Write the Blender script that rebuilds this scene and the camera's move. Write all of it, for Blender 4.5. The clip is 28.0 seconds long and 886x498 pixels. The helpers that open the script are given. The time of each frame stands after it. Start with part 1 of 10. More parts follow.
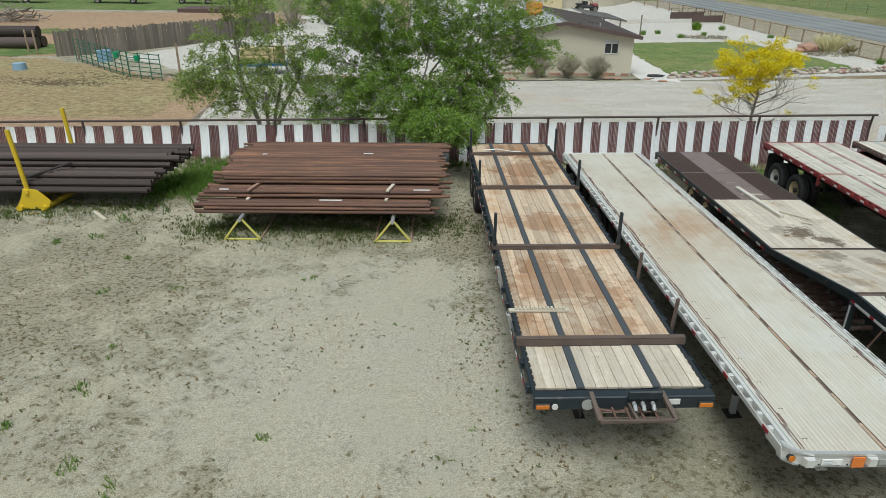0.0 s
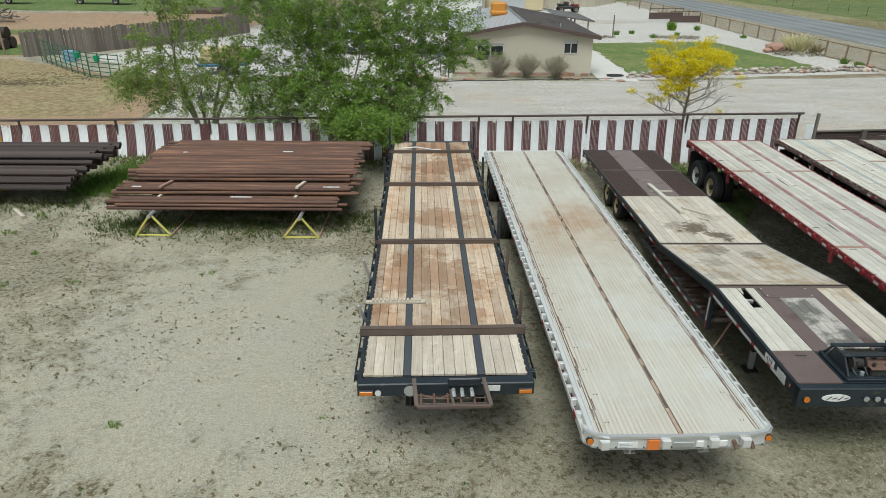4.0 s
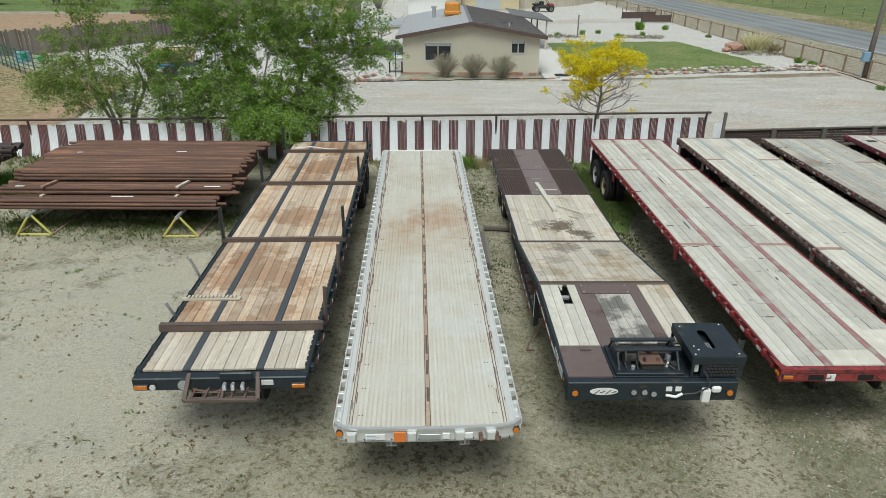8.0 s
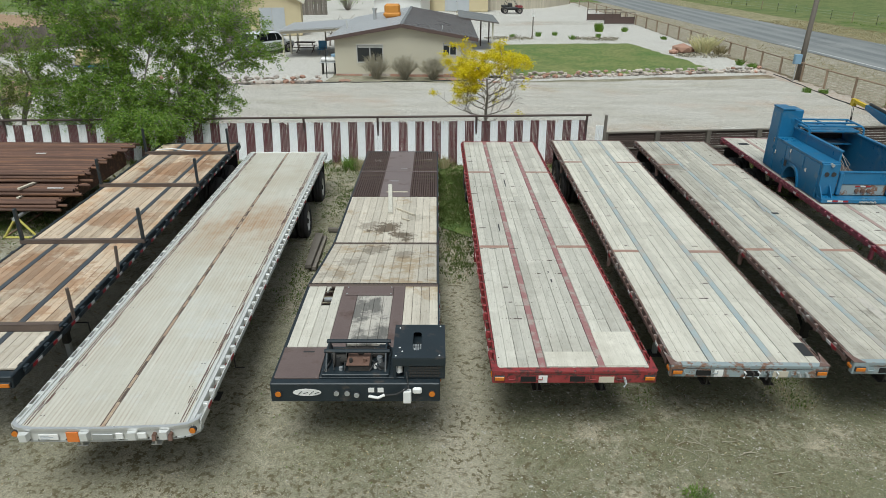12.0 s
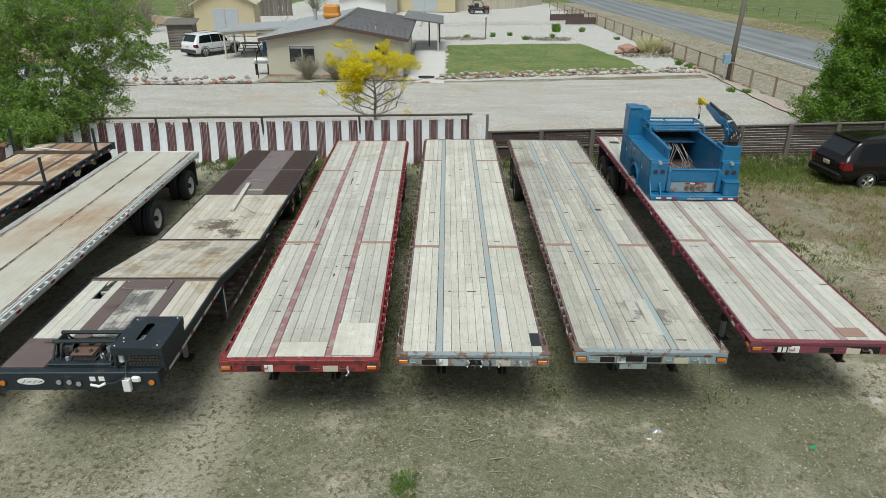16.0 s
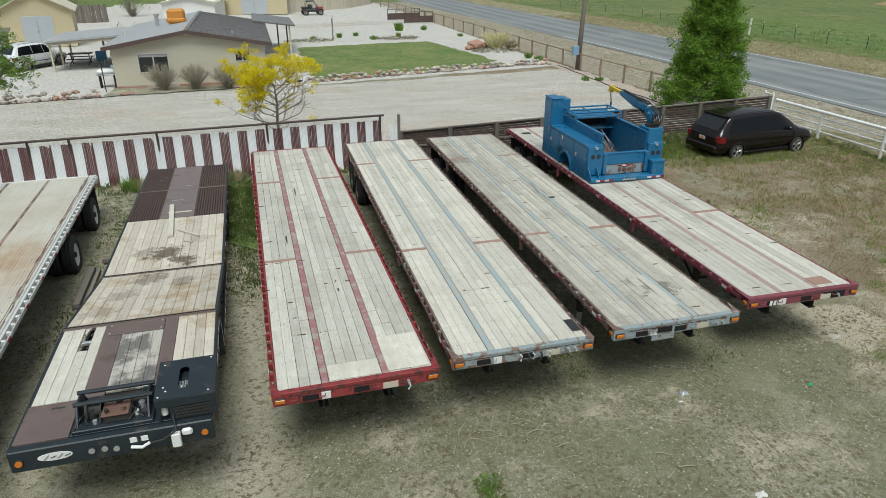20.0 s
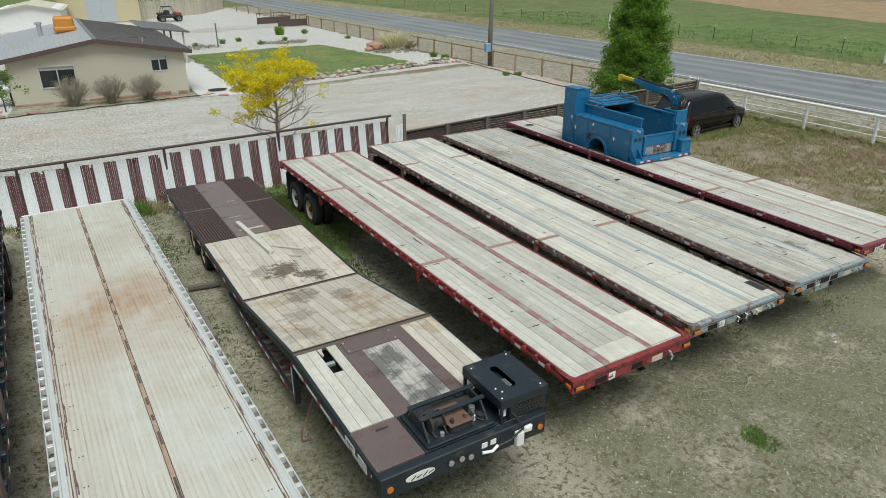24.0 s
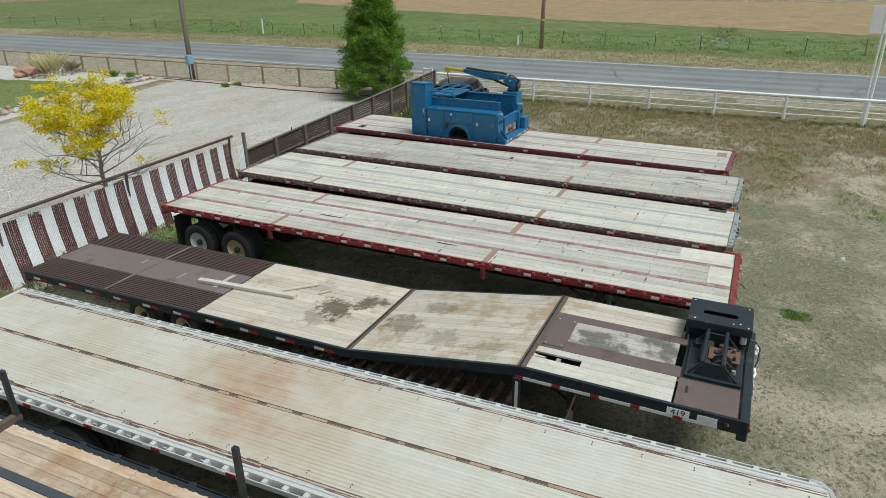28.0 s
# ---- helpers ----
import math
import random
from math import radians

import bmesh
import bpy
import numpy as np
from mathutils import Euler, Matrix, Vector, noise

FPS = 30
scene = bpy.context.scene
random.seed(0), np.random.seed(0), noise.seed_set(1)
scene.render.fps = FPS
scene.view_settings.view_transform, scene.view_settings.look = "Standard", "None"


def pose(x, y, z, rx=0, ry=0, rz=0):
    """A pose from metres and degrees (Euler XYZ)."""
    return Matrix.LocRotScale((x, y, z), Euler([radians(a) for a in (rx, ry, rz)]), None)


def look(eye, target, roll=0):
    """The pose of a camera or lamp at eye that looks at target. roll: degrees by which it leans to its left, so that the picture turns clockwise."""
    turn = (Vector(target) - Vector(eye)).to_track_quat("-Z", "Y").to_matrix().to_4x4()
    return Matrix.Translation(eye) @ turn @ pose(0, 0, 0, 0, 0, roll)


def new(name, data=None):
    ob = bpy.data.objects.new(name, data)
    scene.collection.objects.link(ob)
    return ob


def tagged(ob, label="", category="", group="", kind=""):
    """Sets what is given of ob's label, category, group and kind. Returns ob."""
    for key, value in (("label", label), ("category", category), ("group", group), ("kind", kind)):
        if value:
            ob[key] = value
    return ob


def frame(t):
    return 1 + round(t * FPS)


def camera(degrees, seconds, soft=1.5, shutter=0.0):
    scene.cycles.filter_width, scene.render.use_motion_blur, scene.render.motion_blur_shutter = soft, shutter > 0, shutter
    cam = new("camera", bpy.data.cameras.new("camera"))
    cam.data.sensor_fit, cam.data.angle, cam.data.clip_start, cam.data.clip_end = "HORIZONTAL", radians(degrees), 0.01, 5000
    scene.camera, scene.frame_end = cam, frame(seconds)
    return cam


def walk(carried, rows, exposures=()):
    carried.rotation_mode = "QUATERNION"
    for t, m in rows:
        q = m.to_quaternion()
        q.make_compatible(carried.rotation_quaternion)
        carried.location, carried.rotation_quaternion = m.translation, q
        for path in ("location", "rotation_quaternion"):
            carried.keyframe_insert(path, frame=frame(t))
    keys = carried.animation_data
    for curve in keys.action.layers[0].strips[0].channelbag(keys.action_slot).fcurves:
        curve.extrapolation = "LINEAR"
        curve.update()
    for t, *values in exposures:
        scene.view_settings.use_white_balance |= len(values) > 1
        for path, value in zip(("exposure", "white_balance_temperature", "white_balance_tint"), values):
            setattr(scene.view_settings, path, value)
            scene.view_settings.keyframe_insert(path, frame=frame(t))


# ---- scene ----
cam = camera(68.1, 28.0, soft=0.8)
METRES, EYE, TILT, LEAN, TURN = 33.0, 7.1, -24.4, -0.4, 0.0
ROWS = [
    (0.0, 0.0, 0.0, 0.0, 0.0, 0.0, -0.0),
    (0.5, 0.0053, -0.0006, 0.0005, -0.01, -0.02, 0.01),
    (1.0, 0.0103, -0.0002, 0.0007, -0.01, 0.01, 0.01),
    (1.5, 0.0162, -0.0013, 0.0001, -0.01, 0.02, 0.02),
    (2.0, 0.0248, -0.0032, -0.0009, -0.0, 0.03, 0.03),
    (2.5, 0.036, -0.0055, -0.0019, -0.0, 0.04, 0.03),
    (3.0, 0.0487, -0.0074, -0.0028, -0.01, 0.05, 0.02),
    (3.5, 0.0622, -0.0086, -0.0037, -0.01, 0.06, 0.04),
    (5.5, 0.1114, -0.0104, -0.0038, 0.01, 0.04, 0.12),
    (6.0, 0.1234, -0.0114, -0.004, -0.01, 0.04, 0.11),
    (6.5, 0.1355, -0.0126, -0.0045, -0.01, 0.04, 0.15),
    (7.0, 0.1483, -0.014, -0.0051, 0.01, 0.03, 0.16),
    (7.5, 0.1623, -0.0148, -0.0053, 0.02, 0.02, 0.17),
    (8.0, 0.1759, -0.0153, -0.0054, 0.02, 0.03, 0.18),
    (8.5, 0.1874, -0.0157, -0.0055, 0.04, 0.02, 0.2),
    (9.0, 0.2011, -0.017, -0.006, 0.06, 0.02, 0.19),
    (9.5, 0.218, -0.0173, -0.0056, 0.07, -0.02, 0.18),
    (10.0, 0.2369, -0.0161, -0.0047, 0.07, 0.0, 0.18),
    (10.5, 0.2558, -0.0155, -0.004, 0.06, 0.05, 0.14),
    (11.0, 0.274, -0.0156, -0.0039, 0.07, 0.08, 0.16),
    (11.5, 0.2918, -0.0168, -0.0041, 0.07, 0.09, 0.12),
    (12.0, 0.3099, -0.0185, -0.005, 0.06, 0.11, 0.08),
    (12.5, 0.3272, -0.0202, -0.0054, 0.06, 0.1, 0.07),
    (14.5, 0.3959, -0.0233, -0.0065, 0.05, 0.16, 0.11),
    (15.0, 0.4141, -0.0255, -0.007, 0.07, 0.15, 0.12),
    (15.5, 0.4308, -0.0273, -0.0075, 0.07, 0.15, 0.14),
    (16.0, 0.4419, -0.0296, -0.0086, -0.01, 0.14, 0.2),
    (16.5, 0.4421, -0.0284, -0.0079, -0.53, 0.11, 0.44),
    (17.0, 0.4272, -0.0285, -0.0085, -1.82, 0.08, 1.06),
    (17.5, 0.4123, -0.0276, -0.0084, -3.58, 0.05, 1.88),
    (18.0, 0.4044, -0.0266, -0.0079, -4.95, 0.03, 2.56),
    (18.5, 0.3966, -0.0257, -0.0078, -7.45, -0.12, 3.7),
    (19.0, 0.3812, -0.0236, -0.0068, -10.49, -0.36, 5.05),
    (19.5, 0.3623, -0.0195, -0.0046, -12.72, -0.58, 6.06),
    (20.0, 0.3427, -0.0138, -0.0022, -14.18, -0.7, 6.69),
    (20.5, 0.3219, -0.0079, 0.0003, -14.74, -0.71, 6.91),
    (21.0, 0.2995, -0.002, 0.0026, -15.57, -0.78, 7.28),
    (21.5, 0.2782, 0.003, 0.0042, -16.86, -0.93, 7.86),
    (22.0, 0.2592, 0.0082, 0.0074, -18.25, -1.13, 8.46),
    (22.5, 0.237, 0.0161, 0.0097, -19.64, -1.34, 9.04),
    (24.5, 0.135, 0.0648, 0.0303, -31.36, -3.51, 13.76),
    (25.0, 0.1118, 0.0806, 0.0377, -34.89, -4.33, 15.04),
    (25.5, 0.0896, 0.0983, 0.0458, -38.59, -5.28, 16.34),
    (26.0, 0.0676, 0.1172, 0.0539, -42.41, -6.36, 17.6),
    (26.5, 0.0466, 0.1383, 0.0637, -46.58, -7.6, 18.88),
    (27.0, 0.0261, 0.1629, 0.0747, -51.6, -9.23, 20.24),
    (27.5, 0.0066, 0.1909, 0.0865, -56.98, -11.09, 21.53),
    (28.0, -0.0117, 0.2211, 0.0996, -61.95, -12.93, 22.6),
]
walk(cam, [(t, pose(0, 0, EYE, TILT, LEAN, TURN) @ pose(METRES * x, METRES * y, METRES * z, 90 + pitch, roll, yaw)) for t, x, y, z, yaw, pitch, roll in ROWS],
     [(0.0, 0.01, 6200, 3), (28.0, 0.0, 6200, 3)])


# ---------------------------------------------------------------- light
def ground_z(x, y):
    """The yard and the land round it fall gently towards the road."""
    return 0.105 - 0.0105 * x - 0.0017 * y


world = bpy.data.worlds.new("overcast_sky")
scene.world = world
world.use_nodes = True
wn, wl = world.node_tree.nodes, world.node_tree.links
sky = wn.new("ShaderNodeTexSky")
sky.sky_type = "NISHITA"
sky.sun_disc = False
sky.sun_elevation, sky.sun_rotation = radians(64), radians(190)
sky.dust_density, sky.ozone_density = 2.0, 1.0
grey = wn.new("ShaderNodeHueSaturation")
grey.inputs["Saturation"].default_value = 0.30
wl.new(sky.outputs[0], grey.inputs["Color"])
dome = wn.new("ShaderNodeTexCoord")
dome_z = wn.new("ShaderNodeSeparateXYZ")
wl.new(dome.outputs["Generated"], dome_z.inputs[0])
dome_fac = wn.new("ShaderNodeMapRange")
dome_fac.inputs["To Min"].default_value, dome_fac.inputs["To Max"].default_value = 0.58, 1.28
wl.new(dome_z.outputs["Z"], dome_fac.inputs["Value"])
cloud = wn.new("ShaderNodeVectorMath")
cloud.operation = "SCALE"
wl.new(grey.outputs[0], cloud.inputs[0])
wl.new(dome_fac.outputs[0], cloud.inputs["Scale"])
wl.new(cloud.outputs[0], wn["Background"].inputs["Color"])
wn["Background"].inputs["Strength"].default_value = 0.10
sun = new("sun", bpy.data.lights.new("sun", "SUN"))
sun.data.energy, sun.data.angle, sun.data.color = 2.5, radians(30), (1.0, 0.99, 0.955)
sun.matrix_world = look((-4, -22, 46), (0, 0, 0))


# ---------------------------------------------------------------- materials
def tree_of(name, rough=0.7, metal=0.0):
    m = bpy.data.materials.new(name)
    m.use_nodes = True
    n, l = m.node_tree.nodes, m.node_tree.links
    b = n["Principled BSDF"]
    b.inputs["Roughness"].default_value, b.inputs["Metallic"].default_value = rough, metal
    return m, n, l, b


def noise_node(n, l, vec, scale, detail=4.0, rough=0.6):
    t = n.new("ShaderNodeTexNoise")
    t.inputs["Scale"].default_value, t.inputs["Detail"].default_value = scale, detail
    t.inputs["Roughness"].default_value = rough
    if vec is not None:
        l.new(vec, t.inputs["Vector"])
    return t.outputs["Fac"]


def ramp(n, l, fac, lo, hi):
    r = n.new("ShaderNodeMapRange")
    r.inputs["From Min"].default_value, r.inputs["From Max"].default_value = lo, hi
    l.new(fac, r.inputs["Value"])
    return r.outputs[0]


def math_node(n, l, op, a, b):
    m = n.new("ShaderNodeMath")
    m.operation = op
    for k, v in enumerate((a, b)):
        if isinstance(v, (int, float)):
            m.inputs[k].default_value = v
        else:
            l.new(v, m.inputs[k])
    return m.outputs[0]


def mix_colour(n, l, fac, a, b, blend="MIX"):
    m = n.new("ShaderNodeMix")
    m.data_type, m.blend_type = "RGBA", blend
    for k, v in ((0, fac), (6, a), (7, b)):
        if isinstance(v, (int, float)):
            m.inputs[k].default_value = v
        elif isinstance(v, tuple):
            m.inputs[k].default_value = (*v, 1)
        else:
            l.new(v, m.inputs[k])
    return m.outputs[2]


def relief(n, l, b, height, strength, distance=0.01):
    bp = n.new("ShaderNodeBump")
    bp.inputs["Strength"].default_value, bp.inputs["Distance"].default_value = strength, distance
    l.new(height, bp.inputs["Height"])
    l.new(bp.outputs[0], b.inputs["Normal"])


def place(n, l, stretch=(1, 1, 1), world_space=False):
    """Coordinates in metres, shifted at random from object to object."""
    if world_space:
        src = n.new("ShaderNodeNewGeometry").outputs["Position"]
    else:
        src = n.new("ShaderNodeTexCoord").outputs["Object"]
    info = n.new("ShaderNodeObjectInfo")
    add = n.new("ShaderNodeVectorMath")
    add.operation = "MULTIPLY_ADD"
    l.new(src, add.inputs[0])
    add.inputs[1].default_value = stretch
    if not world_space:
        sh = n.new("ShaderNodeVectorMath")
        sh.operation = "SCALE"
        sh.inputs[0].default_value = (71.3, 37.7, 53.1)
        l.new(info.outputs["Random"], sh.inputs["Scale"])
        l.new(sh.outputs[0], add.inputs[2])
    return add.outputs[0], info.outputs["Random"]


def surface(name, base, worn, rough=0.6, metal=0.0, big=1.5, fine=30.0, amount=0.6, bump=0.25, rand=0.0, stretch=(1, 1, 1), stain=None, stain_range=(0.55, 0.75), stain_scale=0.8, world_space=False, depth=0.004):
    """Two tones mixed by large and fine noise, with relief, a chance change of tone from piece to piece, and stains."""
    m, n, l, b = tree_of(name, rough, metal)
    vec, chance = place(n, l, stretch, world_space)
    big_n, fine_n = noise_node(n, l, vec, big), noise_node(n, l, vec, fine, 3.0)
    fac = ramp(n, l, math_node(n, l, "ADD", math_node(n, l, "MULTIPLY", big_n, 0.65), math_node(n, l, "MULTIPLY", fine_n, 0.35)), 0.5 - 0.5 * (1 - amount) - 0.12, 0.5 + 0.5 * (1 - amount) + 0.12)
    col = mix_colour(n, l, fac, base, worn)
    if stain:
        sn = noise_node(n, l, vec, stain_scale, 5.0, 0.65)
        col = mix_colour(n, l, ramp(n, l, sn, *stain_range), col, stain)
    if rand:
        hs = n.new("ShaderNodeHueSaturation")
        l.new(ramp(n, l, chance, 0, 1), hs.inputs["Value"])
        hs.inputs["Value"].default_value = 1
        mr = n.new("ShaderNodeMapRange")
        mr.inputs["To Min"].default_value, mr.inputs["To Max"].default_value = 1 - rand, 1 + rand
        l.new(chance, mr.inputs["Value"])
        l.new(mr.outputs[0], hs.inputs["Value"])
        l.new(col, hs.inputs["Color"])
        col = hs.outputs[0]
    l.new(col, b.inputs["Base Color"])
    rn = n.new("ShaderNodeMapRange")
    rn.inputs["To Min"].default_value, rn.inputs["To Max"].default_value = max(rough - 0.12, 0.05), min(rough + 0.15, 1)
    l.new(big_n, rn.inputs["Value"])
    l.new(rn.outputs[0], b.inputs["Roughness"])
    if bump:
        relief(n, l, b, fine_n, bump, depth)
    return m


def leafy(name, a, c, rough=0.6, shade=0.5):
    """Leaves: the tone changes from leaf to leaf, and light passes through."""
    m, n, l, b = tree_of(name, rough)
    g = n.new("ShaderNodeNewGeometry")
    vec, chance = place(n, l)
    col = mix_colour(n, l, g.outputs["Random Per Island"], a, c)
    col = mix_colour(n, l, math_node(n, l, "MULTIPLY", noise_node(n, l, vec, 1.2), shade), col, tuple(0.55 * v for v in a))
    l.new(col, b.inputs["Base Color"])
    tr = n.new("ShaderNodeBsdfTranslucent")
    l.new(col, tr.inputs["Color"])
    mx = n.new("ShaderNodeMixShader")
    mx.inputs[0].default_value = 0.42
    l.new(b.outputs[0], mx.inputs[1])
    l.new(tr.outputs[0], mx.inputs[2])
    l.new(mx.outputs[0], n["Material Output"].inputs["Surface"])
    return m


def yard_material():
    """Pale sandy gravel: bare worn lots, weedy brown patches, fine grit, scattered stones and dead sprouts."""
    m, n, l, b = tree_of("yard_gravel", 0.95)
    vec, _ = place(n, l, world_space=True)
    sep = n.new("ShaderNodeSeparateXYZ")
    l.new(vec, sep.inputs[0])
    times = lambda a, c: math_node(n, l, "MULTIPLY", a, c)
    plus = lambda a, c: math_node(n, l, "ADD", a, c)
    coarse = noise_node(n, l, vec, 0.22, 6, 0.62)
    mid = noise_node(n, l, vec, 0.62, 7, 0.68)
    clod = noise_node(n, l, vec, 2.6, 6, 0.75)
    sprout = noise_node(n, l, vec, 11, 4, 0.65)
    grit = noise_node(n, l, vec, 42, 4, 0.85)
    pea = n.new("ShaderNodeTexVoronoi")
    pea.inputs["Scale"].default_value = 52
    l.new(vec, pea.inputs["Vector"])
    # browner, greener ground; starts far left to take in the trailers' soft shade
    right = ramp(n, l, plus(sep.outputs["X"], times(plus(mid, -0.5), 8.0)), 1.0, 11.0)
    # sand and greyer fine gravel
    col = mix_colour(n, l, ramp(n, l, mid, 0.42, 0.60), (0.374, 0.342, 0.250), (0.355, 0.342, 0.274))
    worn = n.new("ShaderNodeVectorMath")
    worn.operation = "DISTANCE"
    l.new(vec, worn.inputs[0])
    worn.inputs[1].default_value = (-0.8, 10.6, 0)
    worn = ramp(n, l, plus(worn.outputs["Value"], plus(times(plus(mid, -0.5), 8.0), times(plus(clod, -0.5), 5.0))), 4.8, 2.4)
    col = mix_colour(n, l, times(worn, 0.55), col, (0.43, 0.40, 0.32))
    # trodden, weedy ground is darker and browner, with hard little edges
    near = lambda x, y, r0, r1: ramp(n, l, plus(spread(x, y), times(plus(clod, -0.5), 2.2)), r1, r0)

    def spread(x, y):
        d = n.new("ShaderNodeVectorMath")
        d.operation = "DISTANCE"
        l.new(vec, d.inputs[0])
        d.inputs[1].default_value = (x, y, 0)
        return d.outputs["Value"]

    lots = plus(plus(near(-8.2, 13.4, 1.6, 3.4), near(1.6, 12.0, 0.8, 2.4)), plus(near(-2.5, 5.6, 1.2, 3.0), plus(near(1.3, 16.5, 0.8, 2.6), plus(near(5.2, 5.4, 1.0, 2.8), near(8.6, 5.2, 0.8, 2.4)))))
    cover = plus(plus(times(mid, 0.62), times(clod, 0.38)), plus(times(worn, -0.14), plus(times(right, 0.045), times(lots, 0.07))))
    weedy = ramp(n, l, cover, 0.46, 0.57)
    col = mix_colour(n, l, times(weedy, 0.62), col, (0.212, 0.186, 0.118))
    # denser turf before the trailer noses, its dark colour also standing for their shade
    band = times(times(ramp(n, l, sep.outputs["Y"], 4.6, 7.6), ramp(n, l, sep.outputs["Y"], 14.0, 10.5)), ramp(n, l, sep.outputs["X"], 7, 12))
    patchy = noise_node(n, l, vec, 0.42, 8, 0.72)
    blade = noise_node(n, l, vec, 7.5, 6, 0.8)
    col = mix_colour(n, l, times(right, 0.55), col, (0.30, 0.280, 0.208))
    turf = ramp(n, l, plus(plus(times(patchy, 0.75), times(blade, 0.25)), plus(times(band, 0.10), times(clod, 0.12))), 0.50, 0.66)
    col = mix_colour(n, l, times(times(turf, right), 0.80), col, (0.150, 0.150, 0.078))
    col = mix_colour(n, l, times(times(right, ramp(n, l, blade, 0.50, 0.60)), 0.42), col, (0.118, 0.126, 0.070))
    sandy = ramp(n, l, plus(plus(times(patchy, 0.7), times(clod, 0.3)), times(band, 0.03)), 0.475, 0.40)
    col = mix_colour(n, l, times(times(sandy, right), 0.85), col, (0.415, 0.36, 0.262))
    # lush low growth under and behind the pipe stacks
    lush = plus(plus(near(-3.0, 18.2, 1.6, 3.4), near(-8.2, 20.8, 1.4, 2.6)), plus(near(26.3, 22.9, 1.2, 2.6), near(33.8, 22.8, 0.8, 2.0)))
    col = mix_colour(n, l, times(times(lush, ramp(n, l, blade, 0.38, 0.54)), 0.8), col, (0.11, 0.115, 0.045))
    # russet dry ground and a sandy bare strip by the road side of the yard
    side = ramp(n, l, plus(sep.outputs["X"], times(plus(coarse, -0.5), 6.0)), 22.5, 25.5)
    col = mix_colour(n, l, times(times(side, ramp(n, l, mid, 0.36, 0.52)), 0.75), col, (0.215, 0.15, 0.085))
    bare = times(times(ramp(n, l, noise_node(n, l, vec, 0.36, 6, 0.65), 0.53, 0.60), ramp(n, l, sep.outputs["X"], 19, 23)), times(ramp(n, l, sep.outputs["Y"], 18.5, 15.5), 0.75))
    col = mix_colour(n, l, bare, col, (0.465, 0.41, 0.31))
    # a paler strip between two trailers, with a wavering edge
    track = math_node(n, l, "ABSOLUTE", plus(plus(sep.outputs["X"], -10.75), times(plus(coarse, -0.5), 1.6)), 0)
    track = times(times(ramp(n, l, plus(track, times(clod, 0.5)), 1.05, 0.45), ramp(n, l, sep.outputs["Y"], 2.0, 5.0)), ramp(n, l, sep.outputs["Y"], 18.0, 15.5))
    col = mix_colour(n, l, times(track, 0.62), col, (0.44, 0.395, 0.305))
    # grit, pale pea gravel, dead sprouts in the weedy places
    sparkle = n.new("ShaderNodeMapRange")
    l.new(grit, sparkle.inputs["Value"])
    sparkle.inputs["From Min"].default_value, sparkle.inputs["From Max"].default_value = 0.34, 0.66
    sparkle.inputs["To Min"].default_value, sparkle.inputs["To Max"].default_value = 0.46, 1.54
    col = mix_colour(n, l, 1.0, col, sparkle.outputs[0], "MULTIPLY")
    col = mix_colour(n, l, times(times(ramp(n, l, sprout, 0.53, 0.58), plus(times(weedy, 0.9), 0.22)), 0.85), col, (0.12, 0.098, 0.05))
    tone = n.new("ShaderNodeSeparateColor")
    l.new(pea.outputs["Color"], tone.inputs[0])
    pebble = times(ramp(n, l, pea.outputs["Distance"], 0.42, 0.30), ramp(n, l, tone.outputs[0], 0.86, 0.93))
    col = mix_colour(n, l, times(pebble, 0.55), col, (0.58, 0.55, 0.48))
    l.new(col, b.inputs["Base Color"])
    relief(n, l, b, plus(times(clod, 0.8), plus(times(sprout, 0.4), times(grit, 0.35))), 0.9, 0.035)
    return m


def soil(name, a, c, dark, pale, big=0.3, grit_scale=45.0, bump=0.5):
    """Loose ground: gravel, bare earth, turf."""
    m, n, l, b = tree_of(name, 0.95)
    vec, _ = place(n, l, world_space=True)
    coarse, mid, grit = noise_node(n, l, vec, big, 5), noise_node(n, l, vec, big * 9, 5, 0.7), noise_node(n, l, vec, grit_scale, 3, 0.8)
    mottle = noise_node(n, l, vec, grit_scale * 0.22, 5, 0.85)
    col = mix_colour(n, l, ramp(n, l, coarse, 0.35, 0.65), a, c)
    col = mix_colour(n, l, math_node(n, l, "MULTIPLY", ramp(n, l, mid, 0.5, 0.72), 0.7), col, dark)
    col = mix_colour(n, l, math_node(n, l, "MULTIPLY", ramp(n, l, mottle, 0.50, 0.58), 0.75), col, dark)
    col = mix_colour(n, l, math_node(n, l, "MULTIPLY", ramp(n, l, mottle, 0.48, 0.40), 0.75), col, pale)
    col = mix_colour(n, l, math_node(n, l, "MULTIPLY", ramp(n, l, grit, 0.52, 0.75), 0.8), col, pale)
    col = mix_colour(n, l, math_node(n, l, "MULTIPLY", ramp(n, l, grit, 0.45, 0.28), 0.6), col, dark)
    l.new(col, b.inputs["Base Color"])
    relief(n, l, b, grit, bump, 0.03)
    return m


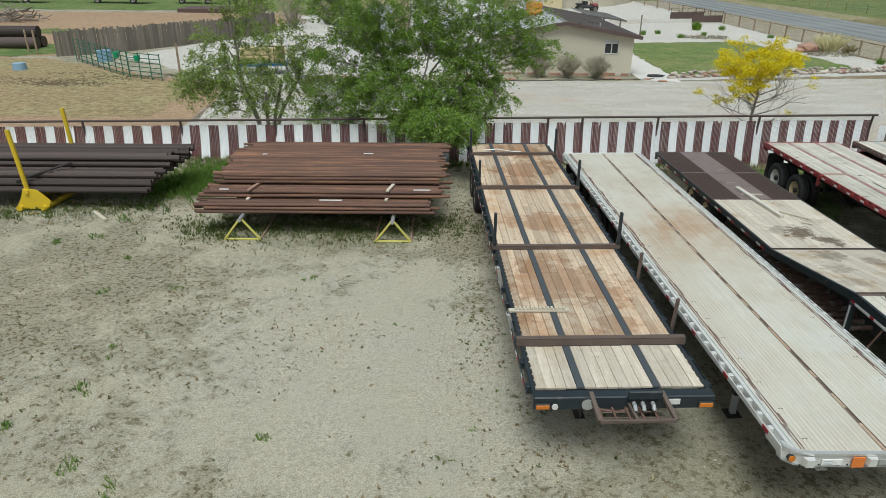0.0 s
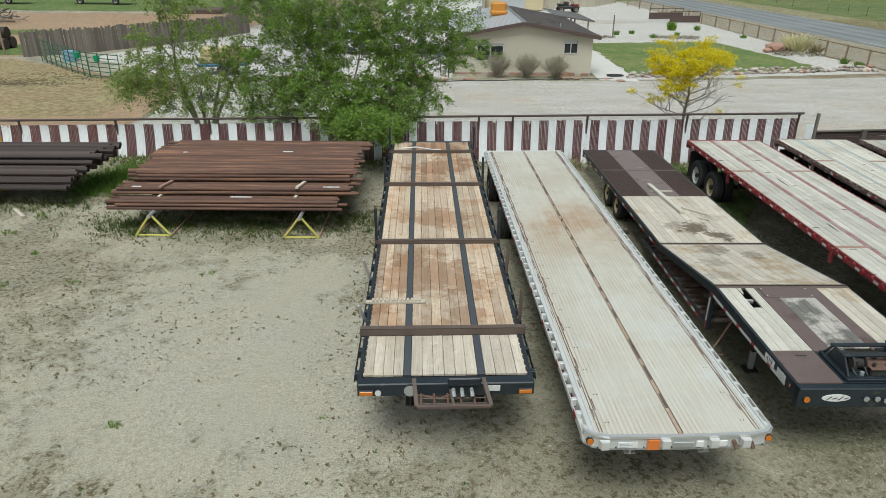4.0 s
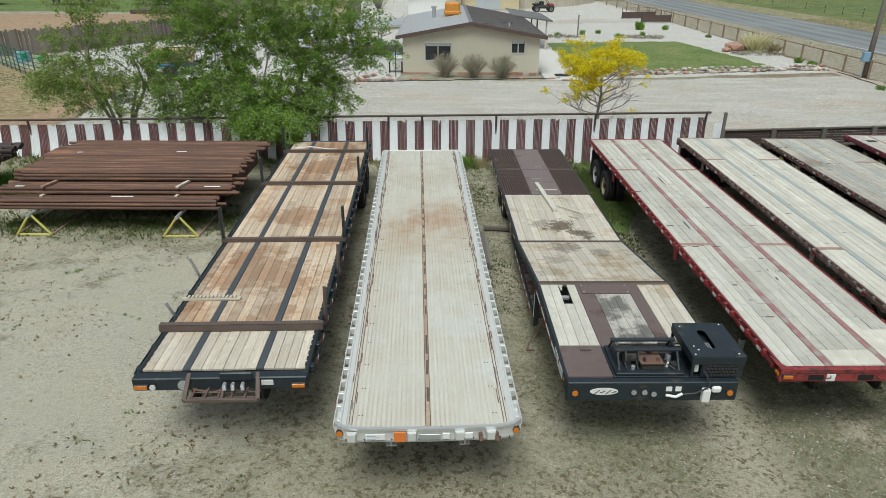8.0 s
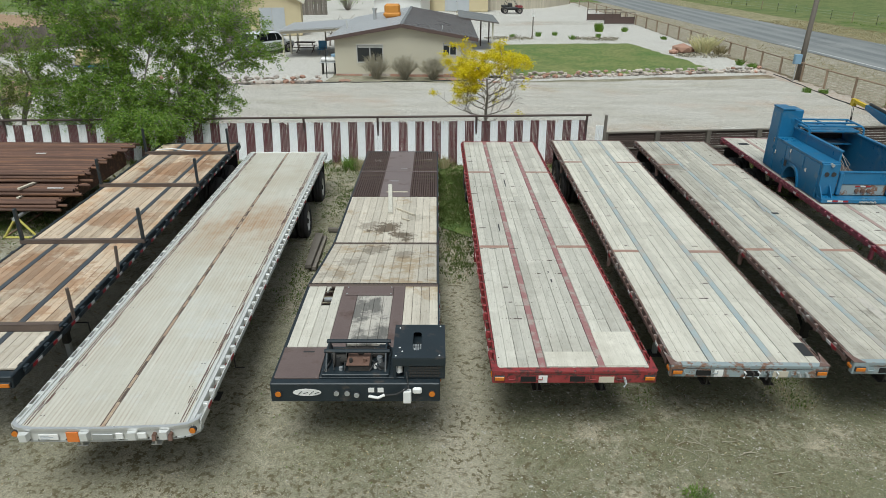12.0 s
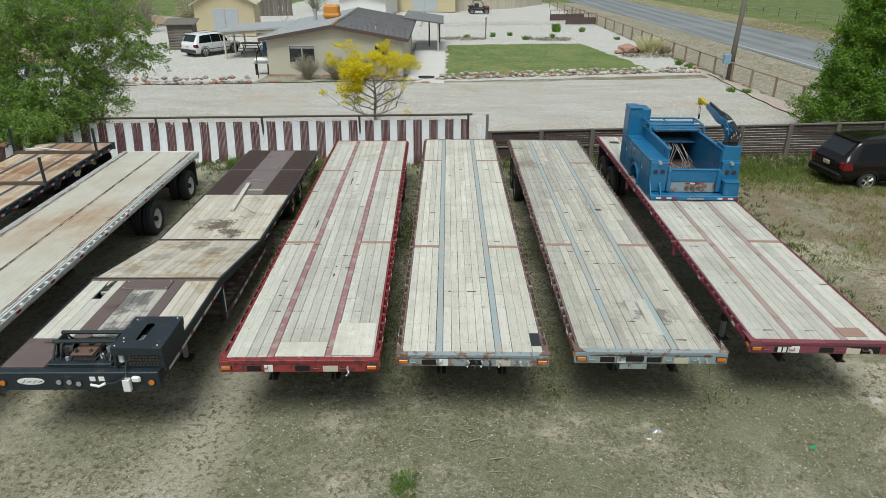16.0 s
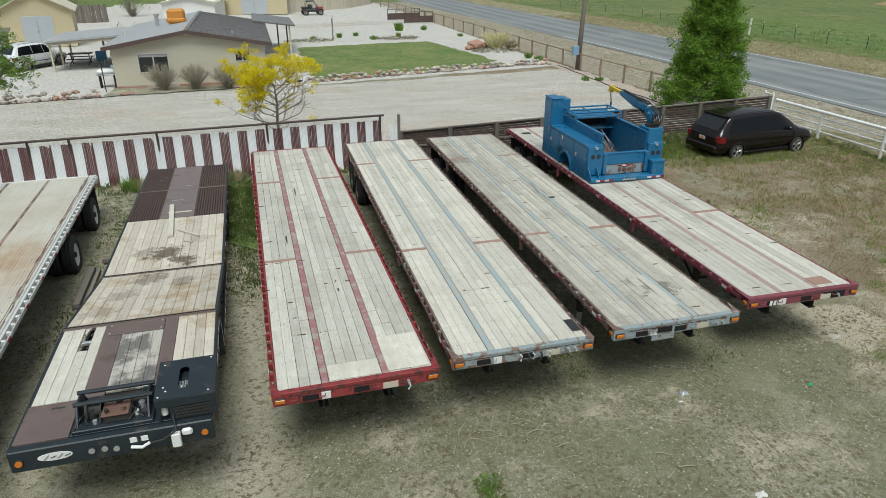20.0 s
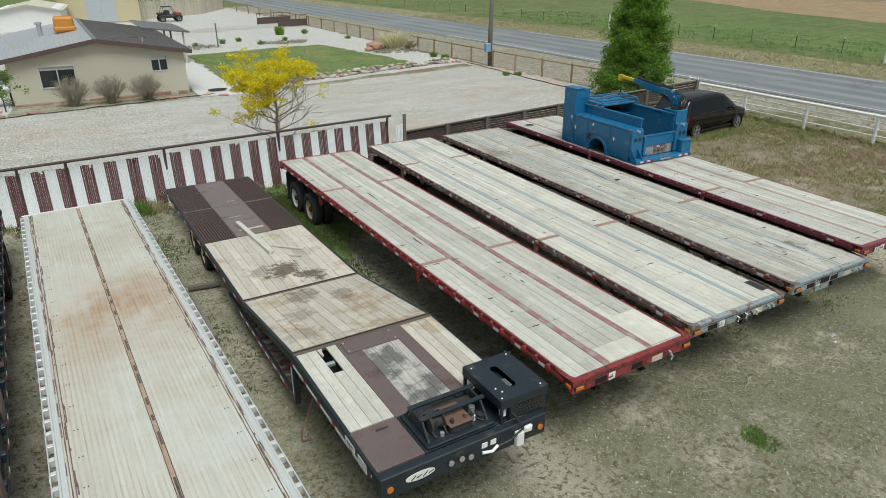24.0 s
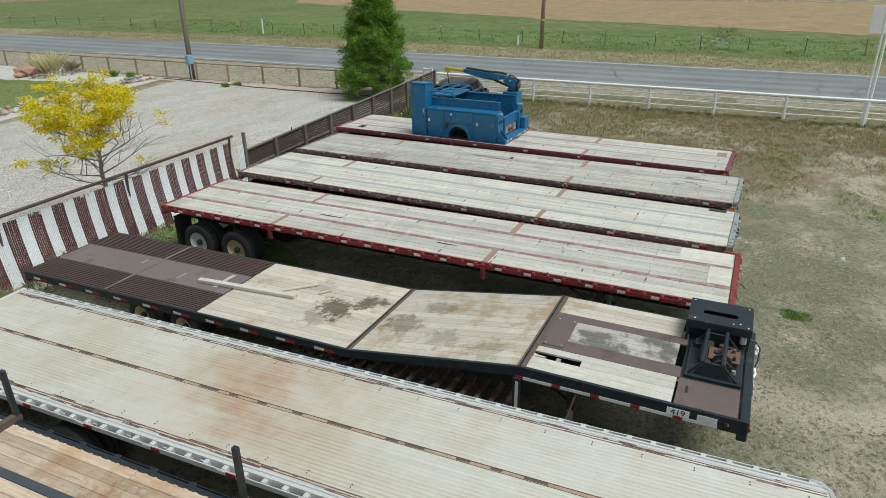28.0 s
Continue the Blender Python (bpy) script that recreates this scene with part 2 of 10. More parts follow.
def drive_material():
    """Crushed pale gravel with wheel-worn, reddish and damp patches."""
    m, n, l, b = tree_of("driveway_gravel", 0.95)
    vec, _ = place(n, l, world_space=True)
    times = lambda p, q: math_node(n, l, "MULTIPLY", p, q)
    along = n.new("ShaderNodeVectorMath")
    along.operation = "MULTIPLY"
    l.new(vec, along.inputs[0])
    along.inputs[1].default_value = (0.25, 1.0, 1.0)
    coarse, tracks, mid, grit = noise_node(n, l, vec, 0.16, 6, 0.65), noise_node(n, l, along.outputs[0], 0.8, 6, 0.65), noise_node(n, l, vec, 3.0, 5, 0.8), noise_node(n, l, vec, 15, 5, 0.85)
    col = mix_colour(n, l, ramp(n, l, tracks, 0.38, 0.62), (0.39, 0.365, 0.315), (0.47, 0.45, 0.405))
    col = mix_colour(n, l, times(ramp(n, l, coarse, 0.53, 0.68), 0.55), col, (0.40, 0.285, 0.20))
    col = mix_colour(n, l, times(ramp(n, l, mid, 0.54, 0.68), 0.5), col, (0.285, 0.255, 0.21))
    col = mix_colour(n, l, times(ramp(n, l, noise_node(n, l, vec, 6.5, 3, 0.7), 0.55, 0.64), 0.6), col, (0.60, 0.58, 0.53))
    col = mix_colour(n, l, times(ramp(n, l, noise_node(n, l, along.outputs[0], 0.5, 6, 0.7), 0.54, 0.66), 0.4), col, (0.335, 0.30, 0.20))
    sparkle = n.new("ShaderNodeMapRange")
    l.new(grit, sparkle.inputs["Value"])
    sparkle.inputs["From Min"].default_value, sparkle.inputs["From Max"].default_value = 0.36, 0.64
    sparkle.inputs["To Min"].default_value, sparkle.inputs["To Max"].default_value = 0.38, 1.66
    col = mix_colour(n, l, 1.0, col, sparkle.outputs[0], "MULTIPLY")
    l.new(col, b.inputs["Base Color"])
    relief(n, l, b, grit, 0.6, 0.03)
    return m


def board_material(name, a, c, dark, stain=None, rand=0.22, stain_range=(0.5, 0.7), streaks=0.6, spots=(), spot_colour=(0.06, 0.045, 0.03)):
    """Weathered planks: grain along the board, tone by board, stains that run on across the deck, and spilt-oil spots (x, y, radius)."""
    m, n, l, b = tree_of(name, 0.85)
    times = lambda p, q: math_node(n, l, "MULTIPLY", p, q)
    vec, chance = place(n, l, (22, 0.9, 22))
    wvec, _ = place(n, l, world_space=True)
    grain, streak = noise_node(n, l, vec, 1.0, 6, 0.7), noise_node(n, l, vec, 3.2, 4, 0.7)
    blot, patch = noise_node(n, l, wvec, 0.9, 6, 0.68), noise_node(n, l, wvec, 7, 5, 0.75)
    col = mix_colour(n, l, ramp(n, l, grain, 0.3, 0.7), a, c)
    col = mix_colour(n, l, times(ramp(n, l, streak, 0.54, 0.68), streaks), col, dark)
    col = mix_colour(n, l, times(ramp(n, l, patch, 0.56, 0.70), 0.35), col, dark)
    # short dark splits along the grain and pale scuffs
    split = noise_node(n, l, vec, 6.0, 2, 0.5)
    col = mix_colour(n, l, times(times(ramp(n, l, split, 0.66, 0.70), ramp(n, l, patch, 0.46, 0.56)), 0.8), col, tuple(0.4 * v for v in dark))
    scuff = noise_node(n, l, wvec, 2.4, 6, 0.75)
    col = mix_colour(n, l, times(ramp(n, l, scuff, 0.54, 0.66), 0.35), col, tuple(min(0.8, 1.18 * v) for v in c))
    if stain:
        col = mix_colour(n, l, times(ramp(n, l, blot, *stain_range), 0.75), col, stain)
    for x, y, r, weight in spots:
        gap = n.new("ShaderNodeVectorMath")
        gap.operation = "SUBTRACT"
        l.new(wvec, gap.inputs[0])
        gap.inputs[1].default_value = (x, y, 0)
        flat = n.new("ShaderNodeVectorMath")
        flat.operation = "MULTIPLY"
        l.new(gap.outputs[0], flat.inputs[0])
        flat.inputs[1].default_value = (1, 1, 0)
        size = n.new("ShaderNodeVectorMath")
        size.operation = "LENGTH"
        l.new(flat.outputs[0], size.inputs[0])
        edge = math_node(n, l, "SUBTRACT", size.outputs["Value"], times(math_node(n, l, "SUBTRACT", math_node(n, l, "ADD", times(blot, 0.9), times(patch, 0.7)), 0.80), 3.4 * r))
        col = mix_colour(n, l, times(ramp(n, l, edge, r, r * 0.62), weight), col, spot_colour)
    hs = n.new("ShaderNodeHueSaturation")
    mr = n.new("ShaderNodeMapRange")
    mr.inputs["To Min"].default_value, mr.inputs["To Max"].default_value = 1 - rand, 1 + rand * 0.8
    l.new(chance, mr.inputs["Value"])
    l.new(mr.outputs[0], hs.inputs["Value"])
    l.new(col, hs.inputs["Color"])
    l.new(hs.outputs[0], b.inputs["Base Color"])
    relief(n, l, b, grain, 0.5, 0.006)
    return m


def glass_material(name, tint=(0.03, 0.035, 0.04)):
    m, n, l, b = tree_of(name, 0.06)
    b.inputs["Base Color"].default_value = (*tint, 1)
    b.inputs["Specular IOR Level"].default_value = 0.5
    return m


def alu_floor():
    """Dull ribbed aluminium: streaks along the bed, grime, and rust washed out over the middle."""
    m, n, l, b = tree_of("dull_aluminium_floor", 0.5, 0.12)
    vec, chance = place(n, l, (9, 0.35, 9))
    wvec, _ = place(n, l, world_space=True)
    times = lambda a, c: math_node(n, l, "MULTIPLY", a, c)
    streak, blot = noise_node(n, l, vec, 1.6, 5, 0.7), noise_node(n, l, wvec, 0.55, 6, 0.7)
    fine = noise_node(n, l, wvec, 26, 4, 0.8)
    col = mix_colour(n, l, ramp(n, l, streak, 0.32, 0.66), (0.535, 0.505, 0.425), (0.66, 0.635, 0.555))
    sep = n.new("ShaderNodeSeparateXYZ")
    l.new(wvec, sep.inputs[0])
    rear = ramp(n, l, sep.outputs["Y"], 8.0, 13.0)
    col = mix_colour(n, l, times(ramp(n, l, blot, 0.42, 0.66), math_node(n, l, "ADD", times(rear, 0.5), 0.15)), col, (0.47, 0.40, 0.285))
    # bluish-white patches near the front: sky sheen painted into the colour
    pale = noise_node(n, l, wvec, 0.8, 5, 0.65)
    col = mix_colour(n, l, times(times(ramp(n, l, pale, 0.50, 0.64), ramp(n, l, sep.outputs["Y"], 12.0, 8.0)), 0.65), col, (0.66, 0.69, 0.685))
    # rust and grit lie in the valleys between the ribs
    own = n.new("ShaderNodeTexCoord")
    deep = n.new("ShaderNodeSeparateXYZ")
    l.new(own.outputs["Object"], deep.inputs[0])
    low = times(ramp(n, l, deep.outputs["Z"], 0.003, 0.001), ramp(n, l, math_node(n, l, "ADD", times(blot, 0.5), times(streak, 0.5)), 0.46, 0.60))
    col = mix_colour(n, l, times(low, 0.6), col, (0.36, 0.25, 0.165))
    col = mix_colour(n, l, times(ramp(n, l, fine, 0.55, 0.72), 0.4), col, (0.33, 0.31, 0.26))
    far = n.new("ShaderNodeVectorMath")
    far.operation = "DISTANCE"
    far.inputs[1].default_value = (5.35, 14.1, 1.33)
    l.new(wvec, far.inputs[0])
    rust = times(ramp(n, l, far.outputs["Value"], 2.3, 0.1), ramp(n, l, math_node(n, l, "ADD", times(streak, 0.5), times(blot, 0.6)), 0.42, 0.66))
    col = mix_colour(n, l, times(rust, 0.95), col, (0.40, 0.225, 0.11))
    l.new(col, b.inputs["Base Color"])
    relief(n, l, b, fine, 0.15, 0.004)
    return m


def road_material():
    """Worn grey asphalt: darker wheel tracks along the road, pale aggregate, fine cracking."""
    m, n, l, b = tree_of("worn_asphalt", 0.85)
    vec, _ = place(n, l, world_space=True)
    sep = n.new("ShaderNodeSeparateXYZ")
    l.new(vec, sep.inputs[0])
    times = lambda p, q: math_node(n, l, "MULTIPLY", p, q)
    along = n.new("ShaderNodeVectorMath")
    along.operation = "MULTIPLY"
    l.new(vec, along.inputs[0])
    along.inputs[1].default_value = (1.0, 0.05, 1.0)
    streak, blot, grain = noise_node(n, l, along.outputs[0], 1.1, 5, 0.6), noise_node(n, l, vec, 0.15, 5, 0.6), noise_node(n, l, vec, 22, 4, 0.8)
    wave = math_node(n, l, "SINE", times(math_node(n, l, "ADD", sep.outputs["X"], times(streak, 0.5)), 2.62), 0)
    col = mix_colour(n, l, ramp(n, l, wave, -0.7, 0.8), (0.165, 0.178, 0.180), (0.245, 0.255, 0.250))
    col = mix_colour(n, l, times(ramp(n, l, streak, 0.42, 0.62), 0.6), col, (0.135, 0.147, 0.150))
    col = mix_colour(n, l, times(ramp(n, l, blot, 0.5, 0.68), 0.5), col, (0.27, 0.275, 0.265))
    col = mix_colour(n, l, times(ramp(n, l, grain, 0.52, 0.68), 0.5), col, (0.31, 0.315, 0.305))
    l.new(col, b.inputs["Base Color"])
    relief(n, l, b, grain, 0.25, 0.01)
    return m


M = {}
M["yard"] = yard_material()
M["drive"] = drive_material()
M["garden_gravel"] = soil("garden_gravel", (0.47, 0.455, 0.41), (0.53, 0.515, 0.47), (0.35, 0.32, 0.275), (0.72, 0.70, 0.66), 0.3, 40)
M["red_earth"] = soil("red_earth", (0.34, 0.205, 0.125), (0.38, 0.25, 0.155), (0.20, 0.15, 0.085), (0.46, 0.34, 0.225), 0.12, 20)
M["red_verge"] = soil("reddish_gravel", (0.43, 0.345, 0.275), (0.45, 0.41, 0.35), (0.33, 0.22, 0.16), (0.58, 0.53, 0.46), 0.35, 40)
M["corral_straw"] = soil("trampled_straw", (0.295, 0.205, 0.105), (0.30, 0.25, 0.12), (0.15, 0.115, 0.06), (0.42, 0.36, 0.20), 0.22, 14)
M["lawn"] = soil("mown_lawn", (0.085, 0.16, 0.03), (0.235, 0.235, 0.085), (0.055, 0.115, 0.024), (0.25, 0.255, 0.09), 0.30, 18, 0.8)
M["pasture"] = soil("pasture_grass", (0.088, 0.14, 0.03), (0.165, 0.18, 0.055), (0.06, 0.10, 0.024), (0.19, 0.20, 0.075), 0.06, 3, 0.8)
M["tall_grass"] = soil("roadside_grass", (0.095, 0.16, 0.03), (0.15, 0.195, 0.05), (0.055, 0.10, 0.024), (0.19, 0.215, 0.08), 0.12, 6, 0.8)
M["dry_verge"] = soil("dry_verge", (0.27, 0.235, 0.125), (0.20, 0.19, 0.085), (0.13, 0.125, 0.055), (0.46, 0.41, 0.27), 0.25, 10, 0.8)
M["brown_field"] = soil("ploughed_field", (0.335, 0.215, 0.12), (0.30, 0.225, 0.115), (0.22, 0.17, 0.075), (0.38, 0.27, 0.16), 0.03, 2, 0.6)
M["olive_verge"] = soil("olive_dry_grass", (0.175, 0.15, 0.07), (0.135, 0.13, 0.055), (0.085, 0.08, 0.035), (0.33, 0.285, 0.17), 0.3, 9, 0.8)
M["asphalt"] = road_material()
M["shoulder"] = soil("road_shoulder", (0.31, 0.275, 0.215), (0.25, 0.22, 0.145), (0.16, 0.145, 0.08), (0.48, 0.445, 0.375), 0.3, 18)
M["concrete"] = surface("concrete", (0.55, 0.53, 0.49), (0.64, 0.62, 0.58), 0.85, big=0.8, fine=25)
M["grey_board"] = board_material("grey_deck_board", (0.475, 0.452, 0.39), (0.585, 0.562, 0.495), (0.26, 0.235, 0.195), (0.375, 0.35, 0.295), 0.14, streaks=0.5)
M["pale_board"] = board_material("pale_deck_board", (0.535, 0.505, 0.43), (0.645, 0.615, 0.535), (0.31, 0.28, 0.225), (0.45, 0.42, 0.35), 0.12, streaks=0.45)
M["dark_board"] = board_material("dark_deck_board", (0.40, 0.375, 0.315), (0.535, 0.505, 0.435), (0.20, 0.18, 0.145), (0.28, 0.255, 0.21), 0.20, spots=((18.55, 9.3, 0.42, 0.7), (18.2, 9.7, 0.3, 0.5), (17.3, 18.9, 0.5, 0.35)), spot_colour=(0.11, 0.095, 0.075))
M["bleached_board"] = board_material("bleached_deck_board", (0.44, 0.375, 0.29), (0.63, 0.575, 0.485), (0.30, 0.22, 0.15), (0.44, 0.34, 0.23), 0.14, (0.52, 0.7))
M["manure"] = surface("trodden_manure", (0.07, 0.052, 0.028), (0.14, 0.105, 0.055), 0.95, big=4, fine=20)
M["tan_board"] = board_material("tan_deck_board", (0.42, 0.318, 0.222), (0.62, 0.508, 0.385), (0.25, 0.155, 0.085), (0.39, 0.22, 0.11), 0.24, (0.49, 0.66), spots=((2.3, 10.9, 1.15, 0.65), (2.4, 14.0, 0.8, 0.6), (2.2, 16.9, 0.7, 0.6), (2.4, 18.2, 0.9, 0.75), (2.2, 20.2, 0.9, 0.8), (2.9, 9.5, 0.4, 0.5)), spot_colour=(0.285, 0.155, 0.082))
M["oily_board"] = board_material("oily_deck_board", (0.455, 0.405, 0.33), (0.585, 0.54, 0.455), (0.28, 0.23, 0.175), (0.36, 0.26, 0.15), 0.13, (0.53, 0.62), 0.5, spots=((8.85, 14.95, 0.46, 0.97), (9.25, 14.3, 0.34, 0.95), (8.35, 15.1, 0.40, 0.45), (8.75, 13.2, 0.38, 0.6), (9.35, 12.9, 0.30, 0.5), (8.25, 12.3, 0.40, 0.4), (8.0, 11.3, 0.30, 0.35), (9.5, 15.6, 0.35, 0.3)), spot_colour=(0.13, 0.10, 0.07))
M["black_board"] = board_material("burnt_board", (0.45, 0.42, 0.37), (0.55, 0.51, 0.45), (0.10, 0.10, 0.095), (0.06, 0.06, 0.058), 0.15, (0.51, 0.58))
M["red_paint"] = surface("faded_red_paint", (0.215, 0.012, 0.018), (0.30, 0.06, 0.058), 0.5, big=5, fine=40, stain=(0.085, 0.03, 0.028), stain_range=(0.51, 0.60), stain_scale=9, rand=0.1)
M["red_strip"] = surface("worn_red_steel", (0.275, 0.105, 0.105), (0.35, 0.20, 0.195), 0.6, big=4, fine=50, stain=(0.36, 0.30, 0.265), stain_range=(0.49, 0.60), stain_scale=3.0)
M["plum_paint"] = surface("faded_plum_paint", (0.165, 0.03, 0.05), (0.24, 0.075, 0.09), 0.5, big=4, fine=40, stain=(0.12, 0.075, 0.065), stain_range=(0.54, 0.68), stain_scale=5, rand=0.1)
M["rub_steel"] = surface("rusty_rub_rail", (0.12, 0.062, 0.048), (0.20, 0.135, 0.115), 0.7, big=4, fine=40, stain=(0.30, 0.28, 0.26), stain_range=(0.52, 0.66), stain_scale=4)
M["faded_strip"] = surface("faded_brown_strip", (0.34, 0.235, 0.205), (0.42, 0.32, 0.285), 0.65, big=4, fine=50, stain=(0.25, 0.15, 0.12), stain_range=(0.55, 0.68), stain_scale=3)
M["rust_strip"] = surface("rusty_steel_strip", (0.30, 0.17, 0.125), (0.36, 0.24, 0.19), 0.75, big=4, fine=50)
M["blue_strip"] = surface("worn_blue_steel", (0.285, 0.35, 0.365), (0.39, 0.43, 0.425), 0.6, big=3, fine=40, stain=(0.40, 0.37, 0.325), stain_range=(0.46, 0.60), stain_scale=2.2)
M["blue_grey"] = surface("chipped_blue_grey_paint", (0.22, 0.29, 0.32), (0.34, 0.37, 0.36), 0.6, big=6, fine=40, stain=(0.20, 0.105, 0.065), stain_range=(0.52, 0.60), stain_scale=6)
M["black_paint"] = surface("black_paint", (0.010, 0.016, 0.021), (0.022, 0.033, 0.041), 0.45, big=3, fine=40, stain=(0.085, 0.070, 0.058), stain_range=(0.58, 0.76), stain_scale=5)
M["black_strip"] = surface("worn_black_steel", (0.045, 0.055, 0.065), (0.075, 0.085, 0.095), 0.55, big=4, fine=40, stain=(0.16, 0.12, 0.10), stain_range=(0.6, 0.8), stain_scale=3)
M["brown_steel"] = surface("brown_steel_plate", (0.112, 0.080, 0.074), (0.172, 0.130, 0.120), 0.58, big=2.2, fine=34, amount=0.75, bump=0.4, stain=(0.085, 0.050, 0.038), stain_range=(0.52, 0.72), stain_scale=2.2)
M["worn_plate"] = surface("worn_brown_plate", (0.150, 0.116, 0.112), (0.225, 0.182, 0.175), 0.42, big=2.2, fine=34, amount=0.75, bump=0.3, stain=(0.10, 0.068, 0.058), stain_range=(0.54, 0.72), stain_scale=2.2)
M["grate"] = surface("dark_brown_grating", (0.055, 0.034, 0.029), (0.10, 0.066, 0.056), 0.7, big=3, fine=40)
M["bunk_steel"] = surface("brown_bunk_steel", (0.085, 0.06, 0.05), (0.14, 0.105, 0.085), 0.6, big=4, fine=40)
M["alu"] = alu_floor()
M["alu_rail"] = surface("aluminium_rail", (0.60, 0.605, 0.585), (0.70, 0.70, 0.67), 0.42, 0.25, big=4, fine=40)
M["nailer"] = surface("rust_stained_nailer", (0.50, 0.41, 0.30), (0.30, 0.18, 0.12), 0.8, big=3, fine=18, amount=0.9)
M["chrome_dull"] = surface("polished_aluminium", (0.72, 0.73, 0.73), (0.64, 0.64, 0.62), 0.30, 0.6, big=6, fine=40)
M["galv"] = surface("galvanised_steel", (0.45, 0.47, 0.48), (0.55, 0.56, 0.56), 0.45, 0.6, big=6, fine=40)
M["chassis"] = surface("grimy_chassis", (0.022, 0.021, 0.020), (0.05, 0.044, 0.038), 0.8, big=4, fine=30)
M["tyre"] = surface("tyre_rubber", (0.022, 0.022, 0.023), (0.05, 0.047, 0.044), 0.85, big=4, fine=40)
M["rim_white"] = surface("white_rim", (0.80, 0.80, 0.78), (0.66, 0.63, 0.58), 0.5, big=5, fine=30)
M["rim_tan"] = surface("tan_rim", (0.66, 0.54, 0.33), (0.52, 0.40, 0.24), 0.6, big=5, fine=30)
M["rim_grey"] = surface("grey_rim", (0.35, 0.34, 0.33), (0.22, 0.18, 0.15), 0.55, 0.3, big=5, fine=30)
M["tape_red"] = surface("red_tape", (0.34, 0.018, 0.025), (0.26, 0.02, 0.025), 0.4, big=8, fine=40, bump=0)
M["tape_white"] = surface("white_tape", (0.72, 0.72, 0.70), (0.56, 0.55, 0.52), 0.4, big=8, fine=40, bump=0)
M["amber"] = surface("amber_lens", (0.62, 0.20, 0.02), (0.52, 0.15, 0.02), 0.25, big=8, fine=40, bump=0)
M["orange"] = surface("orange_sticker", (0.75, 0.22, 0.04), (0.65, 0.18, 0.04), 0.4, big=8, fine=40, bump=0)
M["white_paint"] = surface("white_paint", (0.82, 0.82, 0.80), (0.72, 0.71, 0.68), 0.5, big=3, fine=40)
M["white_pipe"] = surface("white_enamel", (0.92, 0.92, 0.91), (0.86, 0.86, 0.85), 0.35, big=3, fine=40, bump=0.05)
# near-black that stands for the shade in recesses, seams and wheel wells
M["recess_black"] = surface("recess_shade_black", (0.006, 0.006, 0.006), (0.012, 0.011, 0.010), 0.95, big=6, fine=40, bump=0)
M["dark_plastic"] = surface("black_plastic", (0.02, 0.021, 0.022), (0.04, 0.04, 0.04), 0.5, big=5, fine=50)
M["white_slat"] = surface("white_fence_slat", (0.92, 0.935, 0.94), (0.88, 0.895, 0.90), 0.6, big=2, fine=30, rand=0.04)
M["maroon_slat"] = surface("maroon_fence_slat", (0.085, 0.018, 0.022), (0.13, 0.04, 0.042), 0.6, big=2, fine=30, rand=0.15)
M["fence_pipe"] = surface("dark_rusty_pipe", (0.055, 0.038, 0.034), (0.10, 0.07, 0.06), 0.7, big=3, fine=30)
M["weather_wood"] = surface("weathered_grey_wood", (0.14, 0.12, 0.10), (0.225, 0.20, 0.17), 0.9, big=2, fine=12, stretch=(6, 6, 0.6), rand=0.25)
M["post_wood"] = surface("brown_post_wood", (0.25, 0.18, 0.125), (0.34, 0.255, 0.18), 0.9, big=2, fine=14, stretch=(6, 6, 0.6), rand=0.15)
M["grey_post"] = surface("weathered_grey_timber", (0.13, 0.115, 0.095), (0.21, 0.185, 0.155), 0.9, big=2, fine=14, stretch=(6, 6, 0.6), rand=0.2)
M["dark_slat"] = surface("dark_rusted_fence_slat", (0.055, 0.037, 0.031), (0.10, 0.072, 0.060), 0.75, big=2, fine=20, stretch=(0.5, 5, 5), rand=0.15)
M["pipe_rust"] = surface("rusty_steel_pipe", (0.085, 0.045, 0.033), (0.15, 0.080, 0.055), 0.75, big=1.2, fine=22, stretch=(0.4, 6, 6), rand=0.28, stain=(0.27, 0.135, 0.075), stain_range=(0.50, 0.68), stain_scale=1.1)
M["pipe_dark"] = surface("dark_steel_pipe", (0.045, 0.034, 0.031), (0.085, 0.060, 0.052), 0.7, big=1.2, fine=22, stretch=(0.5, 6, 6), rand=0.45)
M["yellow_paint"] = surface("yellow_paint", (0.70, 0.50, 0.02), (0.58, 0.40, 0.03), 0.45, big=4, fine=40, stain=(0.25, 0.15, 0.06), stain_range=(0.66, 0.82), stain_scale=5)
M["pale_yellow"] = surface("chalky_yellow_paint", (0.58, 0.52, 0.10), (0.48, 0.44, 0.13), 0.6, big=5, fine=40, stain=(0.25, 0.15, 0.07), stain_range=(0.62, 0.76), stain_scale=6)
M["stucco"] = surface("cream_siding", (0.53, 0.49, 0.385), (0.58, 0.54, 0.435), 0.85, big=0.7, fine=25, bump=0.15)
M["roof"] = surface("brown_metal_roof", (0.19, 0.165, 0.16), (0.225, 0.20, 0.195), 0.30, 0.6, big=0.5, fine=10, bump=0.03)
M["roof"].node_tree.nodes["Principled BSDF"].inputs["Coat Weight"].default_value = 1.0
M["roof"].node_tree.nodes["Principled BSDF"].inputs["Coat Roughness"].default_value = 0.06
# paler copy of the roof metal, with the sky's sheen put into its colour
M["roof_sheen"] = surface("sky_sheen_roof", (0.47, 0.48, 0.49), (0.55, 0.555, 0.56), 0.36, 0.35, big=0.5, fine=10, bump=0.03)
M["fascia"] = surface("dark_brown_trim", (0.085, 0.052, 0.045), (0.11, 0.075, 0.065), 0.6, big=3, fine=30)
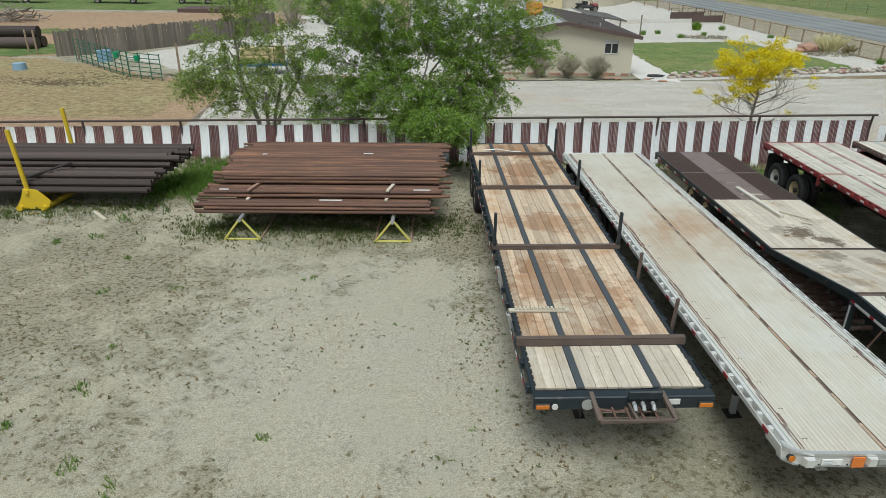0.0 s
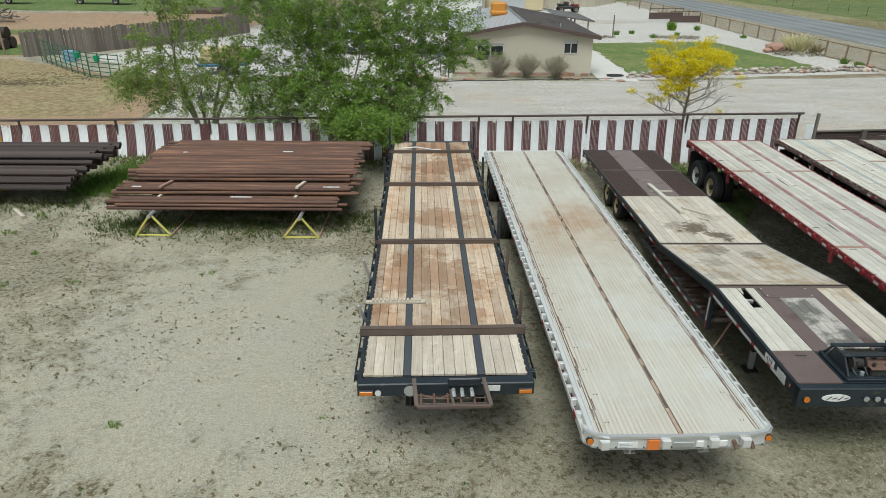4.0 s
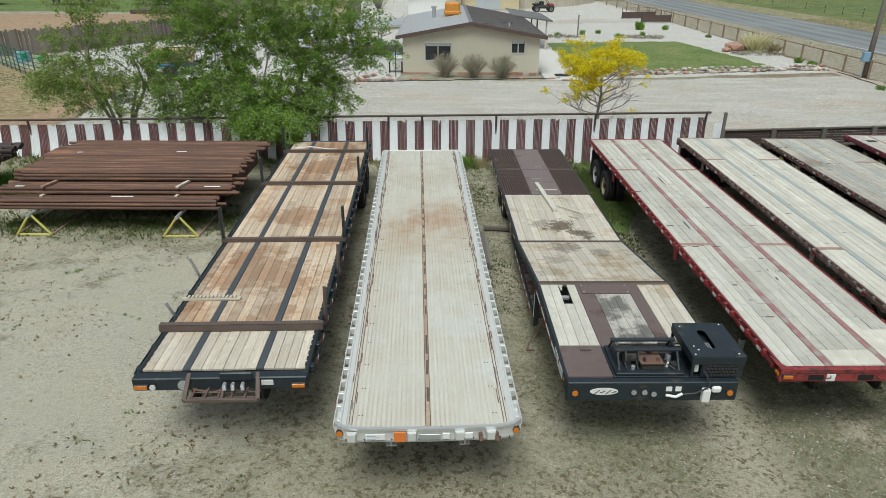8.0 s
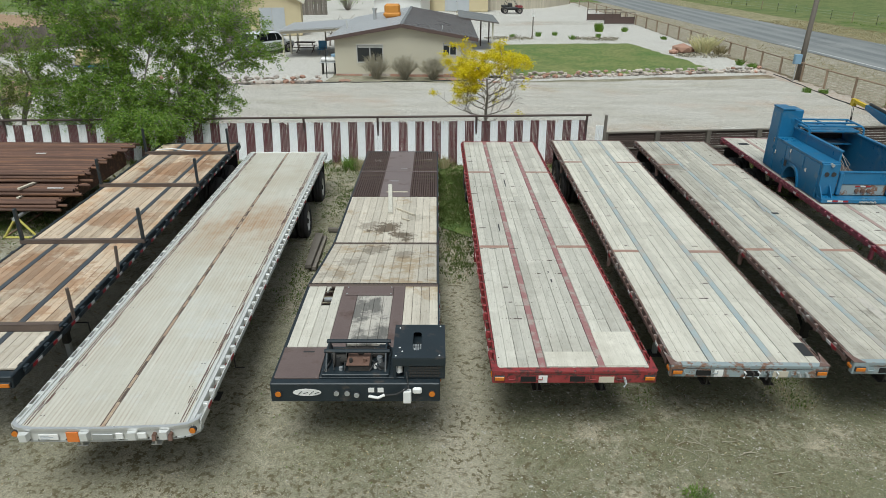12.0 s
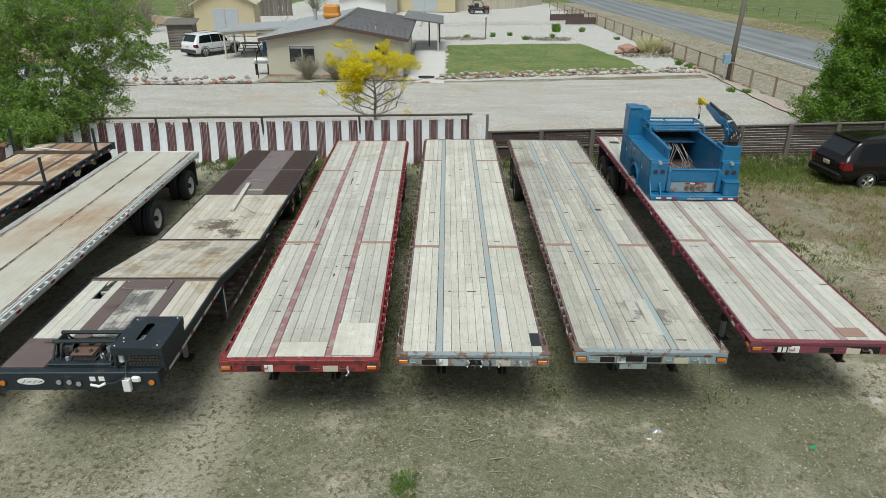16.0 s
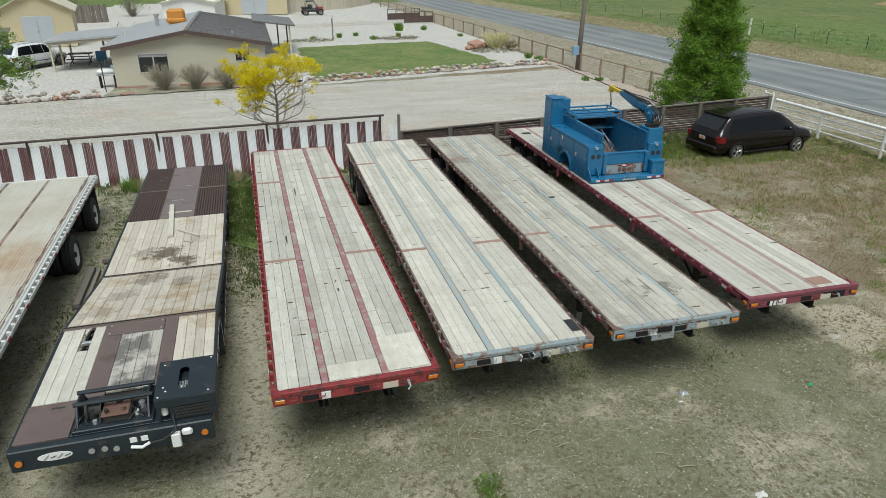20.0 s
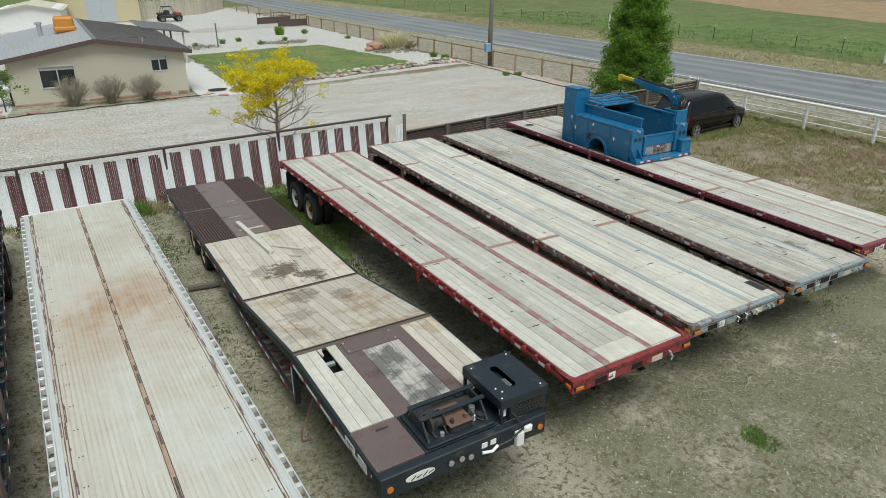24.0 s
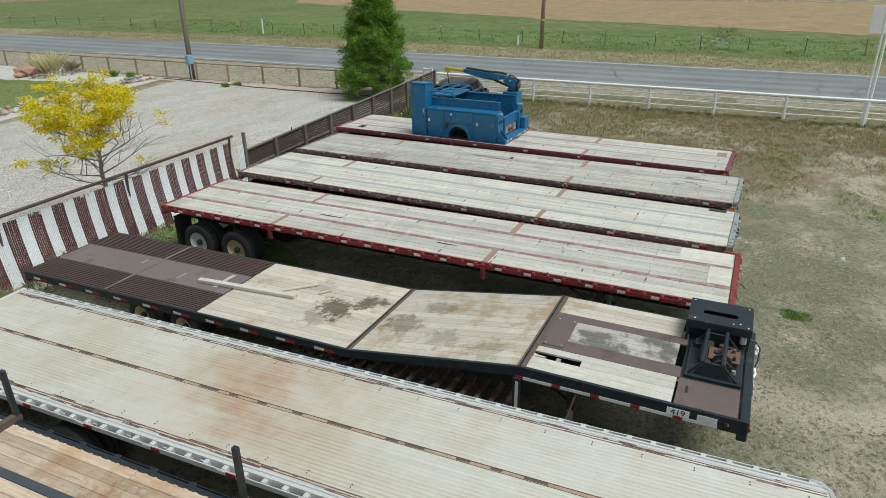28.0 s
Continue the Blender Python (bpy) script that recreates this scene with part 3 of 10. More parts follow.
M["tan_wall"] = surface("tan_shed_wall", (0.55, 0.46, 0.28), (0.60, 0.52, 0.34), 0.85, big=1, fine=20, bump=0.1)
M["grey_door"] = surface("grey_door_paint", (0.42, 0.45, 0.48), (0.50, 0.52, 0.54), 0.5, big=2, fine=20, bump=0.05)
M["window_frame"] = surface("pale_window_frame", (0.50, 0.50, 0.48), (0.58, 0.57, 0.55), 0.4, big=4, fine=30, bump=0)
M["glass"] = glass_material("window_glass", (0.022, 0.026, 0.028))
M["tarp"] = surface("orange_tarp", (0.62, 0.27, 0.035), (0.48, 0.19, 0.03), 0.6, big=4, fine=12, bump=0.6, depth=0.02)
M["rock"] = surface("garden_rock", (0.38, 0.32, 0.27), (0.50, 0.45, 0.40), 0.9, big=3, fine=18, rand=0.3)
M["pebble"] = surface("pale_pebbles", (0.46, 0.43, 0.37), (0.62, 0.59, 0.53), 0.9, big=3, fine=18, rand=0.3)
M["red_rock"] = surface("red_sandstone", (0.33, 0.18, 0.13), (0.42, 0.26, 0.19), 0.9, big=2, fine=14, rand=0.15)
M["bark"] = surface("grey_brown_bark", (0.20, 0.175, 0.15), (0.35, 0.315, 0.275), 0.95, big=4, fine=20, stretch=(3, 3, 0.7), bump=0.6, depth=0.02)
M["elm_leaf"] = leafy("elm_leaves", (0.085, 0.19, 0.020), (0.33, 0.48, 0.075), shade=0.2)
M["elm_leaf_pale"] = leafy("pale_elm_leaves", (0.16, 0.26, 0.04), (0.37, 0.47, 0.11), shade=0.2)
M["poplar_leaf"] = leafy("poplar_leaves", (0.075, 0.185, 0.013), (0.30, 0.47, 0.050), shade=0.35)
M["yellow_leaf"] = leafy("yellow_blossom", (0.67, 0.555, 0.004), (0.84, 0.73, 0.010), shade=0.05)
M["fresh_weed"] = leafy("fresh_weed_leaves", (0.13, 0.245, 0.04), (0.27, 0.41, 0.085), shade=0.2)
M["weed"] = leafy("weed_leaves", (0.085, 0.135, 0.028), (0.19, 0.25, 0.065), shade=0.3)
M["dry_grass"] = leafy("dry_grass", (0.39, 0.335, 0.19), (0.56, 0.495, 0.31), shade=0.15)
M["brown_weed"] = leafy("withered_weeds", (0.19, 0.145, 0.07), (0.33, 0.255, 0.13), shade=0.15)
M["yellow_weed"] = leafy("yellow_green_weeds", (0.19, 0.265, 0.05), (0.36, 0.44, 0.115), shade=0.2)
M["russet_grass"] = leafy("russet_dry_grass", (0.33, 0.235, 0.125), (0.52, 0.41, 0.25), shade=0.15)
M["pale_yucca"] = leafy("pale_yucca_leaves", (0.66, 0.64, 0.36), (0.88, 0.82, 0.56), shade=0.2)
M["straw_bale"] = surface("straw_bale", (0.46, 0.38, 0.19), (0.60, 0.51, 0.29), 0.95, big=3, fine=30, bump=0.7, depth=0.02)
M["bare_shrub"] = surface("bare_shrub_twigs", (0.25, 0.225, 0.165), (0.36, 0.33, 0.245), 0.95, big=4, fine=20)
M["blue_paint"] = surface("blue_truck_paint", (0.011, 0.118, 0.258), (0.028, 0.17, 0.325), 0.30, big=2, fine=30, bump=0.04, stain=(0.13, 0.20, 0.24), stain_range=(0.56, 0.76), stain_scale=3)
M["van_paint"] = surface("black_cherry_paint", (0.006, 0.0035, 0.0045), (0.009, 0.005, 0.006), 0.09, 0.0, big=1, fine=20, bump=0)
M["van_paint"].node_tree.nodes["Principled BSDF"].inputs["Specular IOR Level"].default_value = 0.55
M["car_glass"] = glass_material("tinted_car_glass", (0.006, 0.008, 0.009))
M["car_glass"].node_tree.nodes["Principled BSDF"].inputs["Specular IOR Level"].default_value = 0.3
M["suv_paint"] = surface("white_car_paint", (0.74, 0.75, 0.76), (0.70, 0.71, 0.72), 0.2, big=1, fine=20, bump=0)
M["chrome"] = surface("chrome", (0.65, 0.65, 0.66), (0.6, 0.6, 0.6), 0.18, 0.9, big=2, fine=20, bump=0)
M["red_lens"] = surface("red_lens", (0.20, 0.010, 0.014), (0.15, 0.010, 0.013), 0.2, big=6, fine=30, bump=0)
M["green_paint"] = surface("green_gate_paint", (0.025, 0.11, 0.07), (0.04, 0.15, 0.095), 0.5, big=4, fine=30)
M["green_plastic"] = surface("green_plastic", (0.01, 0.30, 0.14), (0.015, 0.36, 0.17), 0.45, big=4, fine=30, bump=0)
M["blue_plastic"] = surface("blue_plastic", (0.20, 0.33, 0.46), (0.26, 0.40, 0.52), 0.5, big=4, fine=30, bump=0)
M["engine_rust"] = surface("rusty_engine", (0.095, 0.052, 0.038), (0.19, 0.11, 0.08), 0.75, big=5, fine=30)
M["bare_wood"] = surface("bare_lumber", (0.50, 0.44, 0.34), (0.60, 0.55, 0.45), 0.85, big=2, fine=14, stretch=(6, 0.6, 6), rand=0.1)


# ---------------------------------------------------------------- mesh helpers
def _box_topology():
    pts = []
    for s in ((x, y, z) for x in (-1, 1) for y in (-1, 1) for z in (-1, 1)):
        for a in range(3):
            pts.append((s, a))
    def num(s, a):
        return pts.index((s, a))
    quads = []
    for a in range(3):
        b, c = (a + 1) % 3, (a + 2) % 3
        for s in (-1, 1):
            ring = []
            for sb, sc in ((-1, -1), (1, -1), (1, 1), (-1, 1)):
                k = [0, 0, 0]
                k[a], k[b], k[c] = s, sb, sc
                ring.append(num(tuple(k), a))
            quads.append(tuple(ring))
        for sb in (-1, 1):
            for sc in (-1, 1):
                p, q = [0, 0, 0], [0, 0, 0]
                p[a], p[b], p[c] = -1, sb, sc
                q[a], q[b], q[c] = 1, sb, sc
                p, q = tuple(p), tuple(q)
                quads.append((num(p, b), num(p, c), num(q, c), num(q, b)))
    for s in ((x, y, z) for x in (-1, 1) for y in (-1, 1) for z in (-1, 1)):
        quads.append(tuple(num(s, a) for a in range(3)))
    unit = [Vector([v * (1.0 if k == a else 0.9) for k, v in enumerate(s)]) for s, a in pts]
    out = []
    for q in quads:
        nrm = (unit[q[1]] - unit[q[0]]).cross(unit[q[2]] - unit[q[0]])
        mid = sum((unit[i] for i in q), Vector())
        out.append(q if nrm.dot(mid) > 0 else q[::-1])
    return pts, out


BOX_POINTS, BOX_FACES = _box_topology()
PLAIN_FACES = [(0, 2, 3, 1), (4, 5, 7, 6), (0, 1, 5, 4), (2, 6, 7, 3), (0, 4, 6, 2), (1, 3, 7, 5)]


class Geo:
    """Collects vertices and faces of one part."""

    def __init__(self):
        self.v, self.f = [], []

    def add(self, verts, faces, m=None):
        k = len(self.v)
        self.v.extend([tuple(m @ Vector(p)) for p in verts] if m else [tuple(p) for p in verts])
        self.f.extend([tuple(i + k for i in q) for q in faces])
        return self

    def box(self, x0, y0, z0, x1, y1, z1, c=0.006, m=None):
        mid, half = ((x0 + x1) / 2, (y0 + y1) / 2, (z0 + z1) / 2), (abs(x1 - x0) / 2, abs(y1 - y0) / 2, abs(z1 - z0) / 2)
        if c <= 0:
            verts = [(mid[0] + half[0] * x, mid[1] + half[1] * y, mid[2] + half[2] * z) for x in (-1, 1) for y in (-1, 1) for z in (-1, 1)]
            return self.add(verts, PLAIN_FACES, m)
        c = min(c, min(half) * 0.8)
        verts = [tuple(mid[k] + s[k] * (half[k] - (0 if k == a else c)) for k in range(3)) for s, a in BOX_POINTS]
        return self.add(verts, BOX_FACES, m)

    def bar(self, p, q, w, h, c=0.004, up=(0, 0, 1)):
        """A box-section bar from p to q."""
        p, q = Vector(p), Vector(q)
        d = q - p
        y = d.normalized()
        x = y.cross(Vector(up))
        x = x.normalized() if x.length > 1e-4 else Vector((1, 0, 0))
        z = x.cross(y)
        m = Matrix((x, y, z)).transposed().to_4x4()
        m.translation = p
        return self.box(-w / 2, 0, -h / 2, w / 2, d.length, h / 2, c, m)

    def tube(self, pts, r, n=8, cap=True, r_end=None):
        """A round bar through the points, tapering to r_end."""
        pts = [Vector(p) for p in pts]
        k0, up = len(self.v), Vector((0.31, 0.17, 0.93))
        for i, p in enumerate(pts):
            d = (pts[min(i + 1, len(pts) - 1)] - pts[max(i - 1, 0)]).normalized()
            x = d.cross(up)
            if x.length < 0.05:
                x = d.cross(Vector((1, 0, 0)))
            x.normalize()
            y = x.cross(d)
            rr = r if r_end is None else r + (r_end - r) * i / (len(pts) - 1)
            for j in range(n):
                a = 2 * math.pi * j / n
                self.v.append(tuple(p + x * (rr * math.cos(a)) + y * (rr * math.sin(a))))
        for i in range(len(pts) - 1):
            for j in range(n):
                a, b = k0 + i * n + j, k0 + i * n + (j + 1) % n
                self.f.append((a, b, b + n, a + n))
        if cap:
            self.f.append(tuple(k0 + j for j in range(n))[::-1])
            self.f.append(tuple(k0 + (len(pts) - 1) * n + j for j in range(n)))
        return self

    def lathe(self, profile, n=24, m=None):
        """Turns (radius, x) pairs round the x axis."""
        verts, faces, rows = [], [], len(profile)
        for r, x in profile:
            for j in range(n):
                a = 2 * math.pi * j / n
                verts.append((x, r * math.cos(a), r * math.sin(a)))
        for i in range(rows - 1):
            for j in range(n):
                a, b = i * n + j, i * n + (j + 1) % n
                faces.append((a, b, b + n, a + n))
        return self.add(verts, faces, m)

    def prism(self, poly, lo, hi, axis=0, m=None):
        """A flat outline pushed from lo to hi along an axis."""
        n = len(poly)
        def at(p, d):
            return (d, p[0], p[1]) if axis == 0 else (p[0], d, p[1]) if axis == 1 else (p[0], p[1], d)
        verts = [at(p, lo) for p in poly] + [at(p, hi) for p in poly]
        faces = [tuple(range(n))[::-1], tuple(range(n, 2 * n))] + [(i, (i + 1) % n, n + (i + 1) % n, n + i) for i in range(n)]
        return self.add(verts, faces, m)

    def mesh(self, name, mat, smooth=False):
        me = bpy.data.meshes.new(name)
        me.from_pydata(self.v, [], self.f)
        me.materials.append(mat)
        if smooth:
            me.shade_smooth()
        return me


def part(name, geo, mat, parent=None, label="", smooth=False, kind=""):
    """Links a mesh as one object under a thing or a part."""
    ob = new(name, geo if isinstance(geo, bpy.types.Mesh) else geo.mesh(name, mat, smooth))
    if parent is not None:
        ob.parent = parent
    return tagged(ob, label=label, kind=kind)


def piece(name, me, parent, at, rot=0.0):
    """A piece that shares its mesh with others."""
    ob = new(name, me)
    ob.parent = parent
    ob.location = at
    if rot:
        ob.rotation_euler[2] = rot
    return ob


def thing(name, label, category, at=(0, 0, 0), m=None, group="", kind=""):
    ob = new(name)
    ob.empty_display_size = 0.3
    ob.matrix_world = m if m is not None else Matrix.Translation(at)
    return tagged(ob, label, category, group, kind)


def solid(name, geo, mat, label, category="", kind="", group="", smooth=False, m=None):
    ob = new(name, geo.mesh(name, mat, smooth))
    if m is not None:
        ob.matrix_world = m
    return tagged(ob, label, category, group, kind)


BOARDS = {}


def board_mesh(w, length, h, mat, c=0.006, name="plank"):
    key = (round(w, 3), round(length, 2), round(h, 3), mat.name)
    if key not in BOARDS:
        BOARDS[key] = Geo().box(-w / 2, -length / 2, -h, w / 2, length / 2, 0, c).mesh(name, mat)
    return BOARDS[key]


# ---------------------------------------------------------------- the land
def ragged(poly, step=1.2, amp=0.25, seed=1):
    """An outline with an uneven edge."""
    out, rng = [], random.Random(seed)
    for i, p in enumerate(poly):
        q = poly[(i + 1) % len(poly)]
        n = max(1, int(math.hypot(q[0] - p[0], q[1] - p[1]) / step))
        for k in range(n):
            t = k / n
            out.append((p[0] + (q[0] - p[0]) * t + rng.uniform(-amp, amp), p[1] + (q[1] - p[1]) * t + rng.uniform(-amp, amp)))
    return out


def sheet(name, poly, lift, mat, label, amp=0.25, step=1.2, seed=1, thick=0.0):
    pts = ragged(poly, step, amp, seed) if amp else poly
    n = len(pts)
    g = Geo()
    if thick:
        g.add([(x, y, ground_z(x, y) + lift - thick) for x, y in pts] + [(x, y, ground_z(x, y) + lift) for x, y in pts],
              [tuple(range(n, 2 * n))] + [(i, (i + 1) % n, n + (i + 1) % n, n + i) for i in range(n)])
    else:
        g.add([(x, y, ground_z(x, y) + lift) for x, y in pts], [tuple(range(n))])
    return solid(name, g, mat, label, "ground", "structure")


def build_ground():
    xs = [-2500, -900, -300, -120, -60, -40] + [-30 + 0.6 * i for i in range(117)] + [48, 60, 90, 150, 400, 1200, 2600]
    ys = [-2500, -800, -250, -80, -30, -14] + [-8 + 0.6 * i for i in range(54)] + [30, 45, 80, 150, 400, 1200, 2600]
    g = Geo()
    for y in ys:
        for x in xs:
            near = max(0.0, 1 - max(0, abs(x - 8) - 28) / 8) * max(0.0, 1 - max(0, abs(y - 8) - 14) / 2)
            bump = 0.035 * noise.noise((x * 0.35, y * 0.35, 0)) + 0.014 * noise.noise((x * 1.3, y * 1.3, 3))
            far = 1.0 if abs(x) < 300 and abs(y) < 300 else 0.0
            g.v.append((x, y, (ground_z(x, y) if far else ground_z(max(-300, min(300, x)), max(-300, min(300, y)))) + near * bump))
    w = len(xs)
    for j in range(len(ys) - 1):
        for i in range(w - 1):
            g.f.append((j * w + i, j * w + i + 1, (j + 1) * w + i + 1, (j + 1) * w + i))
    return solid("ground", g, M["yard"], "pale gravelly yard with bare patches and sparse weeds", "ground", "structure", smooth=True)


build_ground()
sheet("grass_patch", [(10.25, 17.0), (10.9, 16.4), (11.3, 17.2), (13.2, 21.0), (13.2, 23.0), (9.9, 23.2), (10.2, 20)], 0.04, M["tall_grass"], "lush low green grass between two trailers", 0.25, 0.5)
sheet("driveway", [(-10.8, 24.4), (33.4, 24.4), (34.2, 33), (33.2, 44.5), (29, 43.6), (14.6, 41.2), (-12, 39.0)], 0.012, M["drive"], "wide pale gravel driveway behind the fences", 0.2)
sheet("reddish_verge", [(33.0, 27.5), (34.6, 27.5), (34.3, 36), (33.8, 44), (33.6, 52), (33.0, 52), (32.7, 44), (33.0, 36.5), (32.7, 31)], 0.020, M["red_verge"], "reddish gravel strip along the timber fence", 0.28, 0.6)
sheet("corral_ground", [(-60, 24.3), (-10.6, 24.3), (-12.2, 38.5), (-15.2, 38.8), (-21, 42.5), (-26.8, 46), (-60, 46)], 0.012, M["red_earth"], "reddish bare earth of the animal pen", 0.3)
sheet("straw", [(-60, 33), (-30, 30.5), (-22, 29), (-13, 29.5), (-13.5, 36.5), (-21, 42), (-26.6, 45.6), (-60, 45)], 0.020, M["corral_straw"], "trampled straw and manure in the pen", 0.3, 0.7)
sheet("back_yard_gravel", [(-13.2, 39.2), (3.2, 40.6), (3.2, 44), (12.2, 44), (12.2, 120), (-12, 120), (-18, 60), (-22, 47)], 0.010, M["garden_gravel"], "pale gravel round the house", 0.3)
sheet("back_earth", [(-120, 46.5), (-27.5, 46.5), (-19, 57), (-14, 75), (-20, 84), (-120, 70)], 0.010, M["red_earth"], "reddish earth track behind the pen", 0.4)
sheet("back_grass", [(-160, 72), (-22, 86), (-12, 80), (-8, 122), (40, 122), (40, 300), (-160, 300)], 0.012, M["tall_grass"], "rough green grass behind the plots", 0.5, 3)
sheet("front_garden_gravel", [(14.8, 41.6), (33.3, 46), (33, 120), (12.3, 120), (12.3, 44)], 0.008, M["garden_gravel"], "pale decorative gravel of the front garden", 0.15)
sheet("garden_drive", [(14.8, 76.5), (22, 79.0), (33, 82.5), (33, 87.5), (22, 84.0), (14.8, 81.5)], 0.016, M["drive"], "packed gravel drive across the front garden", 0.1)
sheet("lawn", [(15.0, 43.2), (22, 44.8), (29.6, 47.4), (29.2, 52), (27.6, 62.6), (21, 61.5), (15.1, 60)], 0.030, M["lawn"], "mown green lawn beside the house", 0.22, 0.8, thick=0.02)
sheet("garden_path", [(12.35, 41.4), (14.75, 40.9), (14.9, 60), (12.35, 60)], 0.03, M["concrete"], "pale concrete path along the house", 0.0, thick=0.05)
sheet("roadside_grass_strip", [(35.2, -300), (39.4, -300), (39.6, 0), (39.4, 14), (38.6, 22), (35.2, 26)], 0.016, M["olive_verge"], "dry olive grass strip outside the pipe fence", 0.5, 1.0)
sheet("roadside_strip", [(35.6, -300), (41.9, -300), (42.3, 20), (41.6, 80), (38, 130), (33.2, 130), (33.4, 60), (34.8, 30), (35.6, 26)], 0.008, M["shoulder"], "sandy strip between fence and road", 0.3, 2)
sheet("road", [(41.2, -400), (42.3, 0), (42.5, 20), (42.2, 55), (40.5, 90), (37, 140), (20, 300), (31, 306), (48.5, 140), (51.5, 90), (53.2, 55), (53.6, 20), (53.6, 0), (53, -400)], 0.03, M["asphalt"], "grey cracked asphalt road", 0.05, 4, thick=0.04)
sheet("verge", [(53.0, -400), (54.0, 0), (54.0, 20), (53.6, 55), (52, 90), (48.6, 140), (31, 306), (38, 308), (55, 140), (59, 90), (61, 55), (61.5, 20), (61, 0), (60, -400)], 0.012, M["dry_verge"], "dry straw-coloured road verge", 0.5, 2)
sheet("pasture_near", [(59.6, -400), (60.6, 0), (60.8, 20), (60.4, 55), (58.5, 90), (54.6, 140), (37, 308), (300, 308), (300, -400)], 0.02, M["pasture"], "green pasture across the road", 0.4, 3)
sheet("tall_grass_strip", [(66, -400), (66, 0), (66.4, 40), (66, 80), (90, 86), (86, 50), (78, 10), (75, -20), (72, -400)], 0.03, M["tall_grass"], "lush green strip along the field fence", 0.8, 2)
sheet("field", [(80, -400), (86, 0), (98, 40), (112, 75), (130, 110), (300, 180), (300, -400)], 0.04, M["brown_field"], "wide brown ploughed field", 0.8, 4)


def build_road_marks():
    road_lines = (("edge_line", 43.1, 0.12), ("edge_line", 52.9, 0.12))
    for nm, x, w in road_lines:
        g = Geo()
        ys = [-200 + 8 * i for i in range(36)]
        def bend(y):
            return 0.0 if y < 40 else -0.0009 * (y - 40) ** 2
        for a, b in zip(ys, ys[1:]):
            g.add([(x + bend(a), a, ground_z(x, a) + 0.035), (x + w + bend(a), a, ground_z(x, a) + 0.035), (x + w + bend(b), b, ground_z(x, b) + 0.035), (x + bend(b), b, ground_z(x, b) + 0.035)], [(0, 1, 2, 3)])
        solid("road_edge_line", g, M["tape_white"], "faded pale road edge line", "road marking", "structure")
    rng = random.Random(4)
    g = Geo()
    for k in range(70):
        x, y = rng.uniform(43.5, 52.5), rng.uniform(-14, 75)
        ang, w = rng.uniform(-0.5, 0.5) + (math.pi / 2 if rng.random() < 0.4 else 0), rng.uniform(0.016, 0.038)
        for j in range(9):
            nx, ny = x + 0.6 * math.cos(ang), y + 0.6 * math.sin(ang)
            if not 43.2 < nx < 52.8:
                break
            px, py = -math.sin(ang) * w, math.cos(ang) * w
            g.add([(x - px, y - py, ground_z(x, y) + 0.036), (nx - px, ny - py, ground_z(nx, ny) + 0.036), (nx + px, ny + py, ground_z(nx, ny) + 0.036), (x + px, y + py, ground_z(x, y) + 0.036)], [(0, 1, 2, 3)])
            x, y, ang = nx, ny, ang + rng.uniform(-0.6, 0.6)
    tagged(solid("road_crack", g, M["black_strip"], "dark tar-filled cracks in the asphalt", "crack", "stuff"))


build_road_marks()
sheet("pen_grass", [(-60, 46.2), (-29.5, 46.4), (-27.2, 48.2), (-28.5, 53), (-60, 53)], 0.02, M["tall_grass"], "green weedy grass round the culvert pipes", 0.35, 0.8)
sheet("track_grass", [(-90, 58), (-40, 58.5), (-27, 61), (-26, 63.5), (-45, 63), (-90, 62)], 0.02, M["pasture"], "grassy middle strip of the earth track", 0.5, 0.8)


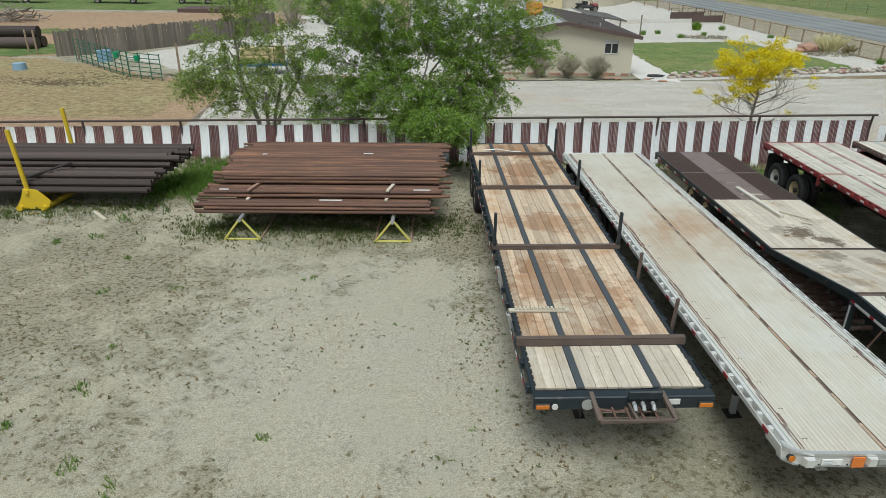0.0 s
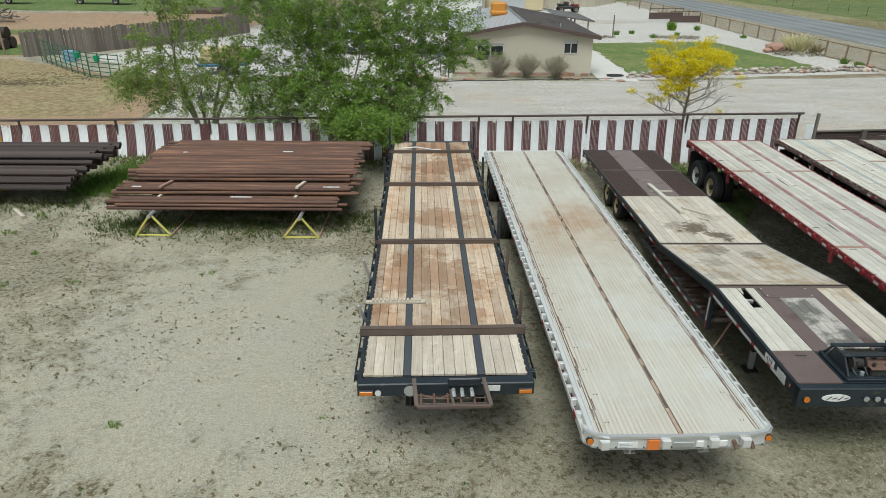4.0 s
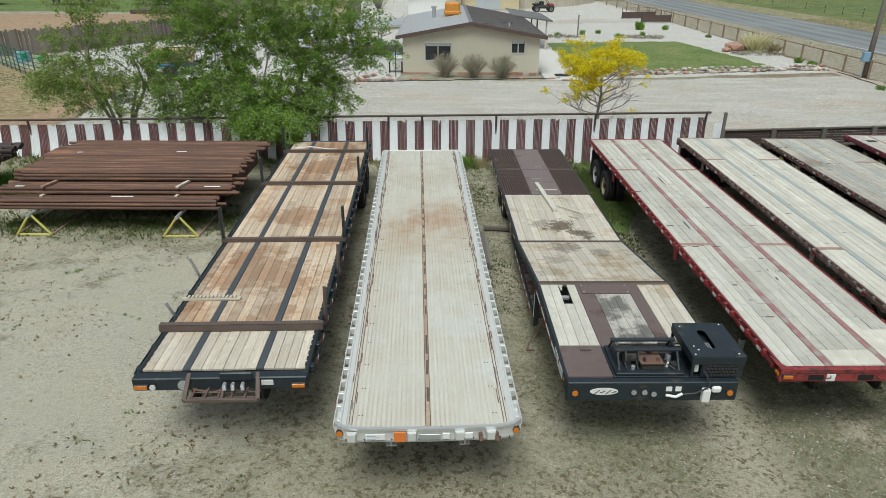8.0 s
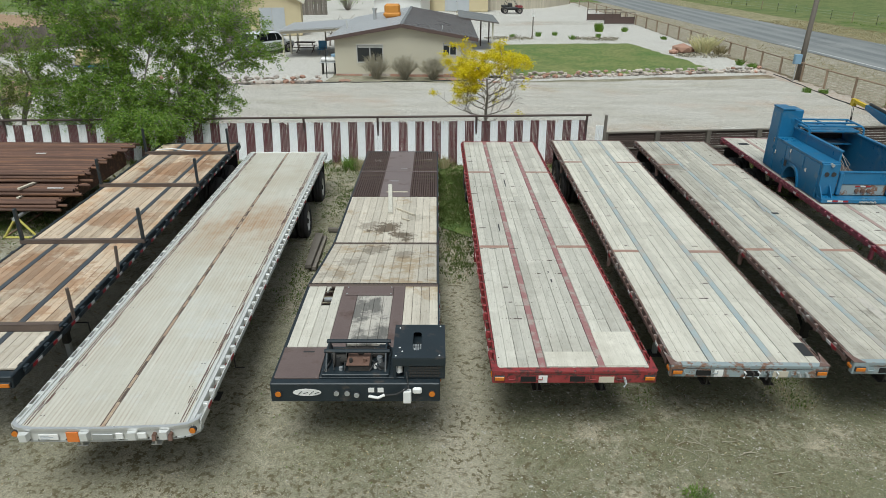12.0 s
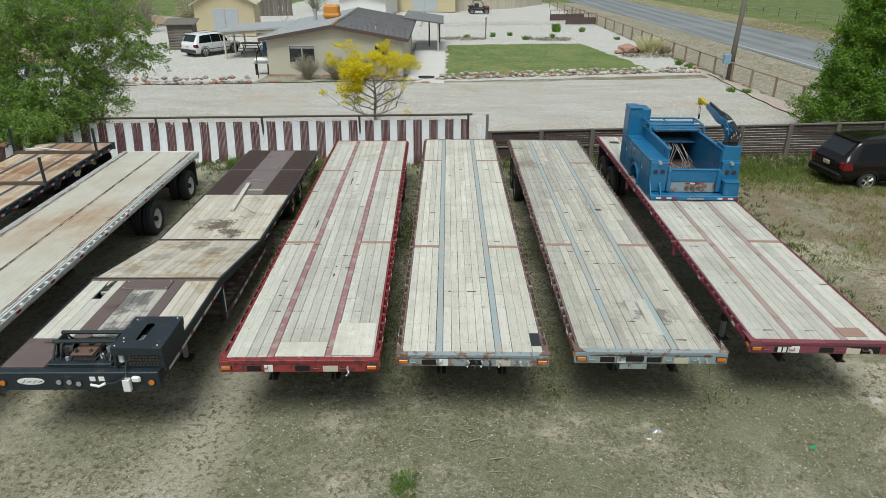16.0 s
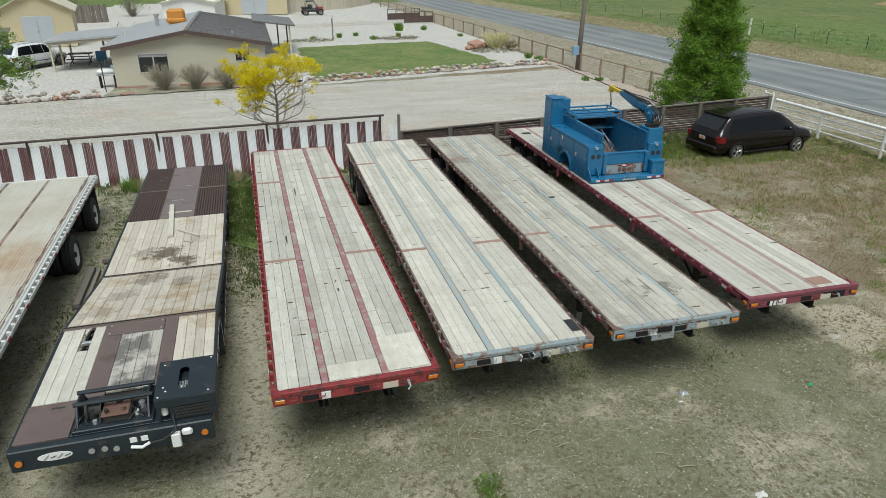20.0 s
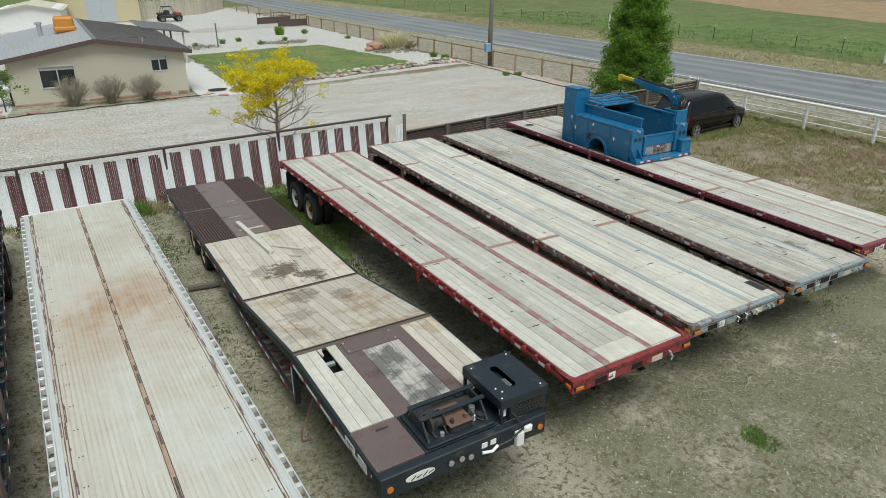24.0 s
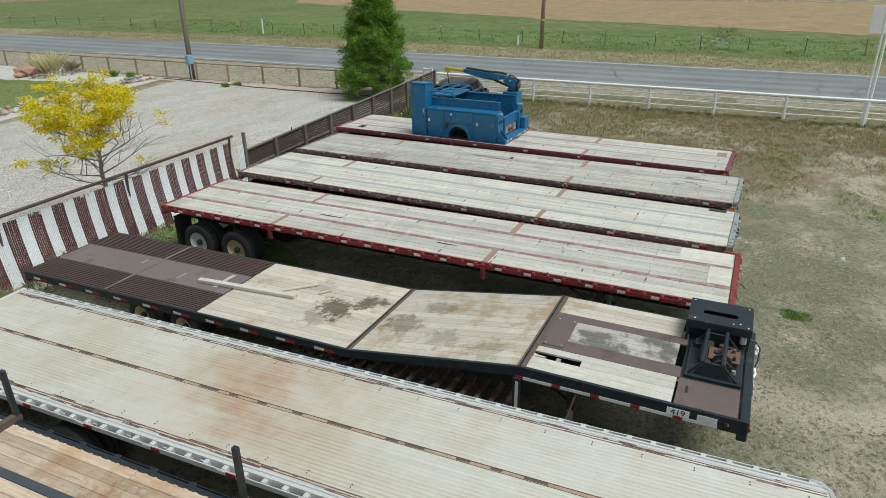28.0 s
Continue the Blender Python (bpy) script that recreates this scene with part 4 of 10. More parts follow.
# ---------------------------------------------------------------- fences
def striped_fence():
    """Chain-link fence with white and maroon slats woven in, stripe by stripe."""
    x0, x1, y_at = -24.6, 15.75, lambda x: 23.53 + 0.010 * (x - 7)
    top = lambda x: 1.70 + 0.0125 * (x - 5)
    foot = lambda x: ground_z(x, 23.5) - 0.02
    fence = thing("striped_fence", "chain-link fence with white and maroon striped privacy slats", "fence", (x0, y_at(x0), foot(x0)), kind="structure")
    base = Vector(fence.location)
    step, n = 0.3055, 7
    belly = lambda x: 0.24 + 0.12 * noise.noise((x * 0.35, 2.0, 0.0))
    rng = random.Random(7)
    edge = lambda i: 3.5315 + 0.32164 * i - 0.00029 * i * i
    for i in range(-80, 45):
        x = edge(i)
        step = edge(i + 1) - x
        white = i % 2 != 0
        x, step = (x + 0.012, step - 0.024) if white else (x - 0.012, step + 0.024)
        if x < x0 + 0.1 or x + step > x1:
            continue
        white = i % 2 != 0
        h = top(x) - 0.19 - foot(x)
        for tone, name in ((white, "white_slats" if white else "maroon_slats"),):
            g = Geo()
            for k in range(n):
                u = k * step / n
                lean = rng.uniform(-0.006, 0.006)
                drop = 0.0 if rng.random() < 0.95 else rng.uniform(0.02, 0.10)
                up = rng.uniform(-0.012, 0.012)
                gap = 0.0012 if white else 0.0030
                lean *= 0.25 if white else 1.0
                deep = 0.003 if white else -0.003
                rows = 7
                k0 = len(g.v)
                for r in range(rows):
                    f = r / (rows - 1)
                    z, q, back = f * (h - drop + up), lean * f, -belly(x + u) * (1 - f) ** 1.7
                    g.v += [(u + gap + q, back + 0.006, z), (u + step / n / 2 + q, back + deep, z), (u + step / n - gap + q, back + 0.006, z)]
                for r in range(rows - 1):
                    a = k0 + 3 * r
                    g.f += [(a, a + 1, a + 4, a + 3), (a + 1, a + 2, a + 5, a + 4)]
            part(name, g, M["white_slat"] if white else M["maroon_slat"], fence).location = Vector((x, y_at(x), foot(x))) - base
    g = Geo()
    g.tube([Vector((x0, y_at(x0) - 0.05, top(x0))) - base, Vector((x1, y_at(x1) - 0.05, top(x1))) - base], 0.042, 10)
    part("top_rail", g, M["fence_pipe"], fence, "dark pipe top rail")
    for x in (-23.5, -20, -16.4, -12.9, -9.4, -6.0, -2.8, 1.0, 3.84, 5.08, 7.82, 11.49, 15.6):
        g = Geo().tube([Vector((x, y_at(x) + 0.05, foot(x) - 0.2)) - base, Vector((x, y_at(x) + 0.0, top(x) - 0.4)) - base, Vector((x, y_at(x) - 0.05, top(x) + 0.02)) - base], 0.042, 10)
        part("post", g, M["fence_pipe"], fence)
    g = Geo()
    span = 1.72
    k = 0
    x = x0 - 1.6
    while x < x1:
        for d in (1, -1):
            a, b = (x, x + span) if d == 1 else (x + span, x)
            pa, pb = max(x0, min(x1, a)), max(x0, min(x1, b))
            if abs(pa - pb) > 0.05:
                za, zb = (pa - a) / (b - a), (pb - a) / (b - a)
                zz = lambda q, t: foot(q) + 0.05 + t * (top(q) - foot(q) - 0.08)
                side = Vector((0.0008, 0, 0.0008 * -d))
                row = []
                for f in range(6):
                    px, t = pa + (pb - pa) * f / 5, za + (zb - za) * f / 5
                    row.append(Vector((px, y_at(px) - 0.016 - 0.004 * d - belly(px) * max(0.0, 1 - t) ** 1.7, zz(px, t))) - base)
                for p, q in zip(row, row[1:]):
                    g.add([p - side, q - side, q + side, p + side], [(0, 1, 2, 3)])
        x += 0.075
    part("chain_link_mesh", g, M["galv"], fence, "thin galvanised diamond wire mesh", kind="stuff")
    # the short white end panel past the last post
    g = Geo()
    for k in range(5):
        g.box(0.22 + 0.06 * k, 0.0, 0, 0.27 + 0.06 * k, 0.02, 1.55, 0.004)
    part("end_panel", g, M["white_slat"], fence).location = Vector((x1, y_at(x1), foot(x1))) - base
    part("end_post", Geo().box(0.52, -0.06, -0.1, 0.62, 0.04, 1.95, 0.01), M["weather_wood"], fence, "grey weathered timber end post").location = Vector((x1, y_at(x1), foot(x1))) - base


striped_fence()


def slat_fence():
    """Low fence of dark rusted steel slats between posts."""
    a, b = Vector((16.45, 24.0)), Vector((34.7, 25.6))
    n = 9
    fence = thing("slat_fence", "low fence of dark rusted horizontal slats on posts", "fence", (a.x, a.y, ground_z(a.x, a.y)), kind="structure")
    base = Vector(fence.location)
    run = (b - a) / n
    top = lambda x: 1.02 + 0.006 * (x - 16)
    for i in range(n + 1):
        p = a + run * i
        z = ground_z(p.x, p.y)
        part("post", Geo().box(-0.085, -0.15, -0.2, 0.085, -0.02, top(p.x) + 0.09 - z, 0.014), M["grey_post"], fence, "weathered grey timber post").location = Vector((p.x, p.y, z)) - base
    rows = 12
    for i in range(n):
        p, q = a + run * i, a + run * (i + 1)
        for k in range(rows):
            z0, z1 = ground_z(p.x, p.y) + 0.06, ground_z(q.x, q.y) + 0.06
            f = (k + 0.5) / rows
            za, zb = z0 + f * (top(p.x) - z0), z1 + f * (top(q.x) - z1)
            g = Geo().bar(Vector((p.x, p.y, za)) - base, Vector((q.x, q.y, zb)) - base, 0.03, 0.090, 0.014)
            part("slat", g, M["dark_slat"], fence)
        part("top_rail", Geo().bar(Vector((p.x, p.y - 0.02, top(p.x) + 0.04)) - base, Vector((q.x, q.y - 0.02, top(q.x) + 0.04)) - base, 0.09, 0.06, 0.008), M["grey_post"], fence, "weathered grey top rail")
        mid = lambda v: 0.5 * (ground_z(v.x, v.y) + top(v.x))
        part("middle_rail", Geo().bar(Vector((p.x, p.y - 0.035, mid(p))) - base, Vector((q.x, q.y - 0.035, mid(q))) - base, 0.035, 0.07, 0.006), M["grey_post"], fence)


slat_fence()


def white_pipe_fence():
    fence = thing("pipe_fence", "white painted pipe fence with four rails along the road", "fence", (35.4, 25.9, ground_z(35.4, 25.9)), kind="structure")
    base = Vector(fence.location)
    line = lambda y: 35.45 + (0.0 if y > 14 else 0.0035 * (14 - y) ** 1.35)
    ys = [25.9, 23.0, 19.7, 16.5, 13.35, 10.15, 6.95, 3.6, 0.2, -3.2, -6.6, -10.0, -13.4]
    for y in ys:
        x = line(y)
        part("post", Geo().tube([Vector((x, y, ground_z(x, y) - 0.2)) - base, Vector((x, y, ground_z(x, y) + 1.22)) - base], 0.068, 10), M["white_pipe"], fence)
    for h, r in ((1.22, 0.052), (0.94, 0.027), (0.66, 0.027), (0.36, 0.027)):
        part("rail", Geo().tube([Vector((line(y), y, ground_z(line(y), y) + h + 0.02 * math.sin(y * 3 + h * 9) * (h < 1))) - base for y in ys], r * 1.4, 8), M["white_pipe"], fence)
    # the corner frame where the pipe fence meets the slat fence
    x, z = 35.3, ground_z(35.3, 26.2)
    for dy in (0.0, 0.55):
        part("post", Geo().tube([Vector((x, 26.0 + dy, z - 0.2)) - base, Vector((x, 26.0 + dy, z + 1.55)) - base], 0.05, 10), M["white_pipe"], fence)
    part("brace", Geo().tube([Vector((x, 26.0, z + 1.45)) - base, Vector((x, 26.55, z + 1.45)) - base], 0.04, 8), M["white_pipe"], fence)


white_pipe_fence()


def wire_fence():
    """Timber posts with a top rail and wire between garden and road."""
    pts = [(34.75, 29.5), (34.6, 32.4), (34.35, 35.1), (34.15, 37.9), (33.95, 40.7), (33.85, 43.4), (33.75, 46.2), (33.65, 49.0), (33.6, 51.8), (33.55, 54.6), (33.5, 57.6), (33.5, 60.6), (33.45, 63.6), (33.4, 66.8), (33.3, 70), (33.2, 73.4), (33.1, 77), (33.0, 81), (32.8, 85), (32.6, 89.5), (32.4, 94), (32.2, 99), (32, 104), (31.8, 110), (31.5, 117)]
    fence = thing("post_and_wire_fence", "brown timber post fence with a top rail and wire mesh", "fence", (pts[0][0], pts[0][1], ground_z(*pts[0])), kind="structure")
    base = Vector(fence.location)
    for x, y in pts:
        h = 1.22
        part("post", Geo().tube([Vector((x, y, ground_z(x, y) - 0.2)) - base, Vector((x, y, ground_z(x, y) + h)) - base], 0.075, 8), M["post_wood"], fence)
    for p, q in zip(pts, pts[1:]):
        part("rail", Geo().tube([Vector((*p, ground_z(*p) + 1.14)) - base, Vector((*q, ground_z(*q) + 1.14)) - base], 0.045, 6), M["post_wood"], fence)
    g = Geo()
    for p, q in zip(pts, pts[1:]):
        for h in (0.12, 0.28, 0.44, 0.6, 0.76, 0.92):
            g.tube([Vector((*p, ground_z(*p) + h)) - base, Vector((*q, ground_z(*q) + h)) - base], 0.004, 3, False)
        n = int(math.hypot(q[0] - p[0], q[1] - p[1]) / 0.3)
        for k in range(n):
            x, y = p[0] + (q[0] - p[0]) * k / n, p[1] + (q[1] - p[1]) * k / n
            g.tube([Vector((x, y, ground_z(x, y) + 0.1)) - base, Vector((x, y, ground_z(x, y) + 0.95)) - base], 0.003, 3, False)
    part("wire", g, M["rust_strip"], fence, "rusty field wire", kind="stuff")


wire_fence()


def drip_line():
    """A black irrigation hose lying in slack curves on the gravel."""
    g = Geo()
    row = []
    for k in range(60):
        y = 29.0 + 17.0 * k / 59
        x = 33.1 - 0.25 * math.sin((y - 29) / 4.2) + 0.05 * math.sin(y * 2.3)
        row.append((x, y, ground_z(x, y) + 0.045))
    g.tube(row, 0.026, 6)
    solid("garden_hose", g, M["dark_plastic"], "black hose lying on the gravel along the fence", "hose", smooth=True)


drip_line()


def field_fence():
    fence = thing("field_fence", "thin steel-post wire fence along the pasture", "fence", (65.5, 5, ground_z(65.5, 5)), kind="structure")
    base = Vector(fence.location)
    rng = random.Random(3)
    pts = []
    y = -12.0
    while y < 150:
        x = 65.9 - (0.0007 * max(0, y - 30) ** 2)
        pts.append((x, y))
        y += rng.uniform(4.0, 4.8)
    for i, (x, y) in enumerate(pts):
        wood = i % 5 == 3
        z = ground_z(x, y)
        lean = rng.uniform(-0.05, 0.05)
        post = part("post", Geo().tube([Vector((x, y, z - 0.1)) - base, Vector((x, y + lean, z + 1.35)) - base], 0.06 if wood else 0.03, 6), M["post_wood"] if wood else M["chassis"], fence)
        if not wood:
            part("post_cap", Geo().tube([Vector((x, y + lean, z + 1.24)) - base, Vector((x, y + lean, z + 1.38)) - base], 0.034, 6), M["white_paint"], post, "white painted tip")
    g = Geo()
    for h in (0.4, 0.75, 1.1):
        g.tube([Vector((x, y, ground_z(x, y) + h)) - base for x, y in pts], 0.006, 3, False)
    part("wire", g, M["galv"], fence, kind="stuff")


field_fence()


# ---------------------------------------------------------------- trailers
def trailer_pose(front, rear):
    """Pose of a trailer whose deck runs from front to rear (both deck-top centres); its origin is on the ground under the front."""
    f, r = Vector(front), Vector(rear)
    y = (r - f).normalized()
    x = y.cross(Vector((0, 0, 1))).normalized()
    z = x.cross(y)
    high = f.z - ground_z(f.x, f.y)
    m = Matrix((x, y, z)).transposed().to_4x4()
    m.translation = f - z * high
    return m, high, (r - f).length


WHEEL = {}


def wheel(parent, at, side, rim="rim_grey", r=0.49, w=0.27):
    """One road wheel: tyre, rim and hub."""
    key = (rim, r, w)
    if key not in WHEEL:
        tyre = Geo().lathe([(r * 0.56, -w * 0.36), (r * 0.60, -w / 2), (r * 0.86, -w / 2), (r * 0.96, -w * 0.44), (r, -w * 0.36), (r, -w * 0.20), (r * 0.975, -w * 0.18), (r * 0.975, -w * 0.14), (r, -w * 0.12), (r, w * 0.12), (r * 0.975, w * 0.14), (r * 0.975, w * 0.18), (r, w * 0.20), (r, w * 0.36), (r * 0.96, w * 0.44), (r * 0.86, w / 2), (r * 0.60, w / 2), (r * 0.56, w * 0.36)], 28)
        disc = Geo().lathe([(r * 0.60, w * 0.44), (r * 0.57, w * 0.42), (r * 0.53, w * 0.30), (r * 0.46, w * 0.20), (r * 0.30, w * 0.17), (r * 0.15, w * 0.18)], 28)
        disc.lathe([(r * 0.57, -w * 0.4), (r * 0.56, w * 0.40)], 28)
        for k in range(10):
            a = 2 * math.pi * k / 10
            disc.tube([(w * 0.15, r * 0.33 * math.cos(a), r * 0.33 * math.sin(a)), (w * 0.23, r * 0.33 * math.cos(a), r * 0.33 * math.sin(a))], r * 0.03, 6)
        hub = Geo().lathe([(r * 0.16, w * 0.16), (r * 0.15, w * 0.40), (r * 0.10, w * 0.46), (0.001, w * 0.47)], 16)
        WHEEL[key] = (tyre.mesh("tyre", M["tyre"], True), disc.mesh("rim", M[rim], True), hub.mesh("hub", M["chassis"], True))
    tyre, disc, hub = WHEEL[key]
    ob = new("wheel", tyre)
    ob.parent, ob.location = parent, at
    if side < 0:
        ob.rotation_euler[2] = math.pi
    for nm, me in (("rim", disc), ("hub", hub)):
        k = new(nm, me)
        k.parent = ob
    return ob


def axle_set(t, H, v, W, rims=("rim_grey", "rim_grey"), r=0.49):
    """An axle with dual wheels, springs and hangers."""
    part("axle", Geo().tube([(-W / 2 + 0.2, v, r), (W / 2 - 0.2, v, r)], 0.065, 10), M["chassis"], t)
    for s, rim in ((-1, rims[0]), (1, rims[1])):
        wheel(t, (s * (W / 2 - 0.16), v, r), s, rim, r)
        wheel(t, (s * (W / 2 - 0.47), v, r), s, "rim_grey", r)
        g = Geo()
        for k in range(3):
            g.bar((s * 0.52, v - 0.5 + 0.1 * k, r + 0.09 + 0.02 * k), (s * 0.52, v + 0.5 - 0.1 * k, r + 0.09 + 0.02 * k), 0.07, 0.018, 0.002)
        g.box(s * 0.52 - 0.04, v - 0.56, r + 0.08, s * 0.52 + 0.04, v - 0.48, H - 0.5, 0.004)
        g.box(s * 0.52 - 0.04, v + 0.48, r + 0.08, s * 0.52 + 0.04, v + 0.56, H - 0.5, 0.004)
        part("spring", g, M["chassis"], t)


def landing_gear(t, H, v, W):
    for s in (-1, 1):
        x = s * 0.62
        leg = part("landing_leg", Geo().box(x - 0.06, v - 0.06, 0.42, x + 0.06, v + 0.06, H - 0.25, 0.008), M["chassis"], t)
        part("inner_leg", Geo().box(x - 0.045, v - 0.045, 0.04, x + 0.045, v + 0.045, 0.45, 0.006), M["galv"], leg)
        part("foot", Geo().box(x - 0.13, v - 0.13, 0.0, x + 0.13, v + 0.13, 0.03, 0.006), M["chassis"], leg)
        part("brace", Geo().bar((x, v + 0.05, 0.55), (x, v + 0.75, H - 0.45), 0.05, 0.03), M["chassis"], t)
    part("cross_brace", Geo().bar((-0.58, v, 0.62), (0.58, v, 0.62), 0.04, 0.06), M["chassis"], t)
    part("crank", Geo().tube([(W / 2 - 0.6, v, 0.85), (W / 2 - 0.18, v, 0.85), (W / 2 - 0.18, v, 0.62), (W / 2 - 0.02, v, 0.62)], 0.014, 6), M["chassis"], t)


def chassis(t, H, L, W, beam=0.42, start=0.15, mat="chassis"):
    for s in (-1, 1):
        g = Geo()
        x = s * 0.52
        g.box(x - 0.012, start, H - 0.11 - beam, x + 0.012, L - 0.12, H - 0.11, 0)
        g.box(x - 0.075, start, H - 0.125 - beam, x + 0.075, L - 0.12, H - 0.108 - beam, 0.003)
        g.box(x - 0.075, start, H - 0.128, x + 0.075, L - 0.12, H - 0.111, 0.003)
        part("main_beam", g, M[mat], t)
    n = int(L / 0.62)
    me = Geo().box(-W / 2 + 0.04, -0.035, -0.10, W / 2 - 0.04, 0.035, 0, 0.004).mesh("crossmember", M[mat])
    for k in range(n):
        piece("crossmember", me, t, (0, 0.35 + k * (L - 0.7) / (n - 1), H - 0.062))


def lamp_round(t, at, r, lens, name="marker_lamp"):
    x, y, z = at
    body = part(name, Geo().tube([(x, y - 0.012, z), (x, y + 0.03, z)], r * 1.2, 14), M["dark_plastic"], t)
    part("lens", Geo().tube([(x, y - 0.026, z), (x, y - 0.010, z)], r, 14), M[lens], body)


def lamp_box(t, at, w, h, lens, name="marker_lamp"):
    x, y, z = at
    body = part(name, Geo().box(x - w / 2 - 0.01, y - 0.02, z - h / 2 - 0.01, x + w / 2 + 0.01, y + 0.02, z + h / 2 + 0.01, 0.006), M["dark_plastic"], t)
    part("lens", Geo().box(x - w / 2, y - 0.035, z - h / 2, x + w / 2, y - 0.018, z + h / 2, 0.008), M[lens], body)


def glad_hand(t, at, mat="chrome"):
    x, y, z = at
    g = Geo().tube([(x, y, z), (x, y - 0.06, z)], 0.028, 10)
    g.tube([(x, y - 0.05, z), (x + 0.01, y - 0.09, z - 0.06)], 0.03, 8)
    part("glad_hand", g, M[mat], t)


TAPES = {}


def tape_mesh(nm, length):
    if (nm, length) not in TAPES:
        TAPES[nm, length] = Geo().box(-0.003, 0, -0.026, 0.003, length * 0.5, 0.026, 0).mesh(nm, M["tape_red" if nm == "red_tape" else "tape_white"])
    return TAPES[nm, length]


def side_tape(t, W, L, z, start=0.4, gap=0.62, length=0.30, off=0.0):
    """Red and white reflective tape along both sides."""
    for s in (-1, 1):
        for shift, nm in ((0.0, "red_tape"), (length * 0.52, "white_tape")):
            v = start + shift
            while v < L - 0.4:
                piece(nm, tape_mesh(nm, length), t, (s * (W / 2 + off), v, z))
                v += gap


def lay_boards(t, zone, v0, v1, H, mat, n, rng, joints=True, thick=0.035, skip=(), breaks=(2.5, 4.6)):
    """Planks of one zone (u0, u1) from v0 to v1, laid in n rows with staggered joints."""
    u0, u1 = zone
    w = (u1 - u0) / n
    for k in range(n):
        v = v0
        u = u0 + (k + 0.5) * w
        first = True
        while v < v1 - 0.01:
            step = (0.5 * round(rng.uniform(*breaks) / 0.5)) if joints else v1 - v0
            if first and joints:
                step = 0.5 * round(rng.uniform(1.0, breaks[1]) / 0.5)
            first = False
            end = v + step
            if end > v1 - 0.9:
                end = v1
            if not any(a <= k <= b and v < d and end > c for a, b, c, d in skip):
                me = board_mesh(w - 0.005, end - v - 0.007, thick, mat, 0.0035)
                ob = piece("plank", me, t, (u + rng.uniform(-0.0015, 0.0015), (v + end) / 2, H + rng.uniform(-0.004, 0.003)))
                ob.rotation_euler = (rng.uniform(-0.0006, 0.0006), rng.uniform(-0.008, 0.008), rng.uniform(-0.0006, 0.0006))
            v = end


def flatbed(label, front, rear, W, boards, strip, bars, rail, bar_mat, seed, axles, counts=(4, 6, 4), strips=(0.30, 0.70), front_kind="red", pockets=0.31, dressed=True, taped=True, skip_centre=()):
    """A timber-decked semi-trailer: planks in three zones between two steel strips."""
    m, H, L = trailer_pose(front, rear)
    t = thing("flatbed_trailer", label, "trailer", m=m, group="parked flatbed trailers")
    rng = random.Random(seed)
    ew = 0.038
    s0, s1, sw = -W / 2 + W * strips[0], -W / 2 + W * strips[1], 0.12
    zones = [(-W / 2 + ew, s0 - sw / 2), (s0 + sw / 2, s1 - sw / 2), (s1 + sw / 2, W / 2 - ew)]
    f0 = 0.015
    cuts = [f0] + [b for b in bars] + [L - 0.10]
    for side in (0, 2):
        for a, b in zip(cuts, cuts[1:]):
            lay_boards(t, zones[side], a + (0.06 if a != f0 else 0), b - (0.06 if b != L - 0.10 else 0), H, boards, counts[side], rng)
    lay_boards(t, zones[1], f0, L - 0.10, H, boards, counts[1], rng, skip=skip_centre)
    for s in (s0, s1):
        part("deck_strip", Geo().box(s - sw / 2 + 0.006, f0, H - 0.04, s + sw / 2 - 0.006, L - 0.10, H + 0.001, 0.004), M[strip], t, "worn painted steel strip between the planks")
    for b in bars:
        for z in (zones[0], zones[2]):
            part("cross_strip", Geo().box(z[0], b - 0.055, H - 0.04, z[1], b + 0.055, H + 0.003, 0.004), M[bar_mat], t, "rusty steel cross strip")
    # side rails with stake pockets and a rub rail
    # rows of nails over the crossmembers
    g = Geo()
    for k in range(int((L - 0.5) / 0.61)):
        v = 0.30 + 0.61 * k
        for z, n in zip(zones, counts):
            w = (z[1] - z[0]) / n
            for i in range(2 * n):
                u = z[0] + w * (i // 2 + (0.24, 0.76)[i % 2]) + rng.uniform(-0.01, 0.01)
                if rng.random() < 0.6:
                    w2 = v + rng.uniform(-0.012, 0.012)
                    g.box(u - 0.006, w2 - 0.006, H - 0.002, u + 0.006, w2 + 0.006, H + 0.0045, 0)
        # splintered ends where two planks meet
        for z, n in zip(zones, counts):
            w = (z[1] - z[0]) / n
            for i in range(n):
                if rng.random() < 0.10:
                    u, d = z[0] + w * (i + rng.uniform(0, 1)), rng.uniform(0.03, 0.11)
                    g.box(u - d, v - 0.008, H - 0.002, u + d * 0.6, v + rng.uniform(0.006, 0.02), H + 0.0055, 0)
    part("nails", g, M["grate"], t, "dark nail heads and splintered plank ends", kind="stuff")
    pocket = Geo().box(-0.026, -0.032, -0.13, 0.026, 0.032, 0, 0.004).mesh("stake_pocket", M[rail])
    for s in (-1, 1):
        x = s * (W / 2 - ew / 2)
        g = Geo().box(x - ew / 2 + 0.002, 0.02, H - 0.16, x + ew / 2 - 0.002, L - 0.02, H - 0.002, 0.008)
        part("side_rail", g, M[rail], t)
        part("rub_rail", Geo().box(s * (W / 2 + 0.058) - 0.005, 0.12, H - 0.10, s * (W / 2 + 0.058) + 0.005, L - 0.12, H - 0.035, 0.002), M[rail], t)
        n = int((L - 0.4) / pockets)
        for k in range(n + 1):
            piece("stake_pocket", pocket, t, (s * (W / 2 + 0.027), 0.2 + k * (L - 0.4) / n, H - 0.015))
    if taped:
        side_tape(t, W, L, H - 0.07, 0.4, 0.62 if rail == "red_paint" else 1.86, 0.30, 0.066)
